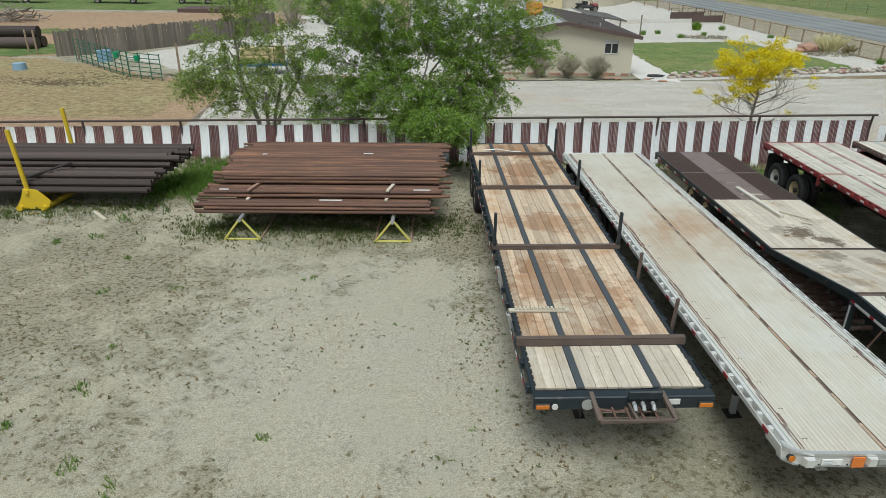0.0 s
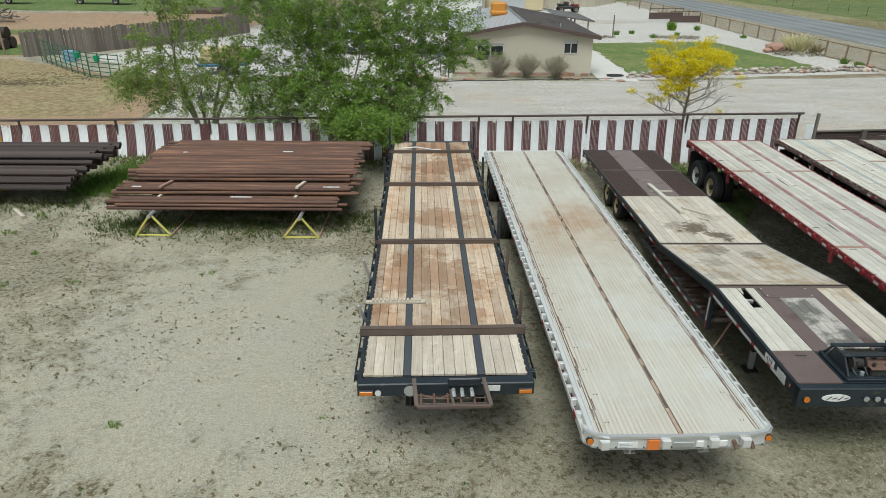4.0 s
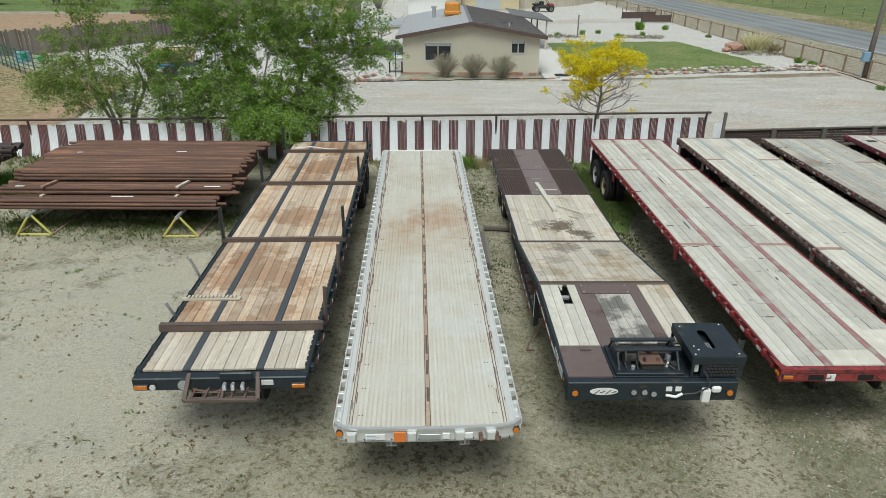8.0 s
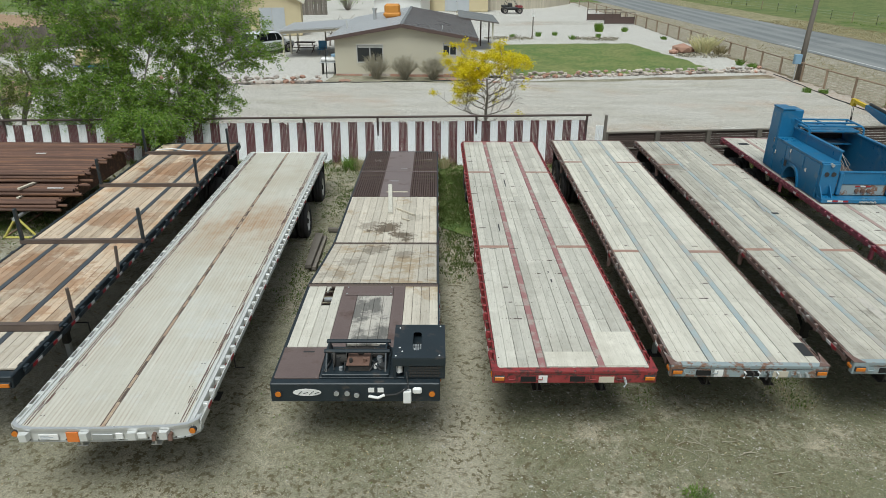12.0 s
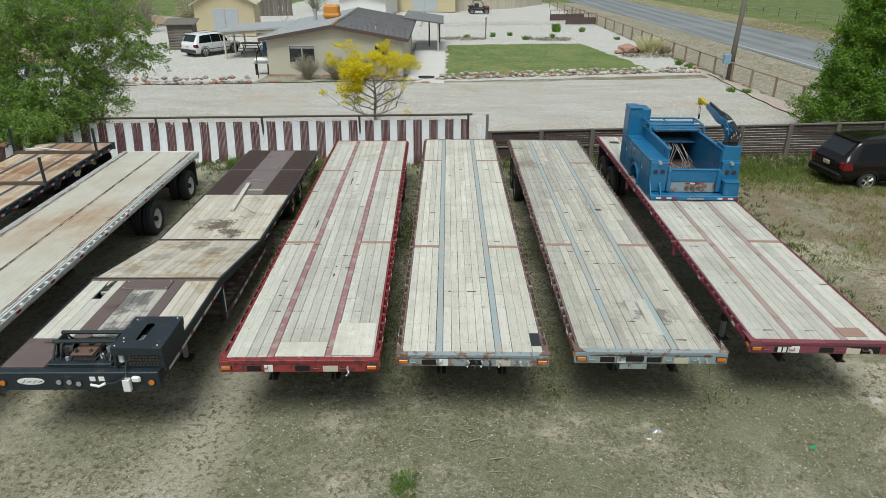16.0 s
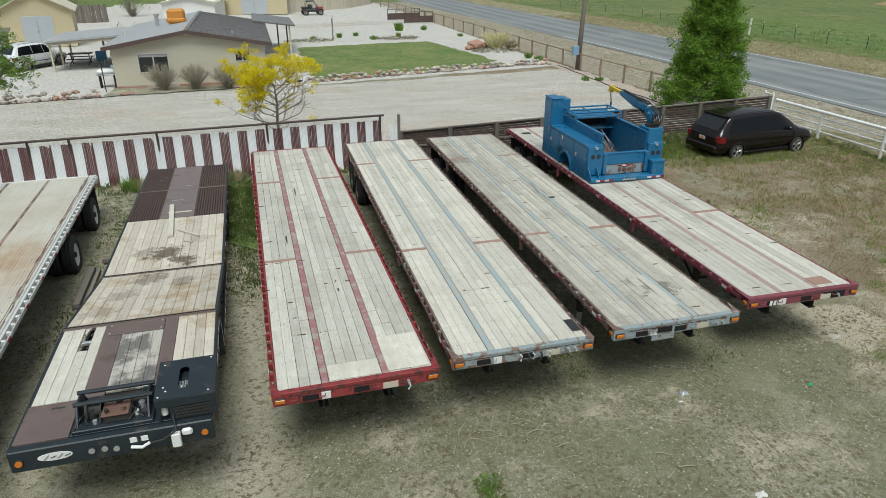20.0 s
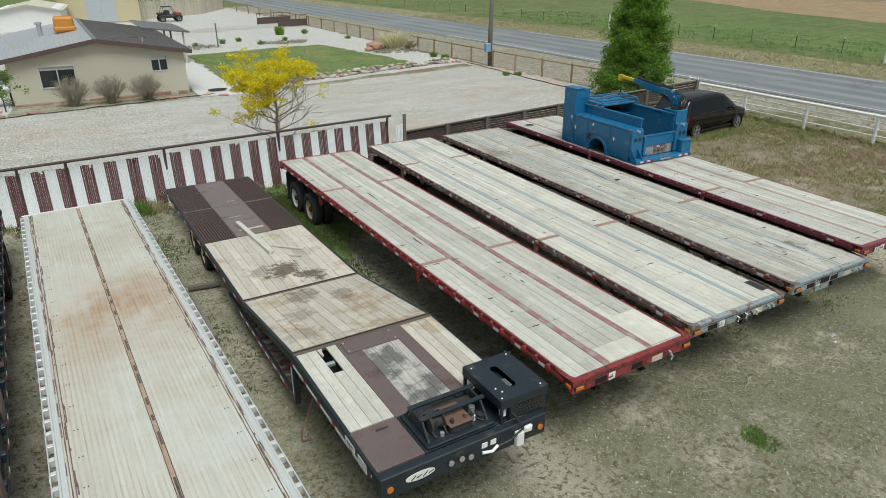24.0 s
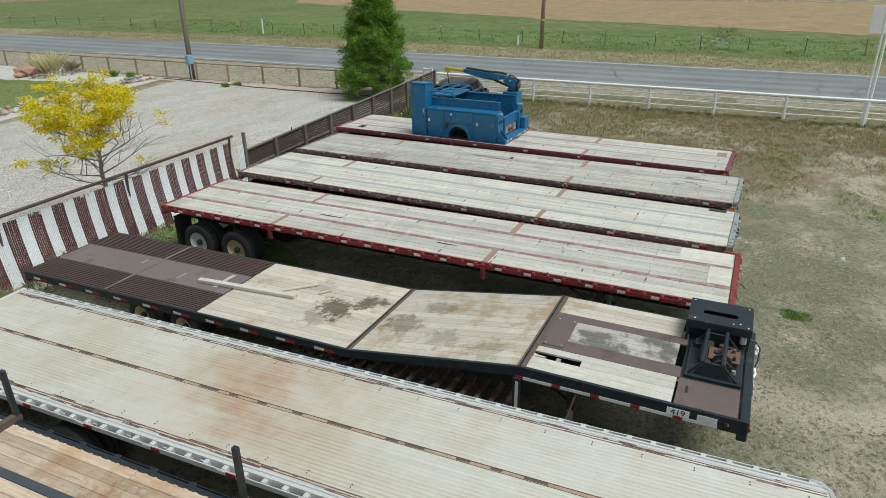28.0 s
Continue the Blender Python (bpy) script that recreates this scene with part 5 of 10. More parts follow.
    # headboard beam
    bz0, bz1 = H - 0.215, H + 0.008
    beam = part("front_beam", Geo().box(-W / 2 - 0.05, -0.10, bz0, W / 2 + 0.05, 0.005, bz1, 0.012), M[front_kind], t)
    for s in (-1, 1):
        lamp_box(t, (s * (W / 2 - 0.06), -0.105, H - 0.11), 0.15, 0.065, "amber")
        part("corner_lamp", Geo().box(s * (W / 2 + 0.045) - 0.02, -0.06, H - 0.145, s * (W / 2 + 0.045) + 0.02, 0.06, H - 0.075, 0.015), M["amber"], t)
        part("corner_gusset", Geo().prism([(s * (W / 2 + 0.062), 0.32), (s * (W / 2 + 0.062), -0.10), (s * (W / 2 - 0.12), -0.10), (s * (W / 2 - 0.02), 0.06)], H + 0.006, H + 0.016, 2), M[rail], t)
        part("beam_lip", Geo().box(min(0.02 * s, s * (W / 2 - 0.13)), -0.106, H - 0.03, max(0.02 * s, s * (W / 2 - 0.13)), 0.0, H + 0.014, 0.004), M[rail if front_kind != "blue_grey" else "blue_grey"], t)
    part("rear_beam", Geo().box(-W / 2 - 0.02, L - 0.10, H - 0.25, W / 2 + 0.02, L + 0.02, H - 0.004, 0.02), M[rail], t)
    for s in (-1, 1):
        for k in range(2):
            lamp_round(t, (s * (W / 2 - 0.25 - 0.22 * k), L + 0.03, H - 0.13), 0.055, "red_lens", "tail_lamp")
    if dressed:
        part("plate", Geo().box(-W * 0.20 - 0.07, -0.108, H - 0.20, -W * 0.20 + 0.07, -0.100, H - 0.07, 0.002), M["white_paint"], beam, "small white sticker")
        # flat black panels stand in for the shaded holes of the beam
        for x in (-0.72, 0.05):
            part("socket_recess", Geo().box(x - 0.12, -0.106, H - 0.185, x + 0.12, -0.098, H - 0.085, 0.003), M["recess_black"], beam)
        part("pale_plate", Geo().box(0.38, -0.110, H - 0.20, 0.62, -0.102, H - 0.09, 0.003), M["bare_wood"], beam)
        for x in (0.78, 0.90)[:1 + (front_kind == "blue_grey")]:
            part("air_coupling", Geo().tube([(x, -0.10, H - 0.12), (x, -0.135, H - 0.12), (x + 0.015, -0.145, H - 0.165)], 0.022, 8), M["galv"], t)
        part("beam_seam", Geo().box(-W / 2 + 0.2, -0.1035, H - 0.062, W / 2 - 0.2, -0.1005, H - 0.050, 0.001), M["chassis"], beam)
        for x in (-0.98, -0.55, 0.28, 0.70):
            part("hook_loop", Geo().tube([(x - 0.05, -0.10, H - 0.09), (x - 0.045, -0.125, H - 0.13), (x + 0.045, -0.125, H - 0.13), (x + 0.05, -0.10, H - 0.09)], 0.009, 6), M[front_kind], beam)
    chassis(t, H, L, W)
    landing_gear(t, H, 2.4, W)
    for v, rims in axles:
        axle_set(t, H, v if v > 0 else L + v, W, rims)
    for s in (-1, 1):
        part("mud_flap", Geo().box(s * (W / 2 - 0.62), L - 0.30, 0.22, s * (W / 2 - 0.06), L - 0.29, H - 0.3, 0.002), M["tyre"], t)
        for b in bars:
            part("drop_bracket", Geo().box(s * (W / 2 + 0.035) - 0.035, b - 0.045, H - 0.36, s * (W / 2 + 0.035) + 0.035, b + 0.045, H - 0.02, 0.008), M[rail], t)
    return t, H, L


G4, G3 = ("rim_grey", "rim_grey"), ("rim_white", "rim_grey")
RED = flatbed("red-framed flatbed trailer with a weathered grey plank deck", (12.30, 7.95, 1.375), (12.15, 21.70, 1.315), 2.46, M["grey_board"], "red_strip", (4.7, 10.2), "red_paint", "rust_strip", 11,
              ((-1.05, ("rim_white", "rim_grey")), (-2.30, ("rim_tan", "rim_grey"))), (4, 5, 4), (0.305, 0.685), "red_paint")
WHT = flatbed("flatbed trailer with pale planks and blue deck strips", (15.11, 8.15, 1.355), (15.23, 21.85, 1.335), 2.40, M["pale_board"], "blue_strip", (4.3, 11.05), "rub_steel", "rust_strip", 12,
              ((-1.05, G4), (-2.30, G4)), (4, 6, 4), (0.27, 0.68), "blue_grey")
GRY = flatbed("flatbed trailer with dark weathered planks and blue strips", (18.06, 8.22, 1.37), (18.21, 21.95, 1.295), 2.42, M["dark_board"], "blue_strip", (4.35, 10.85), "rub_steel", "rust_strip", 13,
              ((-1.05, G4), (-2.30, G4)), (4, 6, 4), (0.29, 0.67), "blue_grey")
LST = flatbed("maroon-framed flatbed trailer carrying a blue service body", (21.15, 8.62, 1.31), (21.50, 22.55, 1.275), 2.42, M["grey_board"], "faded_strip", (4.3, 9.0), "plum_paint", "rust_strip", 14,
              ((-1.05, G4), (-2.30, G4)), (4, 5, 4), (0.31, 0.66), "plum_paint", taped=True)


def flatbed_details():
    t, H, L = RED
    # pale replacement boards by the front, dark slivers on the planks for shaded gaps
    rng = random.Random(2)
    for u, v, w, l in ((0.83, 0.56, 0.66, 1.02), (-0.01, 0.24, 0.80, 0.42)):
        part("patch_board", Geo().box(u - w / 2, v - l / 2, H + 0.004, u + w / 2, v + l / 2, H + 0.012, 0.003), M["pale_board"], t, "pale plywood patch on the deck")
    for u, v, l in ((-0.20, 9.1, 0.75), (-0.66, 5.8, 0.5), (0.13, 3.0, 0.15), (0.13, 3.4, 0.06)):
        part("worn_hole", Geo().prism([(u - 0.004, v - l / 2), (u + 0.016, v - l * 0.3), (u + 0.022, v + l * 0.42), (u - 0.006, v + l / 2), (u - 0.016, v + l * 0.1)], H + 0.003, H + 0.006, 2), M["dark_plastic"], t, "dark sliver on the planks for the shade in a worn gap")
    part("hose_coupling", Geo().tube([(0.78, -0.13, H - 0.14), (0.80, -0.17, H - 0.18), (0.76, -0.18, H - 0.23)], 0.016, 8), M["galv"], t)
    t, H, L = WHT
    # the corner hole is a dark slab over whole planks, in place of shade
    part("missing_corner", Geo().box(0.99, 0.20, H + 0.002, 1.155, 0.60, H + 0.006, 0.001), M["dark_plastic"], t, "dark slab on the deck for the shaded hole of missing planks")
    for k in range(5):
        x = -0.1 + 0.13 * k + rng.uniform(-0.02, 0.02)
        part("air_fitting", Geo().tube([(x, -0.10, H - 0.10), (x + 0.02, -0.14, H - 0.12), (x - 0.01, -0.15, H - 0.19 - 0.03 * (k % 2))], 0.018, 7), M["chassis" if k % 2 else "galv"], t)
    t, H, L = GRY
    # thin dark slab, the hole's shade as colour
    part("worn_hole", Geo().box(0.42, 6.55, H + 0.003, 0.58, 6.66, H + 0.008, 0.001), M["dark_plastic"], t, "dark slab on the planks for the shade in a hole")
    part("loose_strip", Geo().bar((0.28, 6.7, H + 0.012), (0.42, 7.9, H + 0.012), 0.05, 0.016), M["galv"], t, "bent pale metal strip")
    part("worn_panel", Geo().box(0.20, 0.45, H + 0.003, 0.36, 1.75, H + 0.008, 0.002), M["pale_board"], t, "pale replacement plank in the deck")
    part("dark_plank", Geo().box(-0.02, 0.5, H + 0.003, 0.15, 2.1, H + 0.008, 0.002), M["black_board"], t, "stained dark plank in the deck")
    # black panel on the beam face for the shade of a recess
    part("winch_recess", Geo().box(-0.55, -0.108, H - 0.17, -0.12, -0.099, H - 0.065, 0.004), M["recess_black"], t)
    part("hanging_plate", Geo().box(-0.5, -0.09, H - 0.33, -0.05, -0.06, H - 0.22, 0.004), M["blue_grey"], t)
    t, H, L = LST
    part("rust_patch", Geo().box(0.42, 0.12, H + 0.004, 0.84, 0.42, H + 0.010, 0.003), M["rust_strip"], t, "rusty steel patch plate")
    # a recess shown by its dark colour alone
    part("winch_recess", Geo().box(0.45, -0.108, H - 0.19, 0.95, -0.099, H - 0.06, 0.004), M["recess_black"], t)
    g = Geo()
    for k in range(4):
        g.box(-0.78 + 0.085 * k, -0.109, H - 0.19, -0.72 + 0.085 * k, -0.105, H - 0.09, 0)
    part("number_bars", g, M["white_paint"], t, "white painted number marks")
    # dark slab on top of the deck for a shaded gap
    part("deck_gap", Geo().box(-0.95, 12.9, H + 0.003, -0.62, 13.15, H + 0.008, 0.001), M["dark_plastic"], t, "dark slab on the planks for the shade in a gap")


flatbed_details()


# ---------------------------------------------------------------- aluminium trailer
def aluminium_trailer():
    m, H, L = trailer_pose((5.64, 6.38, 1.41), (5.14, 20.45, 1.25))
    W = 2.50
    t = thing("aluminium_trailer", "pale aluminium flatbed trailer with ribbed floor and stake rails", "trailer", m=m, group="parked flatbed trailers")
    rng = random.Random(5)
    inner = W / 2 - 0.15
    # ribbed floor extrusions, four each side of the centre gap
    n = 4
    w = (inner - 0.035) / n
    g = Geo()
    prof = [(-w / 2 + 0.0004, -0.03), (-w / 2 + 0.0004, 0.0)]
    ribs = 4
    for k in range(ribs):
        a = -w / 2 + k * w / ribs
        b = a + w / ribs
        prof += [(a + 0.006, 0.001), (a + 0.018, 0.0035), (a + 0.024, 0.004), (b - 0.024, 0.004), (b - 0.018, 0.0035), (b - 0.006, 0.001)]
    prof += [(w / 2 - 0.0004, 0.0), (w / 2 - 0.0004, -0.03)]
    me = Geo().prism(prof, 0.10, L - 0.05, 1).mesh("floor_extrusion", M["alu"])
    for s in (-1, 1):
        for k in range(n):
            piece("floor_extrusion", me, t, (s * (0.035 + (k + 0.5) * w), 0, H - 0.006))
    part("centre_channel", Geo().box(-0.034, 0.1, H - 0.035, 0.034, L - 0.05, H - 0.010, 0.003), M["nailer"], t, "rust-stained timber nailer along the centre")
    for s in (-1, 1):
        part("centre_slot", Geo().box(s * 0.031 - 0.005, 0.12, H - 0.012, s * 0.031 + 0.005, L - 0.06, H - 0.004, 0.001), M["grate"], t, "dark slot along the centre")
    for k in range(22):
        v = 0.6 + k * (L - 1.0) / 22 + rng.uniform(-0.2, 0.2)
        l = rng.uniform(0.12, 0.4)
        part("dirt_fill", Geo().box(-0.012, v, H - 0.014, 0.020, v + l, H - 0.003, 0.002), M["bunk_steel"], t, "dark grit caught in the channel")
    # edge: side rails with sockets
    for s in (-1, 1):
        g = Geo()
        x0, x1 = s * inner, s * (W / 2 - 0.05)
        g.box(min(x0, x1), 0.14, H - 0.20, max(x0, x1), L, H - 0.016, 0.004)
        part("inner_lip", Geo().box(min(x0, x0 + s * 0.030), 0.14, H - 0.0155, max(x0, x0 + s * 0.030), L, H + 0.006, 0.004), M["alu_rail"], t)
        part("outer_lip", Geo().box(min(x1 - s * 0.028, x1), 0.14, H - 0.0155, max(x1 - s * 0.028, x1), L, H + 0.006, 0.004), M["alu_rail"], t)
        part("side_rail", g, M["alu_rail"], t)
        part("rub_rail", Geo().box(s * (W / 2 + 0.028) - 0.008, 0.22, H - 0.10, s * (W / 2 + 0.028) + 0.008, L - 0.05, H - 0.02, 0.004), M["alu_rail"], t)
        cnt = 46
        me = Geo().box(-0.036, -0.035, -0.11, 0.036, 0.035, 0, 0.005).mesh("stake_pocket", M["alu_rail"])
        for k in range(cnt):
            piece("stake_pocket", me, t, (s * (W / 2 - 0.012), 0.30 + k * (L - 0.5) / (cnt - 1), H - 0.006))
        g = Geo()
        for off in (0.035, 0.075):
            g.box(s * (inner - off) - 0.006, 0.16, H - 0.004, s * (inner - off) + 0.006, L - 0.1, H + 0.0025, 0)
        for k in range(90):
            v = L * (1 - rng.random() ** 1.3) * 0.96 + 0.2
            u = s * (inner - rng.uniform(0.0, 0.10))
            g.box(u - 0.008, v, H + 0.000, u + 0.008, min(v + rng.uniform(0.05, 0.45), L - 0.1), H + 0.004, 0)
        part("scuff", g, M["rub_steel"], t, "rusty grooves and scuffs along the edge", kind="stuff")
        g = Geo()
        for k in range(22):
            v = 0.35 + 0.62 * k
            for d in (0, 0.045):
                g.tube([(s * (inner - 0.16 - d), v, H), (s * (inner - 0.16 - d), v, H + 0.006)], 0.009, 6)
        part("bolts", g, M["chassis"], t, "pairs of dark floor bolts", kind="stuff")
    side_tape(t, W, L, H - 0.145, 0.4, 0.62, 0.34, -0.046)
    side_tape(t, W, L, H - 0.06, 0.55, 1.24, 0.30, 0.040)
    # chamfered nose: a shallow beam with a polished lip
    nose = [(-W / 2 - 0.02, 0.30), (-W / 2 - 0.005, 0.20), (-W / 2 + 0.10, 0.10), (-W / 2 + 0.30, 0.055), (0, 0.03), (W / 2 - 0.30, 0.055), (W / 2 - 0.10, 0.10), (W / 2 + 0.005, 0.20), (W / 2 + 0.02, 0.30)]
    part("nose_beam", Geo().prism([(x, y + 0.02) for x, y in nose], H - 0.20, H - 0.012, 2), M["alu_rail"], t, "shallow aluminium front beam")
    part("nose_lip", Geo().prism(nose + [(x * 0.985, y + 0.05) for x, y in reversed(nose)], H - 0.03, H + 0.008, 2), M["chrome_dull"], t, "polished front lip")
    part("nose_foot", Geo().prism([(x * 1.002, y + 0.012) for x, y in nose], H - 0.215, H - 0.19, 2), M["galv"], t)
    for s in (-1, 1):
        part("nose_wing", Geo().prism([(s * (W / 2 + 0.02), 0.22), (s * (W / 2 + 0.02), 0.62), (s * (W / 2 - 0.05), 0.62), (s * (W / 2 - 0.05), 0.20)], H - 0.17, H - 0.10, 2), M["alu_rail"], t)
    for x in (-1.02, -0.22, 0.42, 0.84):
        part("stake_bracket", Geo().prism([(x - 0.07, 0.05), (x - 0.05, -0.02), (x + 0.05, -0.02), (x + 0.07, 0.05)], H - 0.15, H - 0.035, 2), M["alu_rail"], t)
    z = H - 0.11
    part("orange_sticker", Geo().box(-0.46, 0.020, z - 0.085, -0.30, 0.034, z + 0.075, 0.002), M["orange"], t, "square orange reflector sticker")
    part("grey_plate", Geo().box(-0.12, 0.018, z - 0.055, 0.16, 0.034, z + 0.035, 0.004), M["galv"], t)
    part("white_label", Geo().box(-0.84, 0.040, z - 0.06, -0.58, 0.052, z + 0.035, 0.002), M["white_paint"], t, "white label with blurred print")
    g = Geo()
    for k in range(3):
        g.box(-0.82, 0.036, z - 0.045 + 0.026 * k, -0.70 + 0.05 * (k % 2), 0.041, z - 0.034 + 0.026 * k, 0)
    part("print_bars", g, M["grey_door"], t)
    for x, w in ((0.24, 0.05), (0.52, 0.08)):
        part("cover_plate", Geo().box(x - w, 0.022, z - 0.055, x + w, 0.045, z + 0.045, 0.008), M["white_paint"], t)
    for x in (0.70, 0.92):
        glad_hand(t, (x, 0.07, z), "engine_rust")
    for s in (-1, 1):
        lamp_round(t, (s * (W / 2 - 0.06), 0.125, z), 0.042, "amber")
    g = Geo()
    for k in range(19):
        x = -1.1 + 0.122 * k
        g.tube([(x, 0.036 + 0.02 * abs(x), H - 0.175), (x, 0.052 + 0.02 * abs(x), H - 0.175)], 0.010, 6)
    part("rivets", g, M["chassis"], t, "row of dark rivets", kind="stuff")
    # under the floor
    chassis(t, H, L, W, 0.46, 0.4, "alu_rail")
    landing_gear(t, H, 2.6, W)
    axle_set(t, H, L - 1.05, W, ("rim_grey", "rim_white"), 0.50)
    axle_set(t, H, L - 4.05, W, ("rim_grey", "rim_white"), 0.50)
    part("rear_beam", Geo().box(-W / 2, L - 0.05, H - 0.25, W / 2, L + 0.03, H + 0.002, 0.01), M["alu_rail"], t)
    for s in (-1, 1):
        for k in range(3):
            lamp_round(t, (s * (W / 2 - 0.2 - 0.16 * k), L + 0.04, H - 0.13), 0.05, "red_lens", "tail_lamp")
        part("mud_flap", Geo().box(s * (W / 2 - 0.64), L - 0.25, 0.25, s * (W / 2 - 0.08), L - 0.24, H - 0.3, 0.002), M["tyre"], t)
    part("spare_rack", Geo().box(-0.9, 5.2, 0.78, 0.9, 5.9, 0.86, 0.01), M["chassis"], t)


aluminium_trailer()


# ---------------------------------------------------------------- stake trailer with tan deck
def stake_trailer():
    m, H, L = trailer_pose((2.56, 7.52, 1.49), (2.14, 20.85, 1.42))
    W = 2.55
    t = thing("stake_trailer", "black-framed pole trailer with a tan plank deck and stakes", "trailer", m=m, group="parked flatbed trailers")
    rng = random.Random(21)
    bunks = [1.28, 4.97, 8.82, 12.02]
    s0, s1, sw = -0.56, 0.53, 0.115
    edge = 0.065
    zones = [((-W / 2 + edge, s0 - sw / 2), 4), ((s0 + sw / 2, s1 - sw / 2), 6), ((s1 + sw / 2, W / 2 - edge), 4)]
    cuts = [0.10] + bunks + [L]
    for zone, n in zones:
        for a, b in zip(cuts, cuts[1:]):
            lay_boards(t, zone, a + 0.05, b - 0.05, H, M["tan_board" if a > 1 else "bleached_board"], n, rng, breaks=(2.0, 4.5))
    for s in (s0, s1):
        for a, b in zip(cuts, cuts[1:]):
            part("deck_strip", Geo().box(s - sw / 2 + 0.005, a + 0.05, H - 0.04, s + sw / 2 - 0.005, b - 0.05, H + 0.003, 0.004), M["black_strip"], t, "black steel strip between the planks")
    pocket = Geo().box(-0.03, -0.05, -0.13, 0.03, 0.05, 0, 0.006).mesh("stake_pocket", M["black_paint"])
    for s in (-1, 1):
        x = s * (W / 2 - edge / 2)
        part("side_rail", Geo().box(x - edge / 2, 0.02, H - 0.18, x + edge / 2 - 0.004, L, H + 0.012, 0.01), M["black_paint"], t)
        part("rub_rail", Geo().box(s * (W / 2 + 0.06) - 0.007, 0.15, H - 0.12, s * (W / 2 + 0.06) + 0.007, L - 0.1, H - 0.045, 0.003), M["black_paint"], t)
        for k in range(22):
            piece("stake_pocket", pocket, t, (s * (W / 2 + 0.026), 0.25 + k * (L - 0.5) / 21, H - 0.008))
    tooth = Geo().box(-0.012, -0.05, -0.01, 0.012, 0.05, 0.004, 0.002).mesh("edge_tooth", M["chassis"])
    for s in (-1, 1):
        for k in range(int((L - 0.4) / 0.155)):
            piece("edge_tooth", tooth, t, (s * (W / 2 - edge - 0.004), 0.25 + 0.155 * k, H + 0.008))
    side_tape(t, W, L, H - 0.085, 0.35, 0.61, 0.26, 0.069)
    for i, b in enumerate(bunks):
        hgt = 0.13 if i == 0 else 0.085
        g = Geo()
        g.box(-W / 2 - 0.06, b - 0.055, H + 0.0, W / 2 + 0.06, b - 0.045, H + hgt, 0.002)
        g.box(-W / 2 - 0.06, b - 0.055, H + hgt - 0.012, W / 2 + 0.06, b + 0.055, H + hgt, 0.002)
        g.box(-W / 2 - 0.06, b - 0.055, H + 0.004, W / 2 + 0.06, b + 0.06, H + 0.016, 0.002)
        part("bunk", g, M["bunk_steel"], t, "steel cross bunk on the deck")
        if i:
            for s in (-1, 1):
                tip = (0.80, 0.78, 0.82)[i - 1]
                part("stake", Geo().box(s * (W / 2 + 0.02) - 0.03, b - 0.04, H - 0.10, s * (W / 2 + 0.02) + 0.03, b + 0.04, H + tip, 0.008), M["black_paint"], t, "upright black steel stake")
    # short leaning stakes in the side pockets
    for s, v, top, lean in ((1, 1.75, 0.55, -0.02), (1, 3.6, 0.50, 0.03), (-1, 3.35, 0.42, -0.12), (-1, 1.9, 0.25, -0.10)):
        part("short_stake", Geo().bar((s * (W / 2 + 0.03), v, H - 0.12), (s * (W / 2 + 0.03 + abs(lean)), v + lean, H + top), 0.05, 0.05), M["bunk_steel"] if s > 0 else M["galv"], t)
    # notched timber chock with strap
    g = Geo().box(-W / 2 - 0.05, 2.28, H + 0.006, -0.28, 2.37, H + 0.05, 0.006)
    for k in range(13):
        g.box(-W / 2 + 0.06 + 0.068 * k, 2.285, H + 0.048, -W / 2 + 0.10 + 0.068 * k, 2.365, H + 0.085, 0.004)
    part("notched_chock", g, M["bare_wood"], t, "notched pale timber cleat")
    part("strap", Geo().tube([(-0.95, 12.0, H + 0.15), (-0.5, 12.06, H + 0.17), (0.0, 12.22, H + 0.05), (0.3, 12.30, H + 0.02)], 0.022, 6), M["white_paint"], t, "white tie-down strap")
    # nose: beam, lamps, catwalk frame
    part("front_beam", Geo().box(-W / 2, -0.10, H - 0.20, W / 2, 0.08, H + 0.014, 0.015), M["black_paint"], t)
    for s in (-1, 1):
        lamp_box(t, (s * (W / 2 - 0.13), -0.11, H - 0.12), 0.19, 0.065, "amber")
    lamp_round(t, (-W / 2 + 0.30, -0.11, H - 0.12), 0.045, "tape_white", "round_lamp")
    lamp_round(t, (-0.52, -0.11, H - 0.09), 0.085, "galv", "round_cover")
    part("white_plate", Geo().box(0.60, -0.112, H - 0.12, 0.78, -0.10, H - 0.03, 0.003), M["tape_white"], t)
    g = Geo()
    y0, zc = -0.44, H - 0.10
    g.bar((-0.42, y0, zc - 0.03), (0.62, y0, zc - 0.03), 0.045, 0.05)
    g.bar((-0.42, y0, zc - 0.03), (-0.46, 0.0, H + 0.02), 0.06, 0.06)
    g.bar((0.62, y0, zc - 0.03), (0.54, 0.0, H + 0.02), 0.06, 0.06)
    g.bar((0.10, y0, zc - 0.03), (0.06, -0.08, zc), 0.04, 0.04)
    part("catwalk", g, M["bunk_steel"], t, "black steel step frame on the nose")
    for k in range(5):
        part("tread", Geo().bar((-0.36 + 0.19 * k, y0 + 0.02, zc - 0.06), (-0.36 + 0.19 * k, -0.10, zc - 0.06), 0.03, 0.02), M["engine_rust"], t)
    for k in range(2):
        part("tread", Geo().bar((-0.40, y0 + 0.13 + 0.12 * k, zc - 0.075), (0.58, y0 + 0.13 + 0.12 * k, zc - 0.075), 0.022, 0.012), M["bunk_steel"], t)
    part("hose_board", Geo().box(0.02, -0.16, H + 0.0, 0.50, -0.12, H + 0.135, 0.018), M["black_paint"], t)
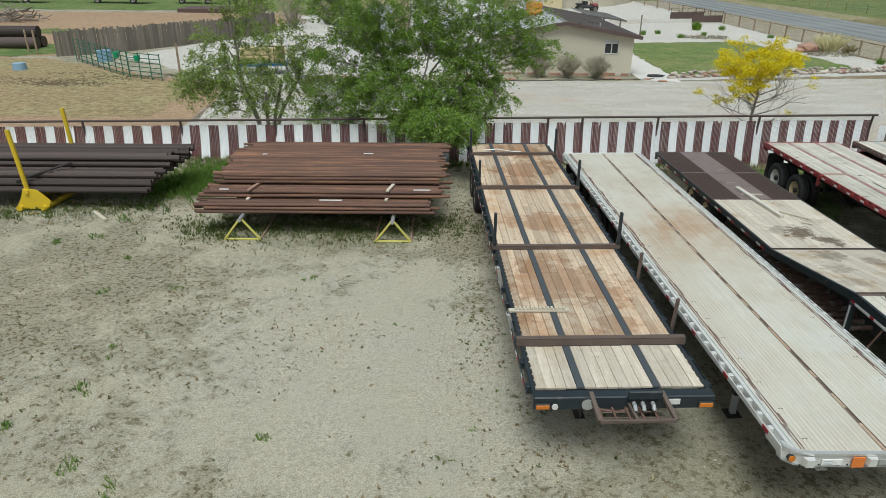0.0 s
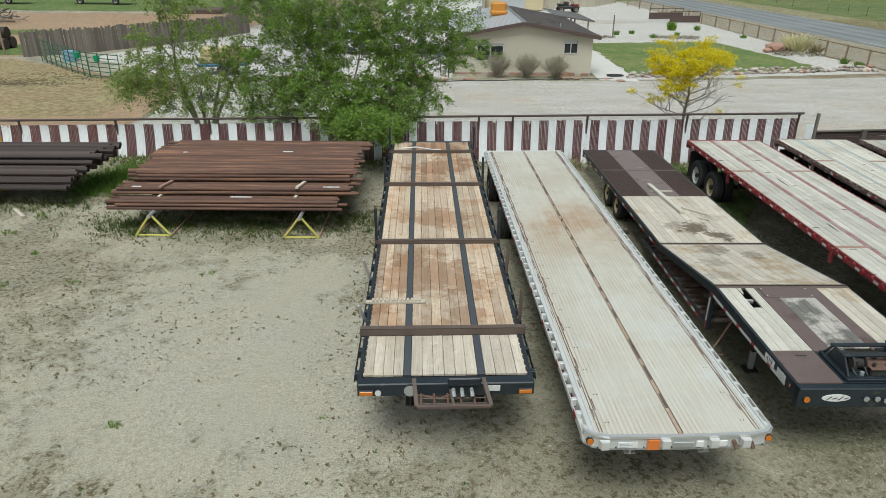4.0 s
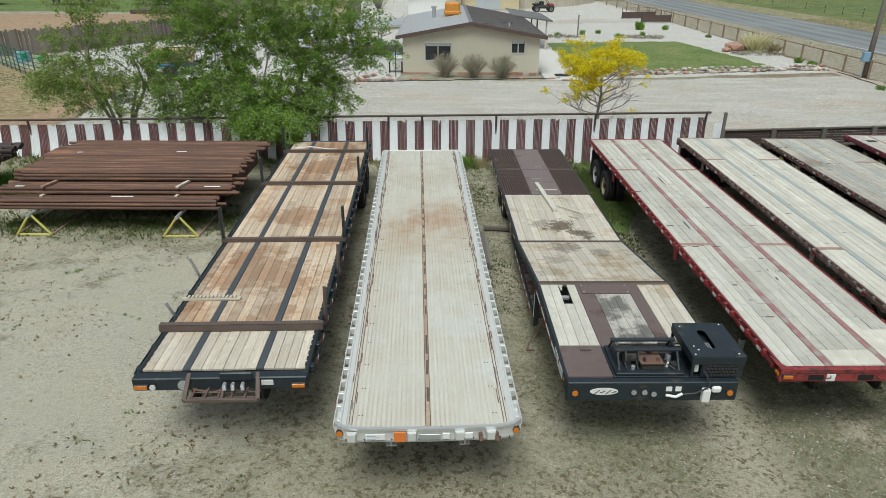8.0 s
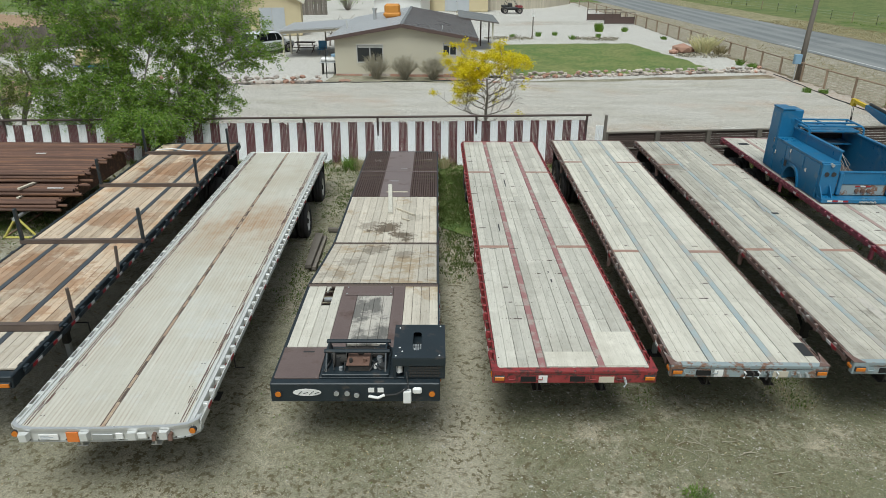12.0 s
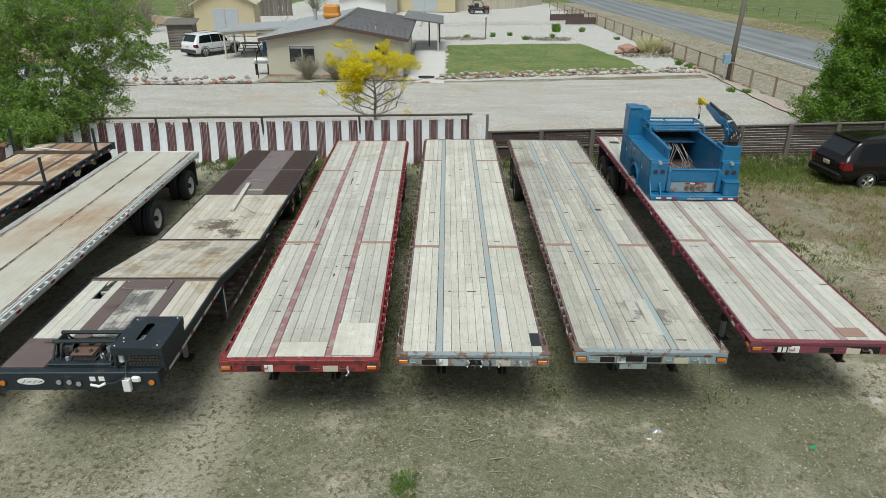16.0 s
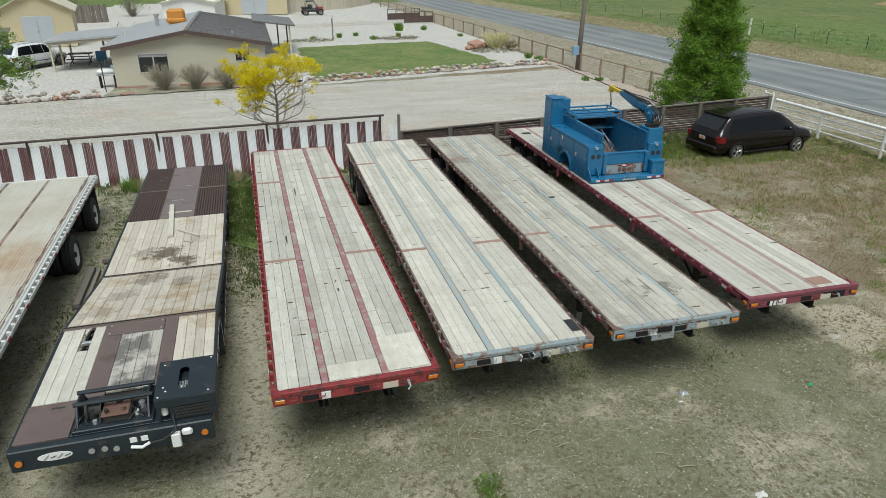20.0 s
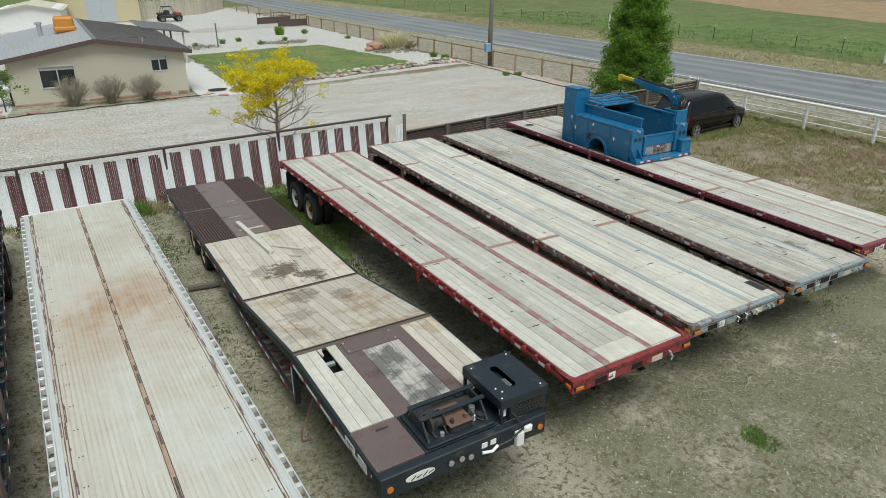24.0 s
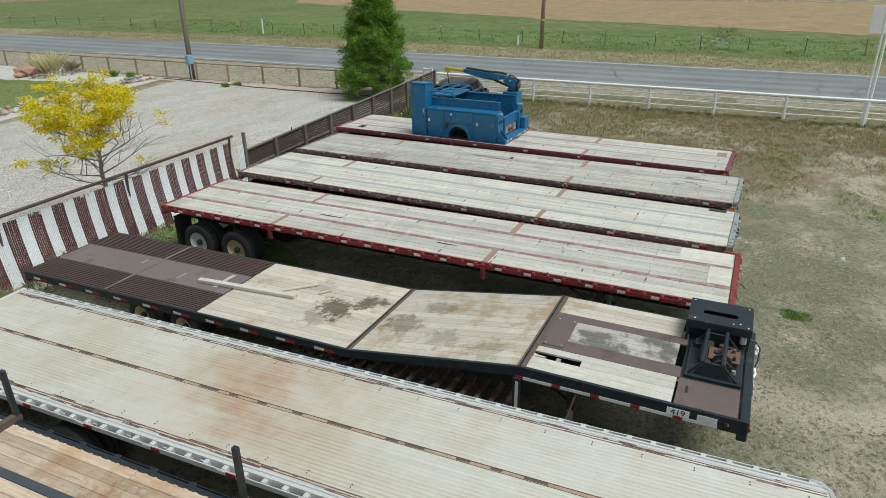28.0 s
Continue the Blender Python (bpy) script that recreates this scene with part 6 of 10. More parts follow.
    part("bottom_hose", Geo().tube([(-0.40, -0.13, H - 0.16), (-0.1, -0.17, H - 0.19), (0.05, -0.14, H - 0.16)], 0.018, 6), M["engine_rust"], t)
    for x in (0.10, 0.22, 0.36):
        glad_hand(t, (x, -0.18, H - 0.03), "galv")
    chassis(t, H, L, W, 0.44)
    landing_gear(t, H, 2.5, W)
    axle_set(t, H, L - 1.1, W)
    axle_set(t, H, L - 2.4, W)
    part("rear_beam", Geo().box(-W / 2, L - 0.02, H - 0.22, W / 2, L + 0.06, H + 0.012, 0.012), M["black_paint"], t)
    for s in (-1, 1):
        part("mud_flap", Geo().box(s * (W / 2 - 0.64), L - 0.2, 0.25, s * (W / 2 - 0.08), L - 0.19, H - 0.3, 0.002), M["tyre"], t)


stake_trailer()


# ---------------------------------------------------------------- drop-deck trailer with power pack
def drop_deck_trailer():
    m, H, L = trailer_pose((8.94, 7.48, 1.42), (8.80, 22.42, 1.42))
    W = 2.54
    t = thing("drop_deck_trailer", "black drop-deck trailer with sloping mid deck and engine pack", "trailer", m=m, group="parked flatbed trailers")
    rng = random.Random(31)
    # deck-top height along the trailer
    vA, vB, vC, low = 3.18, 6.32, 9.85, 0.52
    zt = lambda v: H if v <= vA else H - low * (v - vA) / (vB - vA) if v <= vB else H - low - 0.17 * (v - vB) / (L - vB)

    def deck_piece(u, v0, v1, w, mat, name="plank", lift=0.0, thick=0.035, label=""):
        """A plank that follows the deck's slope."""
        a, b = Vector((u, v0, zt(v0 + 1e-4) + lift)), Vector((u, v1, zt(v1 - 1e-4) + lift))
        d = b - a
        ob = piece(name, board_mesh(w - 0.005, round(d.length, 2) - 0.006, thick, mat, 0.0035, name=name), t, (a + b) / 2)
        ob.rotation_euler[0] = math.atan2(d.z, d.y)
        if label:
            ob["label"] = label
        return ob

    n = 13
    bw = (W - 0.10) / n
    for k in range(n):
        u = -W / 2 + 0.05 + (k + 0.5) * bw
        deck_piece(u, vA + 0.05, vB - 0.05, bw, M["oily_board"])
        deck_piece(u, vB + 0.05, vC - 0.02, bw, M["oily_board"])
    # front deck: plank panels between brown plates
    for k in range(4):
        u = -1.22 + (k + 0.5) * 0.165
        if k == 2:
            deck_piece(u, 0.98, 2.36, 0.165, M["pale_board"])
            part("cross_member", Geo().box(u - 0.075, 2.68, H - 0.10, u + 0.075, 2.75, H - 0.045, 0.004), M["galv"], t, "grey cross member seen through the hole")
            # added dark plate below the hole, in place of the shade under the deck
            part("dark_liner", Geo().box(u - 0.20, 2.00, H - 0.40, u + 0.20, vA - 0.10, H - 0.38, 0.004), M["chassis"], t)
            part("broken_plank", Geo().prism([(u + a, vA - 0.05 + b) for a, b in ((-0.075, 0.0), (-0.06, -0.20), (-0.03, -0.24), (-0.01, -0.10), (0.03, 0.0))], H - 0.035, H - 0.003, 2), M["pale_board"], t, "splintered remnant of a plank")
        else:
            deck_piece(u, 0.98, vA - 0.05, 0.165, M["pale_board"])
    for k in range(4):
        deck_piece(-0.26 + (k + 0.5) * 0.165, 1.05, 2.72, 0.165, M["black_board"], lift=0.004)
    for k in range(4):
        deck_piece(0.62 + (k + 0.5) * 0.155, 1.05, vA - 0.05, 0.155, M["oily_board"])
    for u0, u1, v0, v1, nm in ((-0.56, -0.26, 0.95, vA - 0.05, "brown_plate"), (0.40, 0.62, 0.95, vA - 0.05, "brown_plate"), (-0.26, 0.40, 2.72, vA - 0.05, "brown_plate"), (-W / 2 + 0.03, -0.56, 0.12, 0.95, "front_plate"), (-0.56, W / 2 - 0.03, 0.12, 0.95, "floor_plate")):
        part(nm, Geo().box(u0 + 0.003, v0, H - 0.03, u1 - 0.003, v1, H + (0.004 if nm != "front_plate" else 0.010), 0.004), M["brown_steel"] if nm != "floor_plate" else M["black_paint"], t, "flat brown steel deck plate" if nm != "floor_plate" else "")
    part("hand_slot", Geo().box(-0.92, 0.80, H + 0.008, -0.74, 0.84, H + 0.013, 0.002), M["dark_plastic"], t)
    # seams
    for v in (vA, vB):
        part("deck_seam", Geo().box(-W / 2 + 0.02, v - 0.085, zt(v) - 0.05, W / 2 - 0.02, v + 0.05, zt(v) + 0.012, 0.01), M["bunk_steel"], t, "steel hinge bar across the deck")
        part("hinge_gap", Geo().box(-W / 2 + 0.02, v - 0.012, zt(v) + 0.009, W / 2 - 0.02, v + 0.014, zt(v) + 0.016, 0.002), M["recess_black"], t)
    part("hinge_plate", Geo().box(-0.50, vA - 0.46, H + 0.006, 0.40, vA - 0.12, H + 0.022, 0.006), M["brown_steel"], t, "raised brown steel plate by the hinge")
    for x in (-0.46, 0.36):
        for y in (vA - 0.42, vA - 0.16):
            part("bolt", Geo().tube([(x, y, H + 0.022), (x, y, H + 0.03)], 0.016, 8), M["galv"], t)
    # rear: brown plates and gratings
    third = (W - 0.08) / 3
    half = (L - vC) / 2
    for j in range(2):
        v0, v1 = vC + j * half, vC + (j + 1) * half
        deck_piece(0.0, v0 + 0.01, v1 - 0.02, third * 1.06, M["worn_plate"], "rear_plate", 0.006, 0.03, "flat brown steel deck plate")
        for s in (-1, 1):
            g = Geo()
            w = third * 0.97
            d = math.hypot(v1 - v0, zt(v1) - zt(v0)) - 0.03
            g.box(-w / 2, -d / 2, -0.05, -w / 2 + 0.02, d / 2, 0, 0)
            g.box(w / 2 - 0.02, -d / 2, -0.05, w / 2, d / 2, 0, 0)
            rows = int(d / 0.14)
            for k in range(rows + 1):
                g.box(-w / 2, -d / 2 + k * d / rows - 0.012, -0.035, w / 2, -d / 2 + k * d / rows + 0.012, -0.008, 0)
            for k in range(12):
                g.box(-w / 2 + (k + 0.5) * w / 12 - 0.020, -d / 2, -0.035, -w / 2 + (k + 0.5) * w / 12 + 0.020, d / 2, 0.0, 0)
            ob = part("grating", g, M["grate"], t, "dark brown open steel grating")
            ob.location = (s * third * 1.015, (v0 + v1) / 2, (zt(v0 + 1e-3) + zt(v1)) / 2)
            ob.rotation_euler[0] = math.atan2(zt(v1) - zt(v0), v1 - v0)
    for j, (u, v, w, l) in enumerate(((0.05, vC + 0.42, 0.62, 0.10), (-0.1, vC + 1.5, 0.30, 0.04), (0.15, vC + 2.9, 0.22, 0.03))):
        ob = part("scrape", Geo().box(-w / 2, -l / 2, 0, w / 2, l / 2, 0.003, 0), M["bare_wood" if j == 0 else "galv"], t, "pale scraped patch on the steel")
        ob.location, ob.rotation_euler[0] = (u, v, zt(v) + 0.008), math.atan2(-0.17, L - vB)
    ob = part("cross_seam", Geo().box(-W / 2 + 0.05, -0.032, 0, W / 2 - 0.05, 0.032, 0.012, 0.003), M["worn_plate"], t)
    ob.location = (0, vC + half, zt(vC + half) + 0.006)
    # frame: stepped side beams
    for s in (-1, 1):
        x0, x1 = s * (W / 2 - 0.05), s * (W / 2)
        lo, hi = min(x0, x1), max(x0, x1)
        prof = [(0.0, H - 0.22), (vA + 0.03, H - 0.22), (vA + 0.03, H - 0.17), (vB, zt(vB) - 0.15), (L, zt(L) - 0.18), (L, zt(L) - 0.004), (vB, zt(vB) - 0.004), (vA, H - 0.004), (0.0, H - 0.004)]
        part("side_beam", Geo().prism(prof, lo, hi, 0), M["black_paint"], t)
        x = s * 0.55
        beam = [(0.2, H - 0.50), (vA - 0.10, H - 0.50), (vA - 0.02, 0.42), (vB + 0.5, 0.34), (L - 0.2, 0.40), (L - 0.2, zt(L) - 0.10), (vB, zt(vB) - 0.10), (vA, H - 0.10), (0.2, H - 0.10)]
        part("main_beam", Geo().prism(beam, x - 0.03, x + 0.03, 0), M["black_paint"], t)
        part("lower_rail", Geo().prism([(vA + 0.05, 0.60), (vB + 1.2, 0.56), (vB + 1.2, 0.44), (vA + 0.05, 0.48)], lo, hi, 0), M["black_paint"], t)
        part("step_post", Geo().box(lo - 0.02, vA - 0.02, 0.46, hi + 0.02, vA + 0.10, H - 0.2, 0.01), M["black_paint"], t)
    # the lower deck's ribs under the ramp
    for k in range(17):
        v = vA + 0.25 + k * 0.25
        part("rib", Geo().box(-W / 2 + 0.06, v - 0.035, 0.50, W / 2 - 0.06, v + 0.035, 0.575, 0.006), M["rub_steel"], t)
    for s in (-1, 1):
        v = vA + 0.4
        while v < L - 0.3:
            z = zt(v) - 0.12 if v > vB else 0.525
            piece("red_tape", tape_mesh("red_tape", 0.4), t, (s * (W / 2 + 0.004), v, z))
            piece("white_tape", tape_mesh("white_tape", 0.4), t, (s * (W / 2 + 0.004), v + 0.22, z))
            v += 0.85 if v > vB else 0.43
    # pale tape along the front rail, up the step post and along the lower rail
    for s in (-1, 1):
        for k in range(5):
            piece("white_tape", tape_mesh("white_tape", 0.9), t, (s * (W / 2 + 0.005), 0.35 + 0.58 * k, H - 0.185))
            piece("red_tape", tape_mesh("red_tape", 0.22), t, (s * (W / 2 + 0.005), 0.81 + 0.58 * k, H - 0.185))
        part("post_tape", Geo().box(s * (W / 2 + 0.021) - 0.002, vA + 0.005, 0.66, s * (W / 2 + 0.021) + 0.002, vA + 0.055, H - 0.26, 0), M["tape_white"], t)
        part("post_tape", Geo().box(s * (W / 2 + 0.021) - 0.002, vA + 0.005, 0.48, s * (W / 2 + 0.021) + 0.002, vA + 0.055, 0.655, 0), M["tape_red"], t)
    # front face
    part("front_beam", Geo().box(-W / 2, -0.03, H - 0.33, W / 2, 0.10, H + 0.004, 0.015), M["black_paint"], t)
    for s in (-1, 1):
        lamp_round(t, (s * (W / 2 - 0.12), -0.04, H - 0.17), 0.045, "amber")
        lamp_box(t, (s * (W / 2 + 0.0), 0.25, H - 0.12), 0.02, 0.05, "amber")
    g = Geo()
    ell = [(0.21 * math.cos(2 * math.pi * k / 24), 0.062 * math.sin(2 * math.pi * k / 24)) for k in range(24)]
    g.prism([(-0.72 + x, H - 0.15 + z) for x, z in ell], -0.042, -0.034, 1)
    badge = part("oval_badge", g, M["white_paint"], t, "white oval badge with a dark squiggle")
    g = Geo()
    for k in range(4):
        g.bar((-0.86 + 0.085 * k, -0.045, H - 0.185 + 0.02 * (k % 2)), (-0.79 + 0.085 * k, -0.045, H - 0.12 - 0.02 * (k % 2)), 0.012, 0.006, 0)
    part("squiggle", g, M["dark_plastic"], badge)
    for x in (0.24, 0.38):
        part("white_plate", Geo().box(x - 0.045, -0.042, H - 0.15, x + 0.045, -0.032, H - 0.07, 0.002), M["white_paint"], t)
    part("hose_end", Geo().tube([(0.20, -0.05, H - 0.21), (0.34, -0.08, H - 0.22), (0.44, -0.06, H - 0.18)], 0.022, 7), M["white_paint"], t)
    for x in (-0.28, -0.12, 0.02):
        lamp_round(t, (x, -0.04, H - 0.16 - 0.03 * (x > -0.1)), 0.04, "galv", "socket")
    part("white_box", Geo().box(0.72, -0.12, H - 0.30, 0.84, -0.035, H - 0.08, 0.012), M["white_paint"], t, "small white plastic box")
    part("white_bag", Geo().box(0.86, -0.10, H - 0.15, 1.0, -0.035, H - 0.04, 0.04), M["white_paint"], t)
    part("cable", Geo().tube([(0.45, -0.06, H - 0.19), (0.62, -0.10, H - 0.14), (0.80, -0.11, H - 0.02), (0.78, -0.02, H + 0.10), (0.74, 0.2, H + 0.16)], 0.014, 6), M["dark_plastic"], t)
    # engine tray with a roll bar
    tray = part("engine_tray", Geo().box(-0.52, 0.12, H + 0.004, 0.50, 0.90, H + 0.06, 0.01), M["black_paint"], t)
    part("engine_head", Geo().box(-0.40, 0.56, H + 0.05, 0.46, 0.72, H + 0.16, 0.03), M["chassis"], tray)
    part("air_pipe", Geo().tube([(-0.36, 0.62, H + 0.13), (-0.1, 0.72, H + 0.15), (0.2, 0.72, H + 0.15), (0.42, 0.60, H + 0.12)], 0.03, 8), M["chassis"], tray)
    part("engine", Geo().box(-0.13, 0.20, H + 0.05, 0.22, 0.62, H + 0.17, 0.02), M["chassis"], tray, "greasy black engine block")
    part("valve_cover", Geo().box(-0.15, 0.18, H + 0.17, 0.20, 0.62, H + 0.19, 0.006), M["engine_rust"], tray, "rusty cover plate over the winch drum")
    part("winch_drum", Geo().lathe([(0.02, -0.36), (0.14, -0.36), (0.14, -0.33), (0.085, -0.32), (0.085, -0.17), (0.14, -0.165), (0.14, -0.15)], 20, Matrix.Translation((0.0, 0.42, H + 0.16))), M["chassis"], tray, "greasy winch drum")
    for s in (-1, 1):
        part("guard_plate", Geo().prism([(0.30, H + 0.06), (0.78, H + 0.06), (0.66, H + 0.27), (0.42, H + 0.27)], s * 0.45 - 0.006 + 0.0, s * 0.45 + 0.006, 0), M["black_paint"], tray)
    for x, y, r, h, mt in ((-0.08, 0.26, 0.026, 0.25, "chassis"), (0.13, 0.27, 0.028, 0.25, "engine_rust"), (0.05, 0.50, 0.05, 0.21, "chassis"), (-0.30, 0.40, 0.075, 0.22, "dark_plastic"), (-0.40, 0.58, 0.04, 0.16, "galv"), (0.34, 0.44, 0.045, 0.17, "galv"), (0.28, 0.30, 0.03, 0.13, "rim_white"), (0.40, 0.30, 0.06, 0.12, "dark_plastic"), (-0.24, 0.24, 0.03, 0.11, "galv")):
        part("engine_fitting", Geo().tube([(x, y, H + 0.05), (x, y, H + h)], r, 12), M[mt], tray)
    part("battery_plate", Geo().box(0.30, 0.66, H + 0.05, 0.48, 0.84, H + 0.14, 0.01), M["black_paint"], tray)
    for k in range(7):
        part("hose", Geo().tube([(-0.44 + 0.13 * k + rng.uniform(-0.05, 0.05), 0.17 + rng.uniform(0, 0.06), H + 0.075), (-0.40 + 0.12 * k + rng.uniform(-0.12, 0.12), 0.30, H + rng.uniform(0.09, 0.15)), (-0.3 + 0.1 * k + rng.uniform(-0.15, 0.15), rng.uniform(0.45, 0.7), H + 0.09)], 0.011, 6), M["dark_plastic"], tray)
    g = Geo()
    for x in (-0.46, 0.44):
        g.bar((x, 0.20, H + 0.05), (x, 0.40, H + 0.29), 0.03, 0.03)
        g.bar((x, 0.86, H + 0.05), (x, 0.68, H + 0.29), 0.03, 0.03)
        g.bar((x, 0.40, H + 0.28), (x, 0.68, H + 0.28), 0.03, 0.03)
    for y, z in ((0.40, 0.295), (0.68, 0.295)):
        g.tube([(-0.50, y, H + z), (0.50, y, H + z)], 0.034, 8)
    part("guard_frame", g, M["black_paint"], tray, "black tubular guard frame")
    # power-pack box
    bx0, bx1, by0, by1, bh = 0.56, W / 2 + 0.08, 0.06, 1.02, 0.39
    sx, sy, sl, sr = bx0 + 0.36, by0 + 0.48, 0.20, 0.065
    slot = [(sx + sr * math.cos(a), sy - sl - sr * math.sin(a)) for a in (math.pi * k / 6 for k in range(7))] + [(sx - sr * math.cos(a), sy + sl + sr * math.sin(a)) for a in (math.pi * k / 6 for k in range(7))]
    rim = [(bx1, by0)] + [(bx1 + (bx0 - bx1) * k / 6, by0) for k in range(1, 6)] + [(bx0, by0), (bx0, by1)] + [(bx0 + (bx1 - bx0) * k / 6, by1) for k in range(1, 6)] + [(bx1, by1)]
    g = Geo()
    for z in (H + bh, H + bh - 0.012):
        g.v += [(x, y, z) for x, y in rim] + [(x, y, z) for x, y in slot]
    for k in range(14):
        q = (k + 1) % 14
        g.f += [(k, q, 14 + q, 14 + k), (28 + q, 28 + k, 42 + k, 42 + q), (14 + k, 14 + q, 42 + q, 42 + k), (q, k, 28 + k, 28 + q)]
    box = part("power_pack", g, M["black_paint"], t, "black sheet-steel power-pack hood with a slotted top")
    for a, b, c, d in ((bx0, by0, bx1, by0 + 0.015), (bx0, by1 - 0.015, bx1, by1), (bx0, by0 + 0.016, bx0 + 0.015, by1 - 0.016), (bx1 - 0.015, by0 + 0.016, bx1, by1 - 0.016)):
        part("hood_skirt", Geo().box(a, b, H + 0.25, c, d, H + bh - 0.012, 0.003), M["black_paint"], box)
    part("lower_body", Geo().box(bx0 + 0.17, by0 + 0.02, H + 0.005, bx1 - 0.005, by1 - 0.02, H + 0.27, 0.01), M["black_paint"], box)
    part("filter", Geo().tube([(bx0 + 0.10, by0 + 0.10, H + 0.09), (bx0 + 0.10, by0 + 0.10, H + 0.26)], 0.05, 12), M["white_paint"], box, "white spin-on filter")
    g = Geo()
    for k in range(9):
        for j in range(4):
            g.box(bx0 + 0.24 + 0.052 * k + 0.02 * (j % 2), by0 + 0.006, H + 0.05 + 0.05 * j, bx0 + 0.278 + 0.052 * k + 0.02 * (j % 2), by0 + 0.017, H + 0.08 + 0.05 * j, 0)
    part("louvre", g, M["chassis"], box, "perforated vent panel", kind="stuff")
    g = Geo()
    for k in range(5):
        for j in range(4):
            g.box(bx0 + 0.29 + 0.036 * j, by0 + 0.34 + 0.036 * k, H + 0.30, bx0 + 0.314 + 0.036 * j, by0 + 0.364 + 0.036 * k, H + 0.31, 0)
    part("vent_mesh", g, M["galv"], box, "pale expanded mesh in the cut-out", kind="stuff")
    part("inner_cap", Geo().tube([(bx0 + 0.30, by0 + 0.39, H + 0.28), (bx0 + 0.30, by0 + 0.39, H + 0.295)], 0.04, 12), M["white_paint"], box)
    for x, y in ((0.05, 0.06), (0.08, 0.85), (0.70, 0.07), (0.72, 0.9), (0.1, 0.28), (0.14, 0.18)):
        part("bolt_head", Geo().tube([(bx0 + x, by0 + y, H + bh), (bx0 + x, by0 + y, H + bh + 0.008)], 0.014, 6), M["white_paint"], box)
    part("corner_strut", Geo().box(bx0 + 0.01, by0 + 0.01, H + 0.005, bx0 + 0.05, by0 + 0.05, H + 0.27, 0.004), M["black_paint"], box)
    part("corner_strut", Geo().box(bx0 + 0.01, by1 - 0.05, H + 0.005, bx0 + 0.05, by1 - 0.01, H + 0.27, 0.004), M["black_paint"], box)
    # unit number on the side
    sign = part("number_panel", Geo().box(-W / 2 - 0.008, 0.72, H - 0.17, -W / 2 - 0.002, 1.02, H - 0.05, 0.001), M["white_paint"], t, "white panel with black digits 419")
    cu = bpy.data.curves.new("digits", "FONT")
    cu.body, cu.size, cu.extrude = "419", 0.13, 0.001
    cu.align_x, cu.align_y = "CENTER", "CENTER"
    cu.materials.append(M["dark_plastic"])
    txt = new("digits", cu)
    txt.parent = sign
    txt.matrix_basis = Matrix.Translation((-W / 2 - 0.010, 0.87, H - 0.11)) @ pose(0, 0, 0, 90, 0, -90)
    part("emblem", Geo().box(-W / 2 - 0.008, 0.36, H - 0.17, -W / 2 - 0.002, 0.62, H - 0.06, 0.001), M["tape_white"], t, "small white emblem")
    # underneath
    landing_gear(t, H, 2.5, W)
    part("hanging_hose", Geo().tube([(-W / 2 + 0.02, 2.3, H - 0.25), (-W / 2 - 0.08, 2.4, 0.75), (-W / 2 - 0.22, 2.3, 0.62), (-W / 2 - 0.28, 2.1, 0.60), (-W / 2 - 0.18, 2.0, 0.66)], 0.018, 7), M["engine_rust"], t)
    for v in (10.25, 11.40):
        axle_set(t, 0.92, v, W, ("rim_tan", "rim_tan"), 0.38)
    part("rear_beam", Geo().box(-W / 2, L - 0.03, zt(L) - 0.25, W / 2, L + 0.05, zt(L), 0.012), M["black_paint"], t)
    for s in (-1, 1):
        for k in range(2):
            lamp_round(t, (s * (W / 2 - 0.25 - 0.2 * k), L + 0.06, zt(L) - 0.12), 0.05, "red_lens", "tail_lamp")
    return m, H, zt


DROP = drop_deck_trailer()


def loose_lumber():
    """Loose timber lying on the drop deck and between the trailers."""
    m, H, zt = DROP
    def lay(name, label, p, q, w, h, mat):
        a, b = m @ Vector(p), m @ Vector(q)
        solid(name, Geo().bar(a, b, w, h, 0.006), M[mat], label, "lumber")
    lay("timber_beam", "pale timber beam lying on the drop deck", (-0.18, 10.75, zt(10.75) + 0.055), (-0.02, 8.35, zt(8.35) + 0.045), 0.12, 0.07, "pale_board")
    lay("wood_stick", "broken wooden stick on the drop deck", (0.12, 8.8, zt(8.8) + 0.03), (0.62, 8.25, zt(8.25) + 0.03), 0.05, 0.04, "bare_wood")
    lay("wood_stick", "short wooden stick on the drop deck", (0.30, 8.0, zt(8.0) + 0.025), (0.52, 7.85, zt(7.85) + 0.025), 0.04, 0.03, "bare_wood")
    for k, (x, y, x2, y2) in enumerate(((6.85, 14.2, 6.75, 16.3), (7.02, 14.1, 6.98, 16.1), (6.93, 14.0, 6.90, 16.0))):
        z = ground_z(x, y) + 0.06 + 0.0
        solid("timber_post", Geo().bar((x, y, z + (0.11 if k == 2 else 0)), (x2, y2, z + (0.11 if k == 2 else 0)), 0.13, 0.11, 0.01), M["weather_wood"], "grey weathered timber lying between the trailers", "lumber")
    solid("wood_block", Geo().bar((7.0, 16.6, 0.10), (7.7, 16.5, 0.10), 0.1, 0.1, 0.01), M["weather_wood"], "grey timber offcut on the ground", "lumber")


loose_lumber()


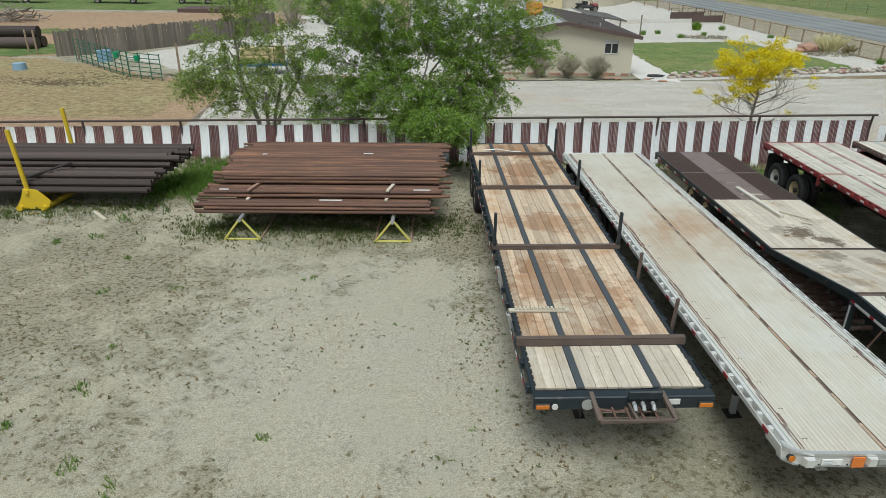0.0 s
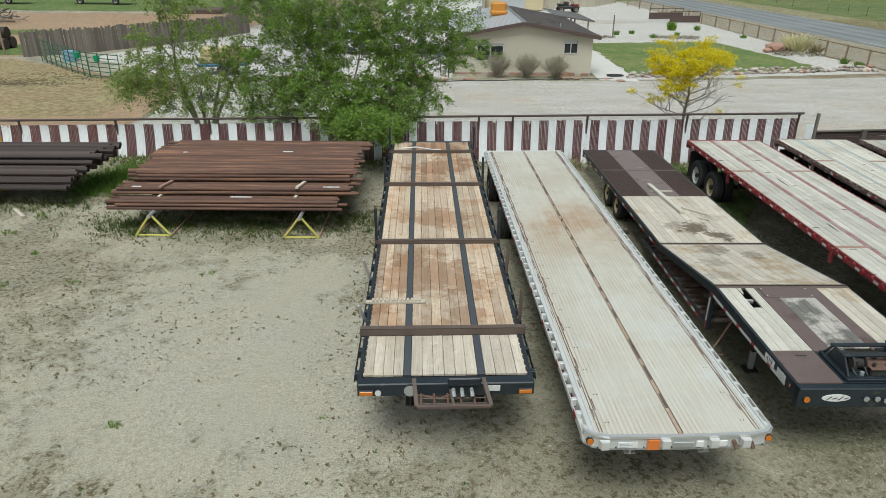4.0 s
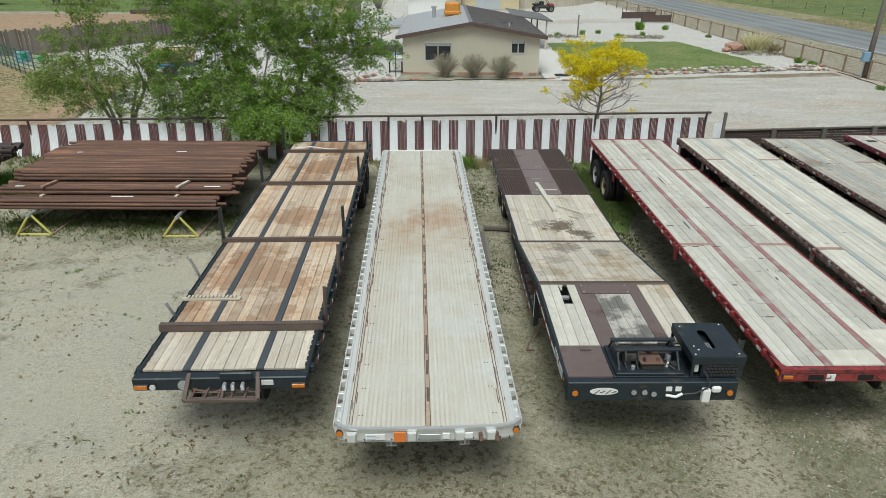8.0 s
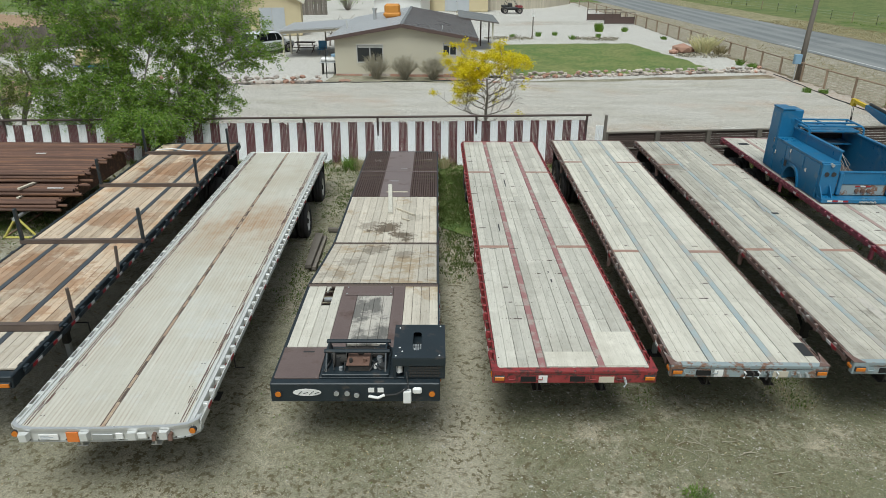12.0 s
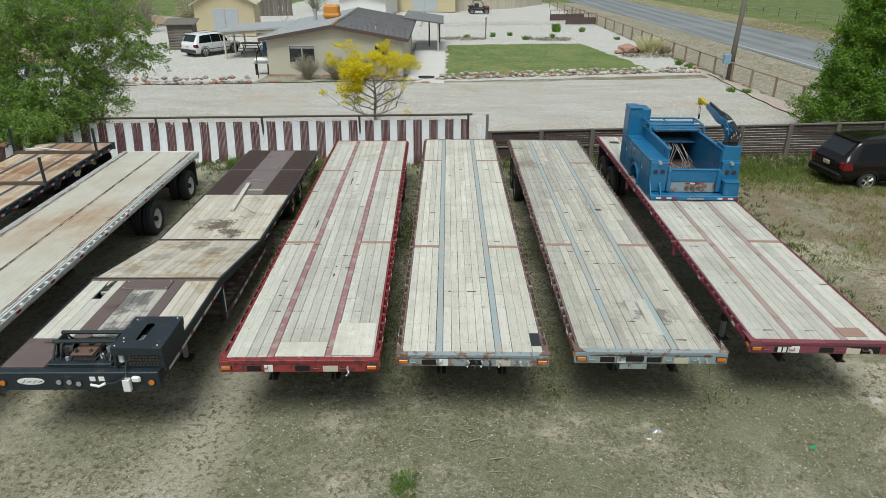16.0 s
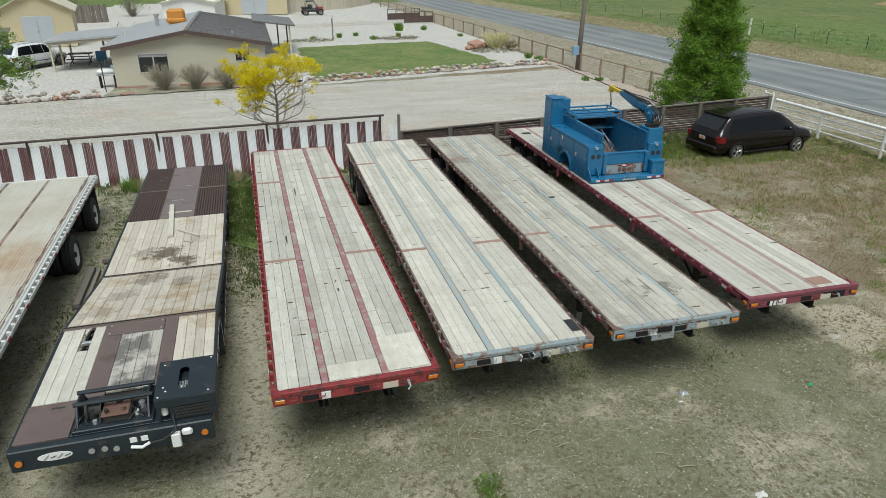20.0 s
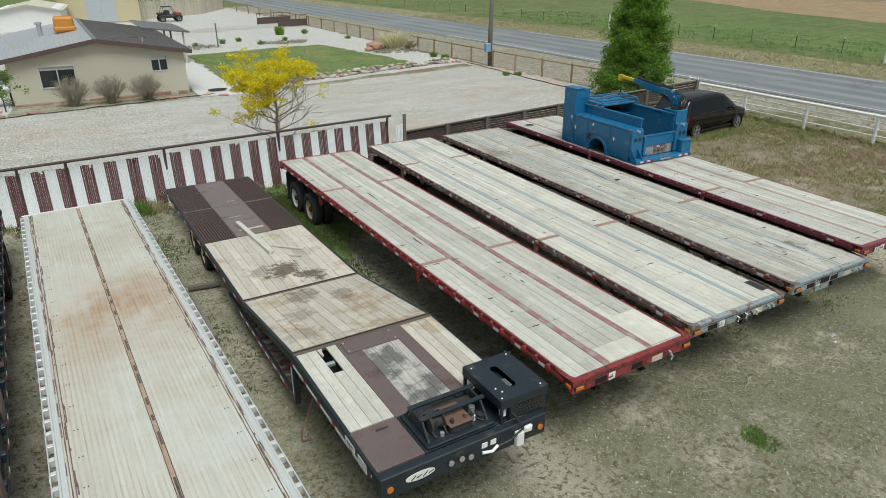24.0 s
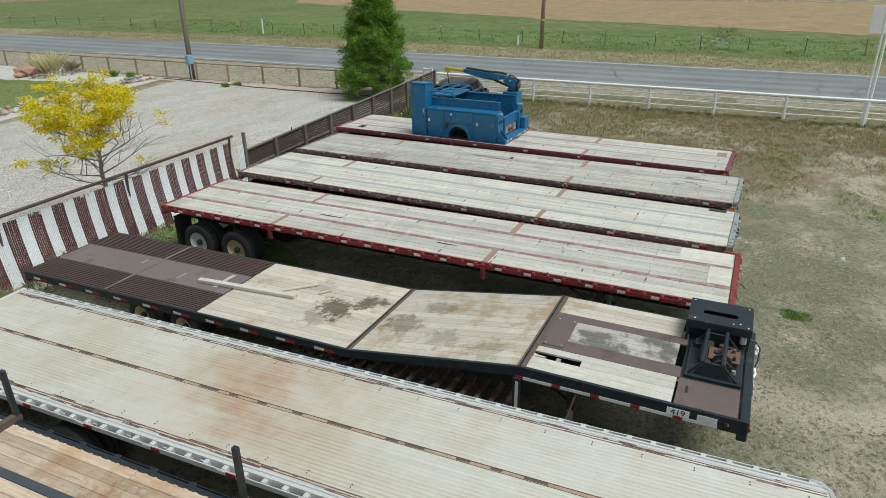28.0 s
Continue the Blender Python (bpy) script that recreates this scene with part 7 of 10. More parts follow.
# ---------------------------------------------------------------- trees
def leaf_cloud(g, rng, at, n, spread, size, flat=0.8, narrow=0.45):
    """Small leaves round a point."""
    for _ in range(n):
        p = Vector((rng.gauss(0, spread), rng.gauss(0, spread), rng.gauss(0, spread * flat))) + at
        a, b = rng.uniform(0, 6.283), rng.uniform(-0.9, 0.9)
        d = Vector((math.cos(a) * math.cos(b), math.sin(a) * math.cos(b), math.sin(b)))
        s = d.cross(Vector((rng.uniform(-1, 1), rng.uniform(-1, 1), rng.uniform(0.2, 1)))).normalized()
        l = size * rng.uniform(0.7, 1.4)
        k = len(g.v)
        g.v += [tuple(p - d * l * 0.5), tuple(p + s * l * narrow * 0.5), tuple(p + d * l * 0.5), tuple(p - s * l * narrow * 0.5)]
        g.f.append((k, k + 1, k + 2, k + 3))


def grow(rng, start, way, length, r, depth, wood, tips, droop=0.0, split=3, wild=0.5, shrink=0.68, keep=0.35):
    """A limb with its branches; tips collects where leaves hang."""
    pts, p, d = [start], Vector(start), Vector(way).normalized()
    n = 4
    for k in range(n):
        d = (d + Vector((rng.uniform(-1, 1), rng.uniform(-1, 1), rng.uniform(-0.6, 0.8))) * 0.16 * wild - Vector((0, 0, droop * (k + 1) * 0.06))).normalized()
        p = p + d * length / n
        pts.append(p.copy())
    wood.tube(pts, r, 7 if r > 0.05 else 5 if r > 0.015 else 3, False, r * 0.55)
    if depth == 0:
        tips.append((pts[-1], pts[2]))
        return
    for k in range(split):
        at = pts[-1] if k < 2 else pts[rng.choice((2, 3))]
        turn = Vector((rng.uniform(-1, 1), rng.uniform(-1, 1), rng.uniform(-0.35, 0.75)))
        grow(rng, at, d * keep + turn.normalized() * wild, length * shrink * rng.uniform(0.75, 1.2), r * 0.58, depth - 1, wood, tips, droop, split, wild, shrink, keep)


def clump_tree(name, label, at, stems, blobs, leaves, per_twig, size, seed, twig_leaf=0.11):
    """A spreading tree: stems fan out to leafy masses (offset, radii, twigs), each a spray of thin drooping twigs set with small leaves."""
    rng = random.Random(seed)
    x, y = at
    t = thing(name, label, "tree", (x, y, ground_z(x, y)))
    wood, crown = Geo(), Geo()
    fork = []
    for k in range(stems):
        a = 6.283 * k / stems + rng.uniform(-0.4, 0.4)
        b0 = Vector((0.15 * math.cos(a), 0.15 * math.sin(a), -0.1))
        b1 = b0 + Vector((0.35 * math.cos(a), 0.30 * math.sin(a), 1.3))
        b2 = b1 + Vector((0.55 * math.cos(a), 0.40 * math.sin(a), rng.uniform(1.0, 1.7)))
        wood.tube([b0, b1, b2], 0.085, 8, False, 0.05)
        fork += [b1, b1.lerp(b2, 0.5), b2]
    for (cx, cy, cz), (rx, ry, rz), count in blobs:
        c = Vector((cx, cy, cz))
        # a bowed limb into the mass
        root = min(fork, key=lambda f: (f - c).length + (2.0 if f.z > c.z + 0.3 else 0.0))
        hub = [root.lerp(c, f) + Vector((rng.uniform(-0.15, 0.15), rng.uniform(-0.15, 0.15), 0.25 * math.sin(3.1 * f))) for f in (0, 0.35, 0.7, 1.0)]
        wood.tube(hub, 0.042, 6, False, 0.016)
        for _ in range(int(count * 1.55)):
            while True:
                d = Vector((rng.uniform(-1, 1), rng.uniform(-1, 1), rng.uniform(-1, 1)))
                if 0.12 < d.length < 1:
                    break
            tip = c + Vector((d.x * rx, d.y * ry, d.z * rz)) * 1.28
            if tip.z < 0.35:
                continue
            start = rng.choice(hub[1:]).lerp(tip, rng.uniform(0.25, 0.7))
            mid = start.lerp(tip, 0.55) + Vector((rng.uniform(-0.12, 0.12), rng.uniform(-0.12, 0.12), rng.uniform(0.05, 0.25)))
            end = tip - Vector((0, 0, rng.uniform(0.0, 0.25)))
            wood.tube([start, mid, end], 0.012, 3, False, 0.004)
            for k in range(per_twig):
                f = rng.uniform(0.25, 1.0)
                p = start.lerp(mid, f * 2 - 0.0) if f < 0.5 else mid.lerp(end, f * 2 - 1)
                leaf_cloud(crown, rng, p, 1, twig_leaf, size, 0.8, 0.5)
    part("trunk", wood, M["bark"], t, smooth=True)
    part("crown", crown, M[leaves], t)
    return t


def build_trees():
    # the offsets are from the foot of the trunk
    clump_tree("elm_tree", "large leafy green elm overhanging the pipe stack", (-0.7, 24.6), 4,
               [((-0.3, -0.3, 5.6), (2.0, 1.4, 1.0), 95), ((-2.4, -0.2, 4.7), (1.5, 1.2, 0.8), 62), ((2.7, -0.2, 5.0), (1.8, 1.2, 0.9), 80), ((4.0, -0.3, 3.9), (1.1, 1.0, 0.75), 42), ((-3.6, -0.2, 3.4), (0.8, 0.9, 0.5), 20), ((0.2, -0.5, 4.2), (1.5, 1.2, 0.8), 45),
                ((-2.6, -0.7, 2.3), (1.5, 0.9, 0.75), 60), ((-0.9, -1.2, 2.4), (1.5, 1.1, 0.9), 85), ((0.9, -1.3, 2.1), (1.4, 1.1, 0.9), 85), ((2.3, -0.7, 2.3), (1.2, 0.9, 0.75), 48), ((-0.4, -2.1, 1.55), (1.1, 0.9, 0.42), 44), ((-1.6, 0.9, 4.0), (1.4, 1.1, 1.0), 40), ((1.4, 1.0, 3.6), (1.5, 1.1, 1.2), 45), ((-1.4, -0.4, 3.4), (1.1, 1.0, 0.7), 34), ((1.6, -0.6, 3.4), (1.2, 1.0, 0.6), 34), ((-3.4, 0.0, 5.6), (1.2, 1.0, 0.7), 34), ((0.4, -2.4, 1.45), (0.9, 0.7, 0.35), 30), ((1.2, -2.9, 1.55), (1.0, 0.7, 0.4), 34), ((-3.3, -0.7, 1.5), (1.2, 0.6, 0.55), 36), ((0.6, -3.3, 1.75), (1.0, 0.7, 0.5), 40), ((1.3, -3.9, 1.6), (0.7, 0.5, 0.35), 24)],
               "elm_leaf", 84, 0.078, 41, 0.075)
    clump_tree("elm_tree", "multi-stemmed pale green elm behind the striped fence", (-6.7, 25.0), 5,
               [((-0.3, 0, 4.9), (0.9, 0.9, 1.3), 30), ((-2.0, -0.1, 2.7), (1.3, 1.0, 0.75), 40), ((-0.7, -0.4, 2.6), (1.2, 1.0, 0.9), 44), ((0.9, -0.2, 2.7), (1.2, 1.0, 0.9), 38), ((-1.5, 0.1, 3.8), (1.1, 0.9, 0.7), 24), ((0.8, 0.0, 4.0), (1.1, 0.9, 0.8), 26), ((-0.2, -0.5, 1.6), (1.7, 0.7, 0.5), 34), ((1.9, 0.1, 3.6), (0.9, 0.9, 0.6), 14), ((-2.6, -0.1, 2.2), (0.9, 0.8, 0.6), 26), ((-1.0, 0.0, 5.6), (0.8, 0.8, 0.8), 18), ((1.7, -0.2, 2.3), (0.9, 0.8, 0.6), 22)],
               "elm_leaf_pale", 72, 0.074, 42, 0.075)
    clump_tree("elm_tree", "small green elm sapling by the stake trailer", (1.0, 24.2), 3,
               [((0.1, -0.3, 1.6), (0.9, 0.6, 0.7), 30), ((-1.0, -0.3, 1.3), (0.9, 0.5, 0.6), 26)], "elm_leaf", 50, 0.085, 43)
    # conical poplar-like tree by the road
    rng = random.Random(51)
    x, y = 33.3, 28.8
    t = thing("roadside_tree", "dense bright green conical tree by the slat fence", "tree", (x, y, ground_z(x, y)))
    wood = Geo().tube([(0, 0, -0.1), (0.04, 0.02, 2), (0.0, 0.05, 4), (0.02, 0, 6.0)], 0.16, 9, False, 0.03)
    crown = Geo()
    for k in range(250):
        h = 0.35 + 7.0 * rng.random() ** 0.95
        f = h / 7.8
        rad = 2.40 * min(1, f * 3.0 + 0.60) * (1 - f) ** 1.0 * rng.uniform(0.60, 1.10)
        a = rng.uniform(0, 6.283)
        p = Vector((rad * math.cos(a), rad * math.sin(a), h))
        wood.tube([(0, 0, h * 0.80), p * 0.5 + Vector((0, 0, h * 0.42)), p], 0.035, 4, False, 0.01)
        for j in range(7):
            q = p + Vector((rng.gauss(0, 0.26), rng.gauss(0, 0.26), rng.gauss(0, 0.22)))
            leaf_cloud(crown, rng, q, 62, 0.125, 0.082, 0.8, 0.72)
    part("trunk", wood, M["bark"], t, smooth=True)
    part("crown", crown, M["poplar_leaf"], t)
    # half-bare tree in yellow bloom
    rng = random.Random(61)
    x, y = 11.95, 25.1
    t = thing("blossom_tree", "half-bare tree with bright yellow blossom above the fence", "tree", (x, y, ground_z(x, y)))
    wood, tips = Geo(), []
    trunk = [Vector((0, 0, -0.1)), Vector((0.02, 0, 0.8)), Vector((-0.03, 0.03, 1.5)), Vector((0.03, -0.02, 2.3)), Vector((-0.02, 0.0, 2.9))]
    wood.tube(trunk, 0.085, 9, False, 0.03)
    for k in range(21):
        h = 1.05 + 1.85 * k / 20
        a = 2.4 * k + rng.uniform(-0.3, 0.3)
        reach = 1.12 - 0.20 * abs(h - 1.7)
        grow(rng, Vector((0, 0, h)), (math.cos(a), math.sin(a), 0.28 + 0.22 * (h - 1.2)), reach * rng.uniform(0.75, 1.0), 0.026, 3, wood, tips, 0.0, 3, 0.62, 0.66, 0.62)
    part("trunk", wood, M["bark"], t, smooth=True)
    crown = Geo()
    for tip, back in tips:
        over = tip.z - 2.92 - 0.28 * tip.x + 1.5 * noise.noise((tip.x * 0.9, tip.y * 0.9, 4.0))
        if rng.random() < (0.92 if over > 0.0 else 0.45 if over > -0.22 else 0.05):
            leaf_cloud(crown, rng, tip, 56, 0.095, 0.064, 0.5, 0.55)
            leaf_cloud(crown, rng, back, 10, 0.10, 0.055, 0.5, 0.5)
    part("crown", crown, M["yellow_leaf"], t, "clusters of yellow blossom")


build_trees()


# ---------------------------------------------------------------- house and outbuildings
def house():
    x0, x1, y0, y1 = 3.30, 12.05, 42.9, 57.2
    zb, ze, za, xa = -0.10, 2.38, 3.15, 7.62
    h = thing("house", "single-storey cream house with a low brown metal gable roof", "house", (x0, y0, zb))
    b = Vector(h.location)
    wt = 0.2
    wins = [(4.75, 6.35, 0.86, 1.88), (10.27, 11.07, 1.33, 2.05)]
    # front wall, in panels round two windows, and its gable
    xs = sorted({x0, x1, *[v for w in wins for v in w[:2]]})
    for a, c in zip(xs, xs[1:]):
        hole = [w for w in wins if w[0] <= a + 0.01 and w[1] >= c - 0.01]
        for lo, hi in ([(zb, hole[0][2]), (hole[0][3], ze)] if hole else [(zb, ze)]):
            part("wall_panel", Geo().box(a, y0, lo, c, y0 + wt, hi, 0), M["stucco"], h).location = -b
    part("gable", Geo().prism([(x0, ze), (x1, ze), (xa, za - 0.04)], y0, y0 + wt, 1), M["stucco"], h).location = -b
    for nm, bx in (("side_wall", (x0, y0 + wt, x0 + wt, y1)), ("side_wall", (x1 - wt, y0 + wt, x1, y1)), ("back_wall", (x0 + wt, y1 - wt, x1 - wt, y1))):
        part(nm, Geo().box(bx[0], bx[1], zb, bx[2], bx[3], ze, 0), M["stucco"], h).location = -b
    # shallow siding grooves and the belly seam
    for k in range(21):
        x = x0 + 0.2 + k * 0.415
        if not any(a - 0.1 < x < c + 0.1 for a, c, *_ in wins):
            part("siding_batten", Geo().box(x - 0.012, y0 - 0.006, zb + 0.3, x + 0.012, y0 - 0.001, ze, 0), M["stucco"], h).location = -b
    part("belt_seam", Geo().box(x0, y0 - 0.012, ze - 0.03, x1, y0 - 0.002, ze + 0.0, 0.003), M["stucco"], h).location = -b
    # stone footing
    rng = random.Random(9)
    foot = part("footing", Geo().box(x0 - 0.02, y0 - 0.06, zb - 0.2, x1 + 0.02, y0 - 0.014, zb + 0.22, 0.01), M["rock"], h)
    foot.location = -b
    x = x0
    while x < x1 - 0.2:
        wd = rng.uniform(0.25, 0.5)
        part("stone", Geo().box(x + 0.01, y0 - 0.11, zb - 0.1, min(x + wd, x1) - 0.01, y0 - 0.055, zb + rng.uniform(0.18, 0.26), 0.03), M["red_rock" if rng.random() < 0.6 else "rock"], foot)
        x += wd
    # windows
    for i, (a, c, d, e) in enumerate(wins):
        win = part("window", Geo().box(a, y0 + 0.05, d, c, y0 + 0.09, e, 0), M["glass"], h)
        win.location = -b
        g = Geo()
        for q in ((a - 0.06, d - 0.06, c + 0.06, d), (a - 0.06, e, c + 0.06, e + 0.06), (a - 0.06, d, a, e), (c, d, c + 0.06, e), ((a + c) / 2 - 0.03, d, (a + c) / 2 + 0.03, e)):
            g.box(q[0], y0 - 0.03, q[1], q[2], y0 + 0.045, q[3], 0.006)
        part("window_frame", g, M["window_frame"], win)
        part("blind", Geo().box(a + 0.02, y0 + 0.036, e - 0.16, c - 0.02, y0 + 0.046, e - 0.005, 0), M["window_frame"], win, "grey blind at the top of the window")
    # roof: two metal slopes with seams and dark fascia, the left coloured paler for sky sheen
    oh = 0.42
    ex0, ex1 = x0 - oh, x1 + oh
    slope_l, slope_r = (za - ze) / (xa - x0), (za - ze) / (x1 - xa)
    zl, zr = ze - slope_l * oh + 0.06, ze - slope_r * oh + 0.06
    ry0, ry1 = y0 - 0.35, y1 + 0.3
    for nm, xe, zeave in (("roof_slope", ex0, zl), ("roof_slope", ex1, zr)):
        g = Geo()
        top, bot = Vector((xa, 0, za + 0.06)), Vector((xe, 0, zeave))
        d = bot - top
        g.add([(top.x, ry0, top.z), (bot.x, ry0, bot.z), (bot.x, ry1, bot.z), (top.x, ry1, top.z), (top.x, ry0, top.z - 0.1), (bot.x, ry0, bot.z - 0.1), (bot.x, ry1, bot.z - 0.1), (top.x, ry1, top.z - 0.1)], [(0, 1, 2, 3), (7, 6, 5, 4), (0, 4, 5, 1), (1, 5, 6, 2), (2, 6, 7, 3)])
        tin = M["roof_sheen" if xe == ex0 else "roof"]
        roof = part(nm, g, tin, h)
        roof.location = -b
        n = 28
        rib = Geo()
        for k in range(1, n):
            y = ry0 + (ry1 - ry0) * k / n
            rib.bar((top.x, y, top.z + 0.008), (bot.x, y, bot.z + 0.008), 0.03, 0.02, 0)
        part("seam", rib, tin, roof, kind="stuff")
        part("fascia", Geo().bar((top.x, ry0 - 0.01, top.z - 0.09), (bot.x, ry0 - 0.01, bot.z - 0.09), 0.03, 0.22, 0.004), M["fascia"], h).location = -b
        part("eave_board", Geo().bar((bot.x, ry0, bot.z - 0.08), (bot.x, ry1, bot.z - 0.08), 0.03, 0.16, 0.004), M["fascia"], h).location = -b
    part("ridge_cap", Geo().bar((xa, ry0, za + 0.075), (xa, ry1, za + 0.075), 0.22, 0.02, 0.004), M["roof"], h).location = -b
    cx, cy = 6.55, 49.9
    cz = za - slope_l * (xa - cx)
    cool = part("rooftop_cooler", Geo().box(cx - 0.55, cy - 0.5, cz, cx + 0.55, cy + 0.5, cz + 0.95, 0.12), M["tarp"], h, "roof cooler wrapped in an orange tarp")
    cool.location = -b
    part("tarp_fold", Geo().box(cx - 0.62, cy - 0.57, cz + 0.1, cx + 0.60, cy + 0.56, cz + 0.42, 0.1), M["tarp"], cool)
    part("vent_pipe", Geo().tube([(5.2, 50.5, cz - 0.3), (5.2, 50.5, cz + 0.5)], 0.13, 10), M["galv"], h).location = -b
    part("vent_cap", Geo().tube([(5.2, 50.5, cz + 0.5), (5.2, 50.5, cz + 0.62)], 0.20, 10), M["galv"], h).location = -b
    part("flue", Geo().tube([(3.6, 47.2, 2.2), (3.55, 47.2, 3.0)], 0.07, 8), M["window_frame"], h).location = -b
    for x, y, zz in ((10.2, 44.6, 2.75), (4.1, 45.6, 2.5)):
        part("vent_stub", Geo().tube([(x, y, zz - 0.1), (x, y, zz + 0.22)], 0.03, 7), M["window_frame"], h).location = -b
    # porch on the garden side
    g = Geo()
    p = [(11.5, 55.0, 2.62), (14.75, 55.2, 2.18), (14.75, 62.5, 2.18), (11.5, 62.5, 2.62)]
    g.add([*p, *[(a, c, z - 0.1) for a, c, z in p]], [(0, 1, 2, 3), (7, 6, 5, 4), (0, 4, 5, 1), (1, 5, 6, 2), (2, 6, 7, 3), (3, 7, 4, 0)])
    part("porch_roof", g, M["roof"], h).location = -b
    for x, y in ((14.3, 55.5), (13.5, 58.9), (14.4, 61.8)):
        part("porch_post", Geo().box(x - 0.06, y - 0.06, -0.2, x + 0.06, y + 0.06, 2.15, 0.01), M["fascia"] if y > 56 else M["stucco"], h).location = -b
    # patio roof on the other side, in the same paler sheen colour
    g = Geo()
    p = [(-1.9, 49.6, 2.06), (2.95, 50.2, 2.32), (2.95, 56.2, 2.32), (-1.9, 55.6, 2.06)]
    g.add([*p, *[(a, c, z - 0.1) for a, c, z in p]], [(0, 1, 2, 3), (7, 6, 5, 4), (0, 4, 5, 1), (1, 5, 6, 2), (2, 6, 7, 3), (3, 7, 4, 0)])
    part("patio_roof", g, M["roof_sheen"], h).location = -b
    part("patio_beam", Geo().bar((-1.75, 49.8, 1.87), (2.9, 50.3, 2.09), 0.08, 0.18, 0.006), M["bare_wood"], h).location = -b
    for x, y in ((-1.6, 49.9), (-1.6, 52.4), (-1.6, 55.2), (0.6, 55.6)):
        part("patio_post", Geo().box(x - 0.06, y - 0.06, -0.05, x + 0.06, y + 0.06, 2.0, 0.01), M["stucco"], h).location = -b


house()


# ---------------------------------------------------------------- pipe stacks
def pipe_racks():
    # triangular yellow stands under the rusty pipes
    for x in (-5.23, -1.27):
        t = thing("pipe_stand", "pale yellow steel trestle holding up rusty pipes", "stand", (x, 15.85, ground_z(x, 15.85)), group="pipe stands")
        for y in (0.0, 4.9):
            for s in (-1, 1):
                part("leg", Geo().tube([(s * 0.47, y, 0.02), (s * 0.03, y, 0.59)], 0.032, 8), M["pale_yellow"], t)
            part("foot_bar", Geo().tube([(-0.47, y, 0.03), (0.47, y, 0.03)], 0.03, 8), M["pale_yellow"], t)
        part("top_rail", Geo().tube([(0, -0.12, 0.605), (0, 5.0, 0.605)], 0.05, 10), M["galv"], t, "worn bare steel top rail")
        for s in (-1, 1):
            part("base_rail", Geo().tube([(s * 0.47, 0, 0.03), (s * 0.47, 4.9, 0.03)], 0.028, 8), M["rust_strip"], t)
    rng = random.Random(71)
    # layers of rusty pipe: front edge, back edge, height of the axis, radius
    zb = ground_z(-3, 18) + 0.66
    r = 0.046
    tiers = [(16.10, 0.046, 2, -6.42, -0.2), (16.14, 0.136, 2, -6.4, -0.2), (16.19, 0.226, 5, -6.4, -0.15), (16.53, 0.356, 2, -6.4, 0.1), (16.57, 0.446, 7, -6.3, 0.05), (17.03, 0.566, 2, -6.1, 0.15), (17.06, 0.652, 2, -6.05, 0.15), (17.10, 0.738, 36, -6.12, 0.12)]
    for k, (ya, up, count, left, right) in enumerate(tiers):
        for row in range(count):
            y = ya + r + row * (2 * r + 0.002)
            xa, xb = left + rng.uniform(-0.20, 0.25), right + rng.uniform(-0.28, 0.20)
            rr = r * rng.uniform(0.86, 1.0)
            me = Geo()
            n = 9
            me.tube([(0, 0, 0), (xb - xa, 0, 0)], rr, n, False)
            me.tube([(0, 0, 0), (xb - xa, 0, 0)], rr * 0.8, n, False)
            if rng.random() < 0.6:
                me.tube([(0.0, 0, 0), (0.15, 0, 0)], rr * 1.16, n)
            if rng.random() < 0.3:
                me.tube([(xb - xa - 0.12, 0, 0), (xb - xa + 0.01, 0, 0)], rr * 1.12, n)
            ob = solid("steel_pipe", me, M["pipe_rust"], "long rusty brown steel pipe on the stack", "pipe", group="rusty pipes", smooth=False)
            ob.location = (xa, y, zb + up + rng.uniform(-0.006, 0.010))
            ob.rotation_euler[2] = rng.uniform(-0.004, 0.004)
    for x, lab in ((-5.05, "thin dark timber spacer across the lower pipes"), (-1.36, "pale timber spacer across the lower pipes")):
        solid("timber_spacer", Geo().bar((x - 0.12, 16.42, zb + 0.29), (x - 0.06, 16.95, zb + 0.29), 0.085, 0.05, 0.008), M["bare_wood"], "short timber spacer between the lower pipes", "spacer")
        solid("timber_spacer", Geo().bar((x - 0.08, 16.50, zb + 0.525), (x + 0.12, 17.35, zb + 0.525), 0.085, 0.06, 0.008), M["bare_wood"] if x > -3 else M["rust_strip"], lab, "spacer")
    solid("pipe_core", Geo().box(-5.75, 17.25, zb + 0.01, -0.25, 20.4, zb + 0.685, 0.04), M["pipe_rust"], "inner rows of rusty pipes in the stack", "pipe", kind="stuff")
    for x, y, z, l in ((-3.25, 16.45, zb + 0.275, 0.6), (-5.95, 16.66, zb + 0.493, 0.25), (-5.35, 19.0, zb + 0.786, 0.14), (-2.35, 19.1, zb + 0.786, 0.3), (-0.75, 16.68, zb + 0.493, 0.45)):
        solid("pipe_label", Geo().box(x, y - 0.03, z, x + l, y + 0.03, z + 0.012, 0.004), M["white_paint"], "small white tag on a pipe", "tag")
    # dark stack on a yellow stand
    zb = ground_z(-12, 18) + 0.52
    layers = [(17.75, 18.9, zb + 0.07, 0.07), (17.95, 19.1, zb + 0.21, 0.07), (18.25, 20.3, zb + 0.36, 0.07), (18.85, 20.4, zb + 0.52, 0.07), (18.95, 20.5, zb + 0.66, 0.07)]
    for k, (ya, yb, z, r) in enumerate(layers):
        y = ya + r
        while y < yb:
            xa, xb = -20.5 + rng.uniform(-0.2, 0.2), -8.55 + rng.uniform(-0.3, 0.3) + (0.45 if k > 2 else 0.1 * k)
            me = Geo().tube([(0, 0, 0), (xb - xa, 0, 0)], r * 0.98, 9)
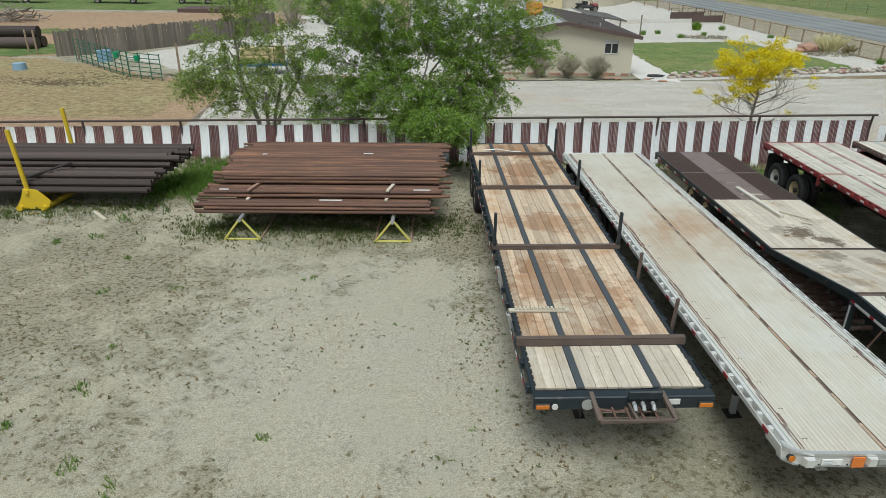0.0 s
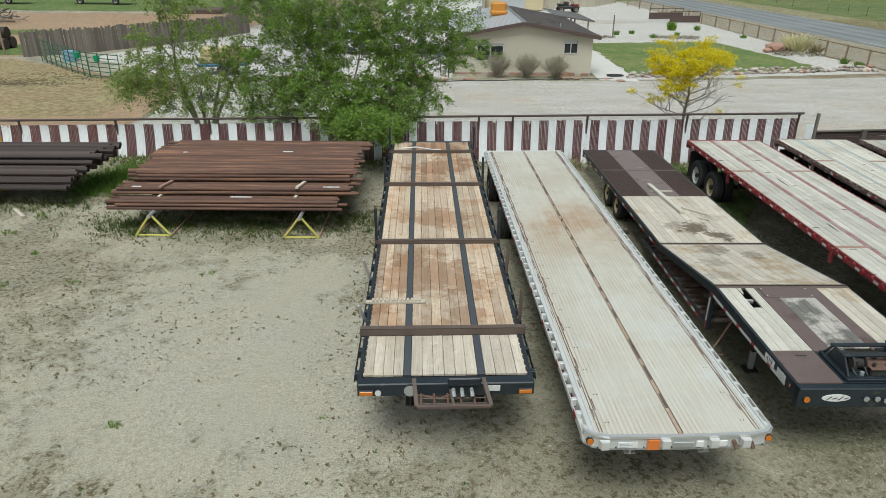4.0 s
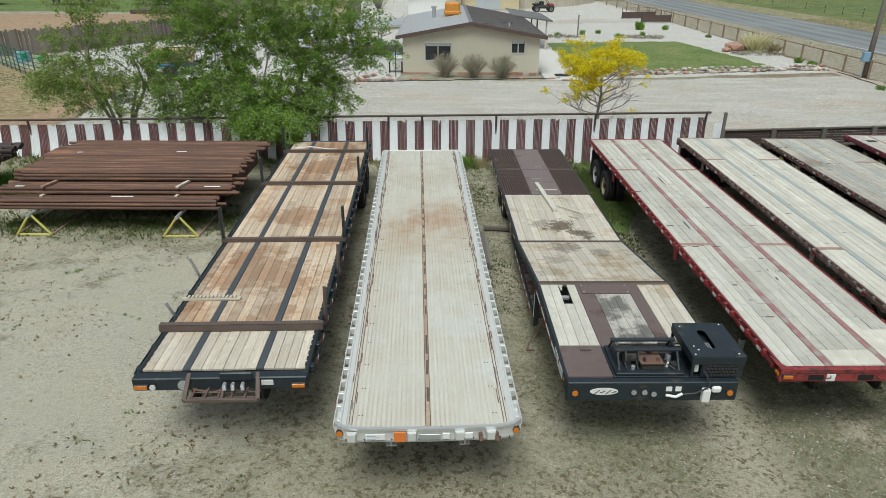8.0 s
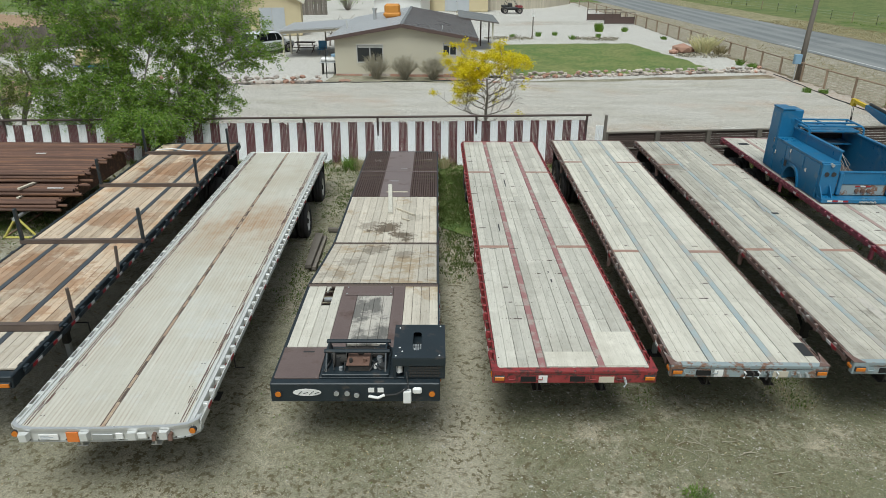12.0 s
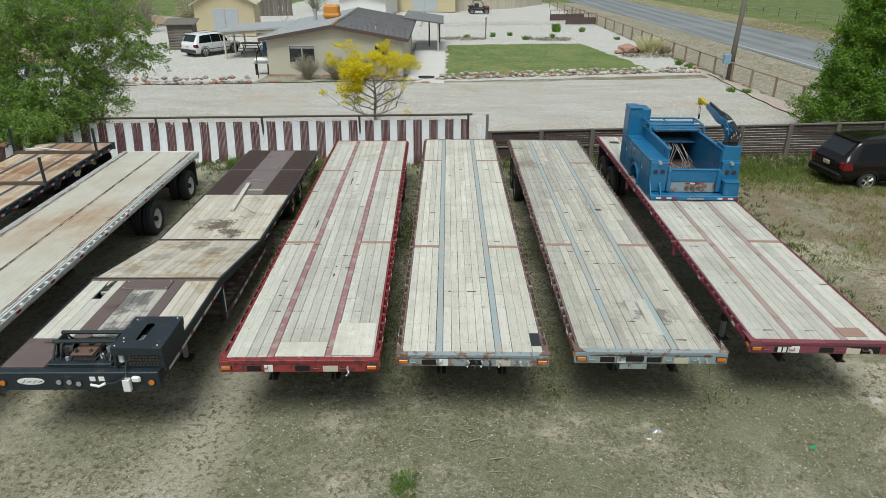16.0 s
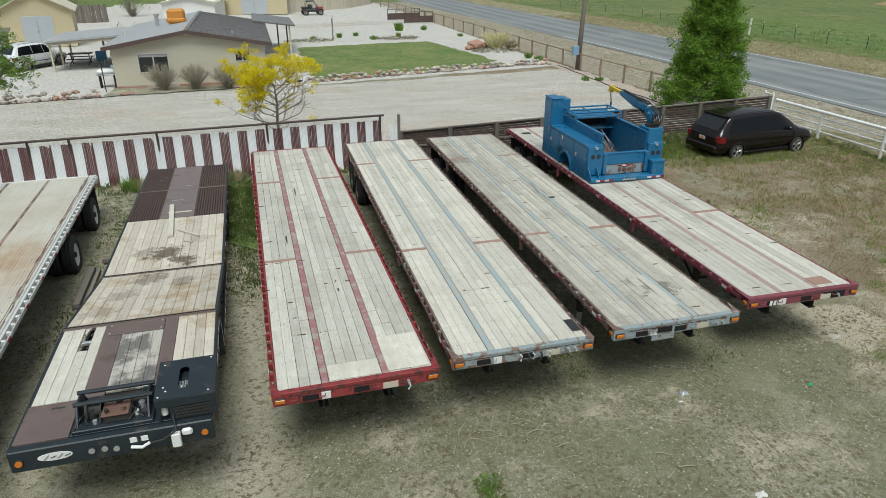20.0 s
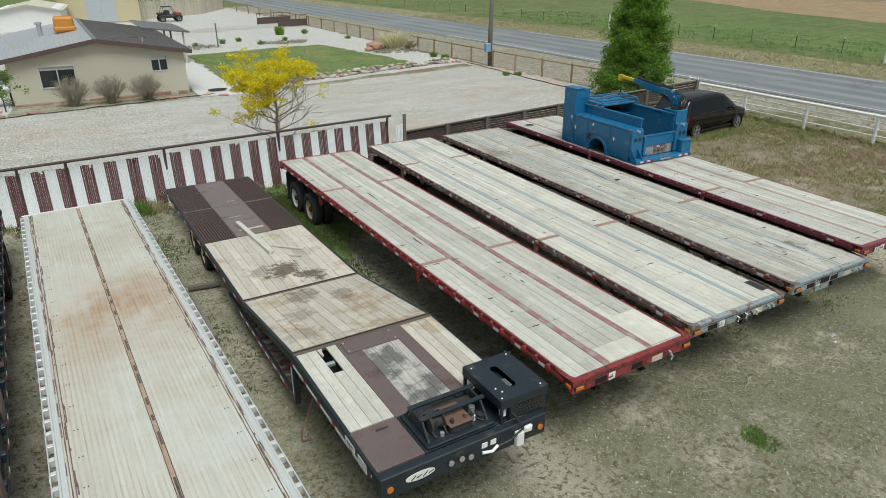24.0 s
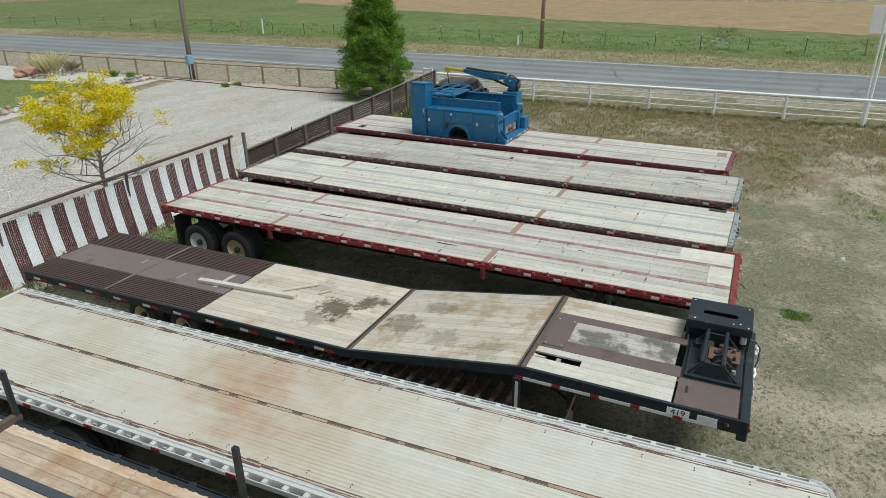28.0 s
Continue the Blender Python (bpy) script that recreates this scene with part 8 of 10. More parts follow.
            if rng.random() < 0.8:
                me.tube([(xb - xa - 0.2, 0, 0), (xb - xa, 0, 0)], r * 1.12, 9)
            ob = solid("steel_pipe", me, M["pipe_dark"], "long dark steel pipe on the stack", "pipe", group="dark pipes")
            ob.location = (xa, y, z)
            ob.rotation_euler[2] = rng.uniform(-0.004, 0.004)
            y += 2 * r + 0.004
    solid("chain", Geo().tube([(-12.2, 17.9, zb + 0.31), (-11.6, 18.3, zb + 0.46), (-11.0, 18.8, zb + 0.60)], 0.035, 6), M["chassis"], "dark chain across the pipes", "chain")
    x, y = -11.85, 17.75
    t = thing("yellow_pipe_rack", "bright yellow steel pipe rack with a tall upright", "stand", (x, y, ground_z(x, y)))
    plate = [(-0.42, 0.05), (0.50, 0.05), (0.62, 0.28), (0.30, 0.62), (-0.10, 0.66), (-0.20, 0.40)]
    part("gusset", Geo().prism(plate, -0.02, 0.02, 1), M["yellow_paint"], t)
    part("upright", Geo().tube([(0.0, 0.05, 0.45), (-0.12, 0.02, 2.35)], 0.065, 12), M["yellow_paint"], t)
    for u in (-0.28, 0.42):
        part("base_rail", Geo().tube([(u, -0.12, 0.09), (u + 0.25, 2.9, 0.09)], 0.085, 12), M["yellow_paint"], t)
    part("cross_tube", Geo().tube([(0.0, -0.08, 0.58), (0.0, 2.9, 0.50)], 0.07, 12), M["yellow_paint"], t)
    part("rear_upright", Geo().tube([(0.05, 2.75, 0.1), (-0.05, 2.75, 2.36)], 0.065, 12), M["yellow_paint"], t)
    solid("timber_offcut", Geo().bar((-9.95, 17.55, ground_z(-9.9, 17.5) + 0.05), (-9.35, 16.95, ground_z(-9.4, 17) + 0.05), 0.10, 0.09, 0.012), M["bare_wood"], "pale timber offcut lying on the gravel", "lumber")


pipe_racks()


# ---------------------------------------------------------------- blue service body on the last trailer
def service_body():
    m, H, L = trailer_pose((21.15, 8.62, 1.31), (21.50, 22.55, 1.275))
    t = thing("service_body", "blue steel truck service body with crane on a flatbed trailer", "truck body", m=m @ Matrix.Translation((0.06, 7.05, H + 0.005)))
    B, C = M["blue_paint"], 0.012
    W = 2.36
    # left row of lockers with a wheel arch cut out
    arch = [(1.72 + 0.40 * math.cos(math.pi * k / 10), 0.02 + 0.46 * math.sin(math.pi * k / 10)) for k in range(11)]
    outline = [(0.30, 0.02)] + [(v, z) for v, z in arch[::-1]] + [(2.95, 0.02), (2.95, 0.98), (0.30, 0.98)]
    for s in (-1, 1):
        lo, hi = (-W / 2, -W / 2 + 0.46) if s < 0 else (W / 2 - 0.46, W / 2)
        part("locker_body", Geo().prism(outline, lo, hi, 0), B, t)
        part("locker_top", Geo().box(lo - 0.02, 0.28, 0.98, hi + 0.02, 2.97, 1.03, C), B, t)
        x = s * W / 2
        doors = [(0.33, 1.14, 0.06, 0.94), (1.20, 2.26, 0.58, 0.94), (2.30, 2.92, 0.06, 0.94)]
        for a, b, c, d in doors:
            door = part("locker_door", Geo().box(min(x, x + s * 0.02), a, c, max(x, x + s * 0.02), b, d, 0.008), B, t)
            part("latch", Geo().box(min(x + s * 0.02, x + s * 0.035), (a + b) / 2 + 0.22, (c + d) / 2 + 0.05, max(x + s * 0.02, x + s * 0.035), (a + b) / 2 + 0.30, (c + d) / 2 + 0.16, 0.005), M["chrome"], door)
        ring = [(1.72 + r * math.cos(math.pi * k / 10), 0.02 + r * 1.12 * math.sin(math.pi * k / 10)) for r, ks in ((0.40, range(11)), (0.47, range(10, -1, -1))) for k in ks]
        g = Geo().prism(ring, min(x, x + s * 0.05), max(x, x + s * 0.05), 0)
        part("wheel_arch", g, B, t)
        part("wheel_well", Geo().box(lo + 0.05, 1.36, 0.02, hi - 0.05, 2.08, 0.06, 0.01), M["dark_plastic"], t)
        part("fuel_hatch", Geo().box(min(x + s * 0.02, x + s * 0.026), 2.10, 0.36, max(x + s * 0.02, x + s * 0.026), 2.24, 0.54, 0.004), M["dark_plastic"], t)
        # tail panel with lamps
        tail = part("tail_panel", Geo().box(lo + 0.0, 0.22, 0.16, hi, 0.30, 0.99, C), B, t)
        for k in range(2):
            part("tail_lamp", Geo().tube([((lo + hi) / 2 - 0.09 + 0.18 * k, 0.205, 0.72), ((lo + hi) / 2 - 0.09 + 0.18 * k, 0.225, 0.72)], 0.062, 14), M["dark_plastic"], tail)
        part("clearance_lamp", Geo().tube([((lo + hi) / 2, 0.17, 0.97), ((lo + hi) / 2, 0.28, 0.97)], 0.045, 10), M["galv"], tail)
        # inner bed wall
        wx = s * (W / 2 - 0.47)
        part("bed_wall", Geo().box(wx - 0.025, 0.36, 0.3, wx + 0.025, 3.0, 1.30, C), B, t)
        part("wall_cap", Geo().box(wx - 0.05, 0.34, 1.28, wx + 0.05, 3.0, 1.33, 0.01), B, t)
    # tall cabinet
    cab = part("tall_cabinet", Geo().box(-W / 2, 2.99, 0.02, -W / 2 + 0.62, 3.60, 1.82, 0.018), B, t)
    part("cabinet_top", Geo().box(-W / 2 - 0.012, 2.97, 1.82, -W / 2 + 0.36, 3.62, 1.86, 0.01), B, cab)
    for k in range(2):
        part("vent", Geo().box(-W / 2 + 0.30 + 0.16 * k, 2.975, 1.48, -W / 2 + 0.40 + 0.16 * k, 2.992, 1.58, 0.004), B, cab)
    part("cabinet_door", Geo().box(-W / 2 - 0.018, 3.04, 0.08, -W / 2, 3.56, 1.74, 0.006), B, cab)
    part("latch", Geo().box(-W / 2 - 0.035, 3.06, 0.84, -W / 2 - 0.016, 3.12, 0.98, 0.006), M["chrome"], cab)
    # bed floor, bulkhead, roof hatch and rack
    part("bed_floor", Geo().box(-W / 2 + 0.46, 0.30, 0.20, W / 2 - 0.46, 3.0, 0.30, 0.01), M["brown_steel"], t, "dirty worn bed floor")
    # black instead of blue: grime, and the shade under the hatch as colour
    part("bulkhead", Geo().box(-W / 2 + 0.46, 2.95, 0.10, W / 2 - 0.05, 3.0, 1.15, 0.01), M["chassis"], t, "grimy bulkhead coloured black for the shaded void under the hatch")
    part("hatch", Geo().box(-0.66, 2.15, 1.36, 0.70, 3.05, 1.42, 0.015), B, t, "blue sheet-metal hatch lid")
    part("shelf", Geo().box(-0.68, 2.35, 0.96, 0.68, 2.95, 1.0, 0.008), B, t)
    g = Geo()
    for s in (-1, 1):
        g.tube([(s * 0.76, 2.05, 1.30), (s * 0.76, 2.10, 1.48), (s * 0.76, 2.22, 1.53), (s * 0.76, 3.0, 1.55), (s * 0.76, 3.1, 1.3)], 0.028, 8)
    for y, z in ((2.22, 1.53), (2.6, 1.54), (3.0, 1.55)):
        g.tube([(-0.76, y, z), (0.76, y, z)], 0.026, 8)
    g.tube([(-0.2, 2.22, 1.53), (-0.2, 3.0, 1.55)], 0.022, 8)
    part("rack", g, B, t, "blue tubular rack over the hatch")
    rng = random.Random(8)
    g = Geo()
    for k in range(13):
        x = rng.uniform(-0.35, 0.45)
        g.tube([(x, 2.6, 1.0), (x + rng.uniform(-0.1, 0.1), 2.2, 0.85), (x + rng.uniform(-0.3, 0.3), 1.9, 0.5), (x + rng.uniform(-0.5, 0.5), 1.3 + rng.uniform(-0.4, 0.2), 0.33)], 0.011, 5, False)
    part("cable", g, M["rim_grey"], t, "loose pale cables", kind="stuff")
    # tail: gate, bumper and lamps
    gate = part("tail_gate", Geo().box(-W / 2 + 0.50, 0.24, 0.44, W / 2 - 0.50, 0.30, 0.78, 0.012), B, t)
    part("gate_cap", Geo().box(-W / 2 + 0.48, 0.22, 0.76, W / 2 - 0.48, 0.32, 0.80, 0.01), B, gate)
    for s in (-1, 1):
        part("gate_post", Geo().box(s * 0.66 - 0.05, 0.16, 0.18, s * 0.66 + 0.05, 0.24, 0.78, 0.01), B, t)
    part("lamp_panel", Geo().box(-0.62, 0.26, 0.14, 0.62, 0.31, 0.44, 0.01), M["blue_grey"], t, "grimy lamp panel")
    for k in range(3):
        part("tail_lamp", Geo().tube([(-0.14 + 0.16 * k, 0.235, 0.27), (-0.14 + 0.16 * k, 0.262, 0.27)], 0.055, 12), M["engine_rust"], t, "grimy dark red tail lamp")
    for k in range(3):
        part("reflector", Geo().box(-0.20 + 0.14 * k, 0.248, 0.37, -0.07 + 0.14 * k, 0.262, 0.41, 0), M["tape_red"] if k % 2 == 0 else M["tape_white"], t)
    bump = part("bumper", Geo().box(-W / 2, -0.06, 0.02, W / 2, 0.24, 0.14, 0.015), B, t)
    for s in (-1, 1):
        for k in range(4):
            part("reflector", Geo().box(s * 0.62 + 0.14 * k - 0.40 * (s < 0), -0.066, 0.05, s * 0.62 + 0.14 * k + 0.13 - 0.40 * (s < 0), -0.058, 0.10, 0), M["tape_red"] if k % 2 else M["tape_white"], bump)
    g = Geo()
    for k in range(8):
        g.tube([(-0.2 + 0.055 * k, -0.10, 0.08 + 0.02 * (k % 2)), (-0.16 + 0.055 * k, -0.10, 0.06)], 0.022, 6)
    part("hitch_chain", g, M["galv"], bump)
    part("step_box", Geo().box(W / 2 - 0.42, -0.02, 0.14, W / 2 - 0.02, 0.22, 0.52, 0.012), B, t)
    part("step_box_lid", Geo().box(W / 2 - 0.44, -0.04, 0.50, W / 2, 0.22, 0.54, 0.01), B, t)
    for s in (-1, 1):
        for off in (0.02, 0.28):
            part("bumper_gusset", Geo().prism([(-0.04, 0.14), (0.24, 0.14), (0.24, 0.46)], s * (W / 2 - off) - 0.012, s * (W / 2 - off) + 0.012, 0), B, t)
    # crane
    part("crane_pedestal", Geo().box(W / 2 - 0.48, 0.30, 1.0, W / 2 - 0.01, 0.85, 1.42, 0.015), B, t)
    cx, cy = W / 2 - 0.24, 0.55
    part("crane_base", Geo().tube([(cx, cy, 1.42), (cx, cy, 1.50)], 0.20, 18), M["chassis"], t)
    part("crane_mast", Geo().prism([(cy - 0.15, 1.50), (cy + 0.12, 1.50), (cy + 0.20, 1.62), (cy + 0.16, 1.78), (cy - 0.02, 1.86), (cy - 0.16, 1.80)], cx - 0.10, cx + 0.10, 0), B, t)
    for s in (-1, 1):
        part("mast_cheek", Geo().prism([(cy - 0.10, 1.60), (cy + 0.10, 1.58), (cy + 0.34, 1.76), (cy + 0.30, 1.92), (cy + 0.02, 1.90)], cx + s * 0.115 - 0.012, cx + s * 0.115 + 0.012, 0), B, t)
        part("pivot_pin", Geo().tube([(cx + s * 0.12, cy + 0.06, 1.80), (cx + s * 0.15, cy + 0.06, 1.80)], 0.04, 10), M["galv"], t)
        part("boom_plate", Geo().prism([(cy + 0.50, 1.80), (cy + 0.55, 1.93), (cy + 0.98, 2.00), (cy + 1.02, 1.86)], cx + s * 0.078 - 0.008, cx + s * 0.078 + 0.008, 0), B, t)
    part("crane_boom", Geo().prism([(cy - 0.06, 1.74), (cy - 0.04, 1.90), (cy + 0.30, 1.95), (cy + 1.00, 2.02), (cy + 1.95, 2.10), (cy + 1.95, 1.97), (cy + 1.05, 1.78), (cy + 0.80, 1.77), (cy + 0.35, 1.82)], cx - 0.07, cx + 0.07, 0), B, t)
    part("winch", Geo().tube([(cx - 0.10, cy + 0.20, 1.96), (cx + 0.10, cy + 0.20, 1.96)], 0.05, 14), M["galv"], t)
    part("valve_block", Geo().box(cx - 0.12, cy - 0.24, 1.52, cx + 0.12, cy - 0.14, 1.70, 0.01), M["chassis"], t)
    part("boom_tip", Geo().bar((cx, cy + 1.90, 2.03), (cx, cy + 2.60, 2.07), 0.09, 0.10, 0.01), M["yellow_paint"], t, "yellow telescoping boom tip")
    part("tip_cap", Geo().prism([(cy + 2.52, 2.13), (cy + 2.72, 2.13), (cy + 2.74, 1.94), (cy + 2.62, 1.92)], cx - 0.06, cx + 0.06, 0), M["yellow_paint"], t)
    part("boom_cylinder", Geo().tube([(cx, cy + 0.16, 1.58), (cx, cy + 0.82, 1.80)], 0.042, 10), M["chassis"], t)
    part("boom_motor", Geo().tube([(cx, cy + 0.75, 2.04), (cx, cy + 1.85, 2.135)], 0.036, 10), M["dark_plastic"], t)
    g = Geo()
    for k in range(4):
        g.tube([(cx - 0.05 + 0.03 * k, cy + 1.0, 2.05 + 0.01 * k), (cx - 0.04 + 0.03 * k, cy + 0.45, 2.01 + 0.015 * k), (cx - 0.05 + 0.03 * k, cy + 0.02, 1.96), (cx - 0.06 + 0.04 * k, cy - 0.18, 1.84), (cx - 0.08 + 0.05 * k, cy - 0.22, 1.62)], 0.013, 6)
    for k in range(13):
        x, z, r = cx - 0.12 + 0.08 * (k % 4), 1.60 + 0.075 * (k // 4), 0.055
        g.tube([(x + r * math.cos(0.9 * j + k), cy - 0.20 - 0.015 * (j % 3), z + r * math.sin(0.9 * j + k)) for j in range(8)], 0.011, 5)
    part("hose", g, M["dark_plastic"], t, "bundle of black hydraulic hoses", kind="stuff")
    g = Geo()
    for k in range(5):
        x, z = cx - 0.11 + 0.055 * k, 1.62 + 0.05 * (k % 3)
        g.tube([(x, cy - 0.235, z), (x + 0.02, cy - 0.25, z + 0.03), (x, cy - 0.245, z + 0.08)], 0.012, 6)
    part("hose_fitting", g, M["galv"], t, "shiny hose fittings", kind="stuff")
    g = Geo()
    for dx in (-0.03, 0.03):
        g.tube([(cx + dx, cy + 2.66, 1.98), (cx + dx * 0.4, cy + 2.60, 1.60)], 0.008, 5)
    g.tube([(cx, cy + 2.60, 1.62), (cx, cy + 2.60, 1.50)], 0.03, 6)
    part("hook", g, M["chassis"], t)


service_body()


# ---------------------------------------------------------------- cars
# the tail is at x = 0: station, sill height, belt height, roof height, half width at the belt and at the roof
VAN_STATIONS = [(0.00, 0.42, 0.93, 0.96, 0.84, 0.74), (0.05, 0.32, 1.00, 1.05, 0.92, 0.79), (0.20, 0.28, 1.04, 1.26, 0.955, 0.79), (0.50, 0.27, 1.05, 1.66, 0.97, 0.765), (0.66, 0.26, 1.05, 1.725, 0.975, 0.765), (1.20, 0.26, 1.045, 1.765, 0.98, 0.77),
                (2.10, 0.26, 1.035, 1.775, 0.98, 0.77), (2.85, 0.26, 1.025, 1.745, 0.98, 0.765), (3.10, 0.26, 1.02, 1.69, 0.98, 0.76), (3.70, 0.26, 1.00, 1.35, 0.97, 0.79), (4.20, 0.26, 0.965, 1.02, 0.95, 0.80), (4.70, 0.27, 0.86, 0.90, 0.90, 0.74), (4.97, 0.32, 0.73, 0.76, 0.79, 0.62), (5.08, 0.40, 0.60, 0.62, 0.62, 0.48)]


def van_at(x):
    """The body's section at x, between the stations."""
    for a, b in zip(VAN_STATIONS, VAN_STATIONS[1:]):
        if x <= b[0]:
            f = (x - a[0]) / (b[0] - a[0])
            return [p + (q - p) * f for p, q in zip(a, b)]
    return list(VAN_STATIONS[-1])


def car_wheel(parent, at, s, rim, r):
    """A car wheel: low tyre and a cast alloy rim of five forked spokes."""
    w = 0.21
    tyre = Geo().lathe([(r * 0.66, -w * 0.4), (r * 0.72, -w / 2), (r * 0.90, -w / 2), (r, -w * 0.34), (r, w * 0.34), (r * 0.90, w / 2), (r * 0.72, w / 2), (r * 0.66, w * 0.4)], 28)
    ob = part("wheel", tyre, M["tyre"], parent, smooth=True)
    ob.location, ob.rotation_euler = at, (0, 0, math.pi / 2 * s)
    g = Geo().lathe([(r * 0.73, w * 0.49), (r * 0.69, w * 0.50), (r * 0.64, w * 0.42), (r * 0.63, 0.0)], 28)
    for k in range(5):
        a = 2 * math.pi * k / 5 + 0.3
        for d in (-0.17, 0.17):
            g.bar((w * 0.40, r * 0.12 * math.cos(a), r * 0.12 * math.sin(a)), (w * 0.46, r * 0.66 * math.cos(a + d), r * 0.66 * math.sin(a + d)), r * 0.11, r * 0.11, 0.006)
    g.lathe([(r * 0.18, w * 0.34), (r * 0.17, w * 0.47), (0.001, w * 0.49)], 14)
    part("rim", g, M[rim], ob, "bright alloy rim")
    # black backing disc in place of the shade behind the spokes
    part("brake_disc", Geo().lathe([(r * 0.63, w * 0.10), (0.001, w * 0.12)], 20), M["recess_black"], ob)


def car(name, label, m, size, paint, rim, wheel_r, cladding=False):
    """A people carrier or sport utility car: lofted body with glass set into it, lamps, bumpers, seams, wheels."""
    t = thing(name, label, "car", m=m)
    kx, ky, kz = size
    at = lambda x, y, z: (x * kx, y * ky, z * kz)
    stations = [van_at(0.0), van_at(0.05)] + [van_at(0.05 + 5.03 * k / 44) for k in range(1, 45)]
    g = Geo()
    for x, zb, belt, roof, w, wr in stations:
        drop = min(0.10, 0.5 * (roof - belt) + 0.01)
        half = [(0.0, zb), (0.82 * w, zb), (0.95 * w, zb + 0.10), (w, zb + 0.45 * (belt - zb)), (0.995 * w, zb + 0.72 * (belt - zb)), (0.965 * w, belt), (wr, roof - drop), (wr - 0.05, roof - 0.4 * drop), (wr - 0.14, roof - 0.015), (0.0, roof + 0.012)]
        for y, z in half:
            g.v.append(at(x, y, z))
        for y, z in half[-2:0:-1]:
            g.v.append(at(x, -y, z))
    ring = 18
    for i in range(len(stations) - 1):
        for j in range(ring):
            a, b = i * ring + j, i * ring + (j + 1) % ring
            g.f.append((a, a + ring, b + ring, b))
    g.f += [tuple(range(ring)), tuple((len(stations) - 1) * ring + j for j in range(ring))[::-1]]
    part("body", g, M[paint], t, smooth=True)

    def side(x, f, s, off=0.006):
        _, zb, belt, roof, w, wr = van_at(x)
        drop = min(0.10, 0.5 * (roof - belt) + 0.01)
        return at(x, s * (0.965 * w + (wr - 0.965 * w) * f + off), belt + (roof - drop - belt) * f)

    def patch(fn, nu, nv):
        q = Geo()
        q.v = [fn(i / nu, j / nv) for j in range(nv + 1) for i in range(nu + 1)]
        q.f = [(j * (nu + 1) + i, j * (nu + 1) + i + 1, (j + 1) * (nu + 1) + i + 1, (j + 1) * (nu + 1) + i) for j in range(nv) for i in range(nu)]
        return q

    for s in (-1, 1):
        for nm, a0, a1, b0, b1 in (("quarter_window", 0.44, 1.745, 0.68, 1.745), ("side_window", 1.775, 2.76, 1.775, 2.745), ("side_window", 2.79, 3.76, 2.775, 3.18)):
            part(nm, patch(lambda u, f: side((a0 + (a1 - a0) * u) * (1 - f) + (b0 + (b1 - b0) * u) * f, 0.04 + 0.92 * f, s), 12, 4), M["car_glass"], t)
        for x in (1.755, 2.775, 3.80):
            part("door_seam", Geo().box(x * kx - 0.006, s * 0.968 * ky - 0.006, 0.36 * kz, x * kx + 0.006, s * 0.968 * ky + 0.006, 0.98 * kz, 0), M["recess_black"], t)
        for x in (2.52, 2.90):
            part("door_handle", Geo().box(x * kx, s * 0.975 * ky - 0.012, 0.83 * kz, x * kx + 0.20, s * 0.975 * ky + 0.012, 0.87 * kz, 0.008), M[paint], t)
        part("rub_strip", Geo().box(1.45 * kx, s * 0.98 * ky - 0.014, 0.55 * kz, 3.65 * kx, s * 0.98 * ky + 0.014, 0.60 * kz, 0.008), M["dark_plastic"] if cladding else M[paint], t)
        part("sill", Geo().box(1.45 * kx, min(s * 0.90, s * 0.97) * ky, 0.20 * kz, 3.65 * kx, max(s * 0.90, s * 0.97) * ky, 0.32 * kz, 0.03), M["dark_plastic"] if cladding else M[paint], t)
        part("roof_rail", Geo().tube([at(0.85, s * 0.63, 1.74), at(1.0, s * 0.63, 1.80), at(2.6, s * 0.63, 1.80), at(2.75, s * 0.63, 1.745)], 0.016, 6), M["dark_plastic"], t)
        part("mirror", Geo().box(3.38 * kx, min(s * 0.96, s * 1.12) * ky, 1.02 * kz, 3.52 * kx, max(s * 0.96, s * 1.12) * ky, 1.17 * kz, 0.04), M[paint], t)
        lamp = patch(lambda u, f: (lambda q: at(0.012 + (0.34 - 0.08 * f) * u, s * (0.99 * q[4] + 0.030 * (1 - u * u) + 0.006), 0.75 + 0.25 * f))(van_at(0.012 + 0.34 * u)), 8, 4)
        lamp.box(-0.020, min(s * 0.72, s * 0.86) * ky, 0.76 * kz, 0.06, max(s * 0.72, s * 0.86) * ky, 0.995 * kz, 0.02)
        part("tail_lamp", lamp, M["red_lens"], t)
        part("head_lamp", Geo().box(4.60 * kx, min(s * 0.55, s * 0.84) * ky, 0.66 * kz, 4.95 * kx, max(s * 0.55, s * 0.84) * ky, 0.80 * kz, 0.05), M["window_frame"], t)
        for x in (0.98, 4.08):
            car_wheel(t, (x * kx, s * (0.98 * ky - 0.10), wheel_r), s, rim, wheel_r)
            part("wheel_arch", Geo().lathe([(wheel_r * 1.12, -0.12), (wheel_r * 1.20, 0.012), (wheel_r * 1.10, 0.02)], 24, Matrix.Translation((x * kx, s * 0.972 * ky, wheel_r + 0.02)) @ pose(0, 0, 0, 0, 0, 90 * s)), M["dark_plastic"] if cladding else M["recess_black"], t)
    top = lambda x, y: at(x, y, van_at(x)[3] + 0.014 - (0.02 * (y / 0.6) ** 2))
    # paler, shinier glass than the sides, to put in more sky reflection
    part("rear_window", patch(lambda u, f: (lambda p: (p[0] - 0.010, p[1], p[2] + 0.004))(top(0.14 + 0.36 * f, (2 * u - 1) * 0.65)), 6, 4), M["glass"], t)
    part("windscreen", patch(lambda u, f: (lambda p: (p[0] + 0.006, p[1], p[2] + 0.004))(top(4.12 - 0.98 * f, (2 * u - 1) * 0.65)), 6, 6), M["car_glass"], t)
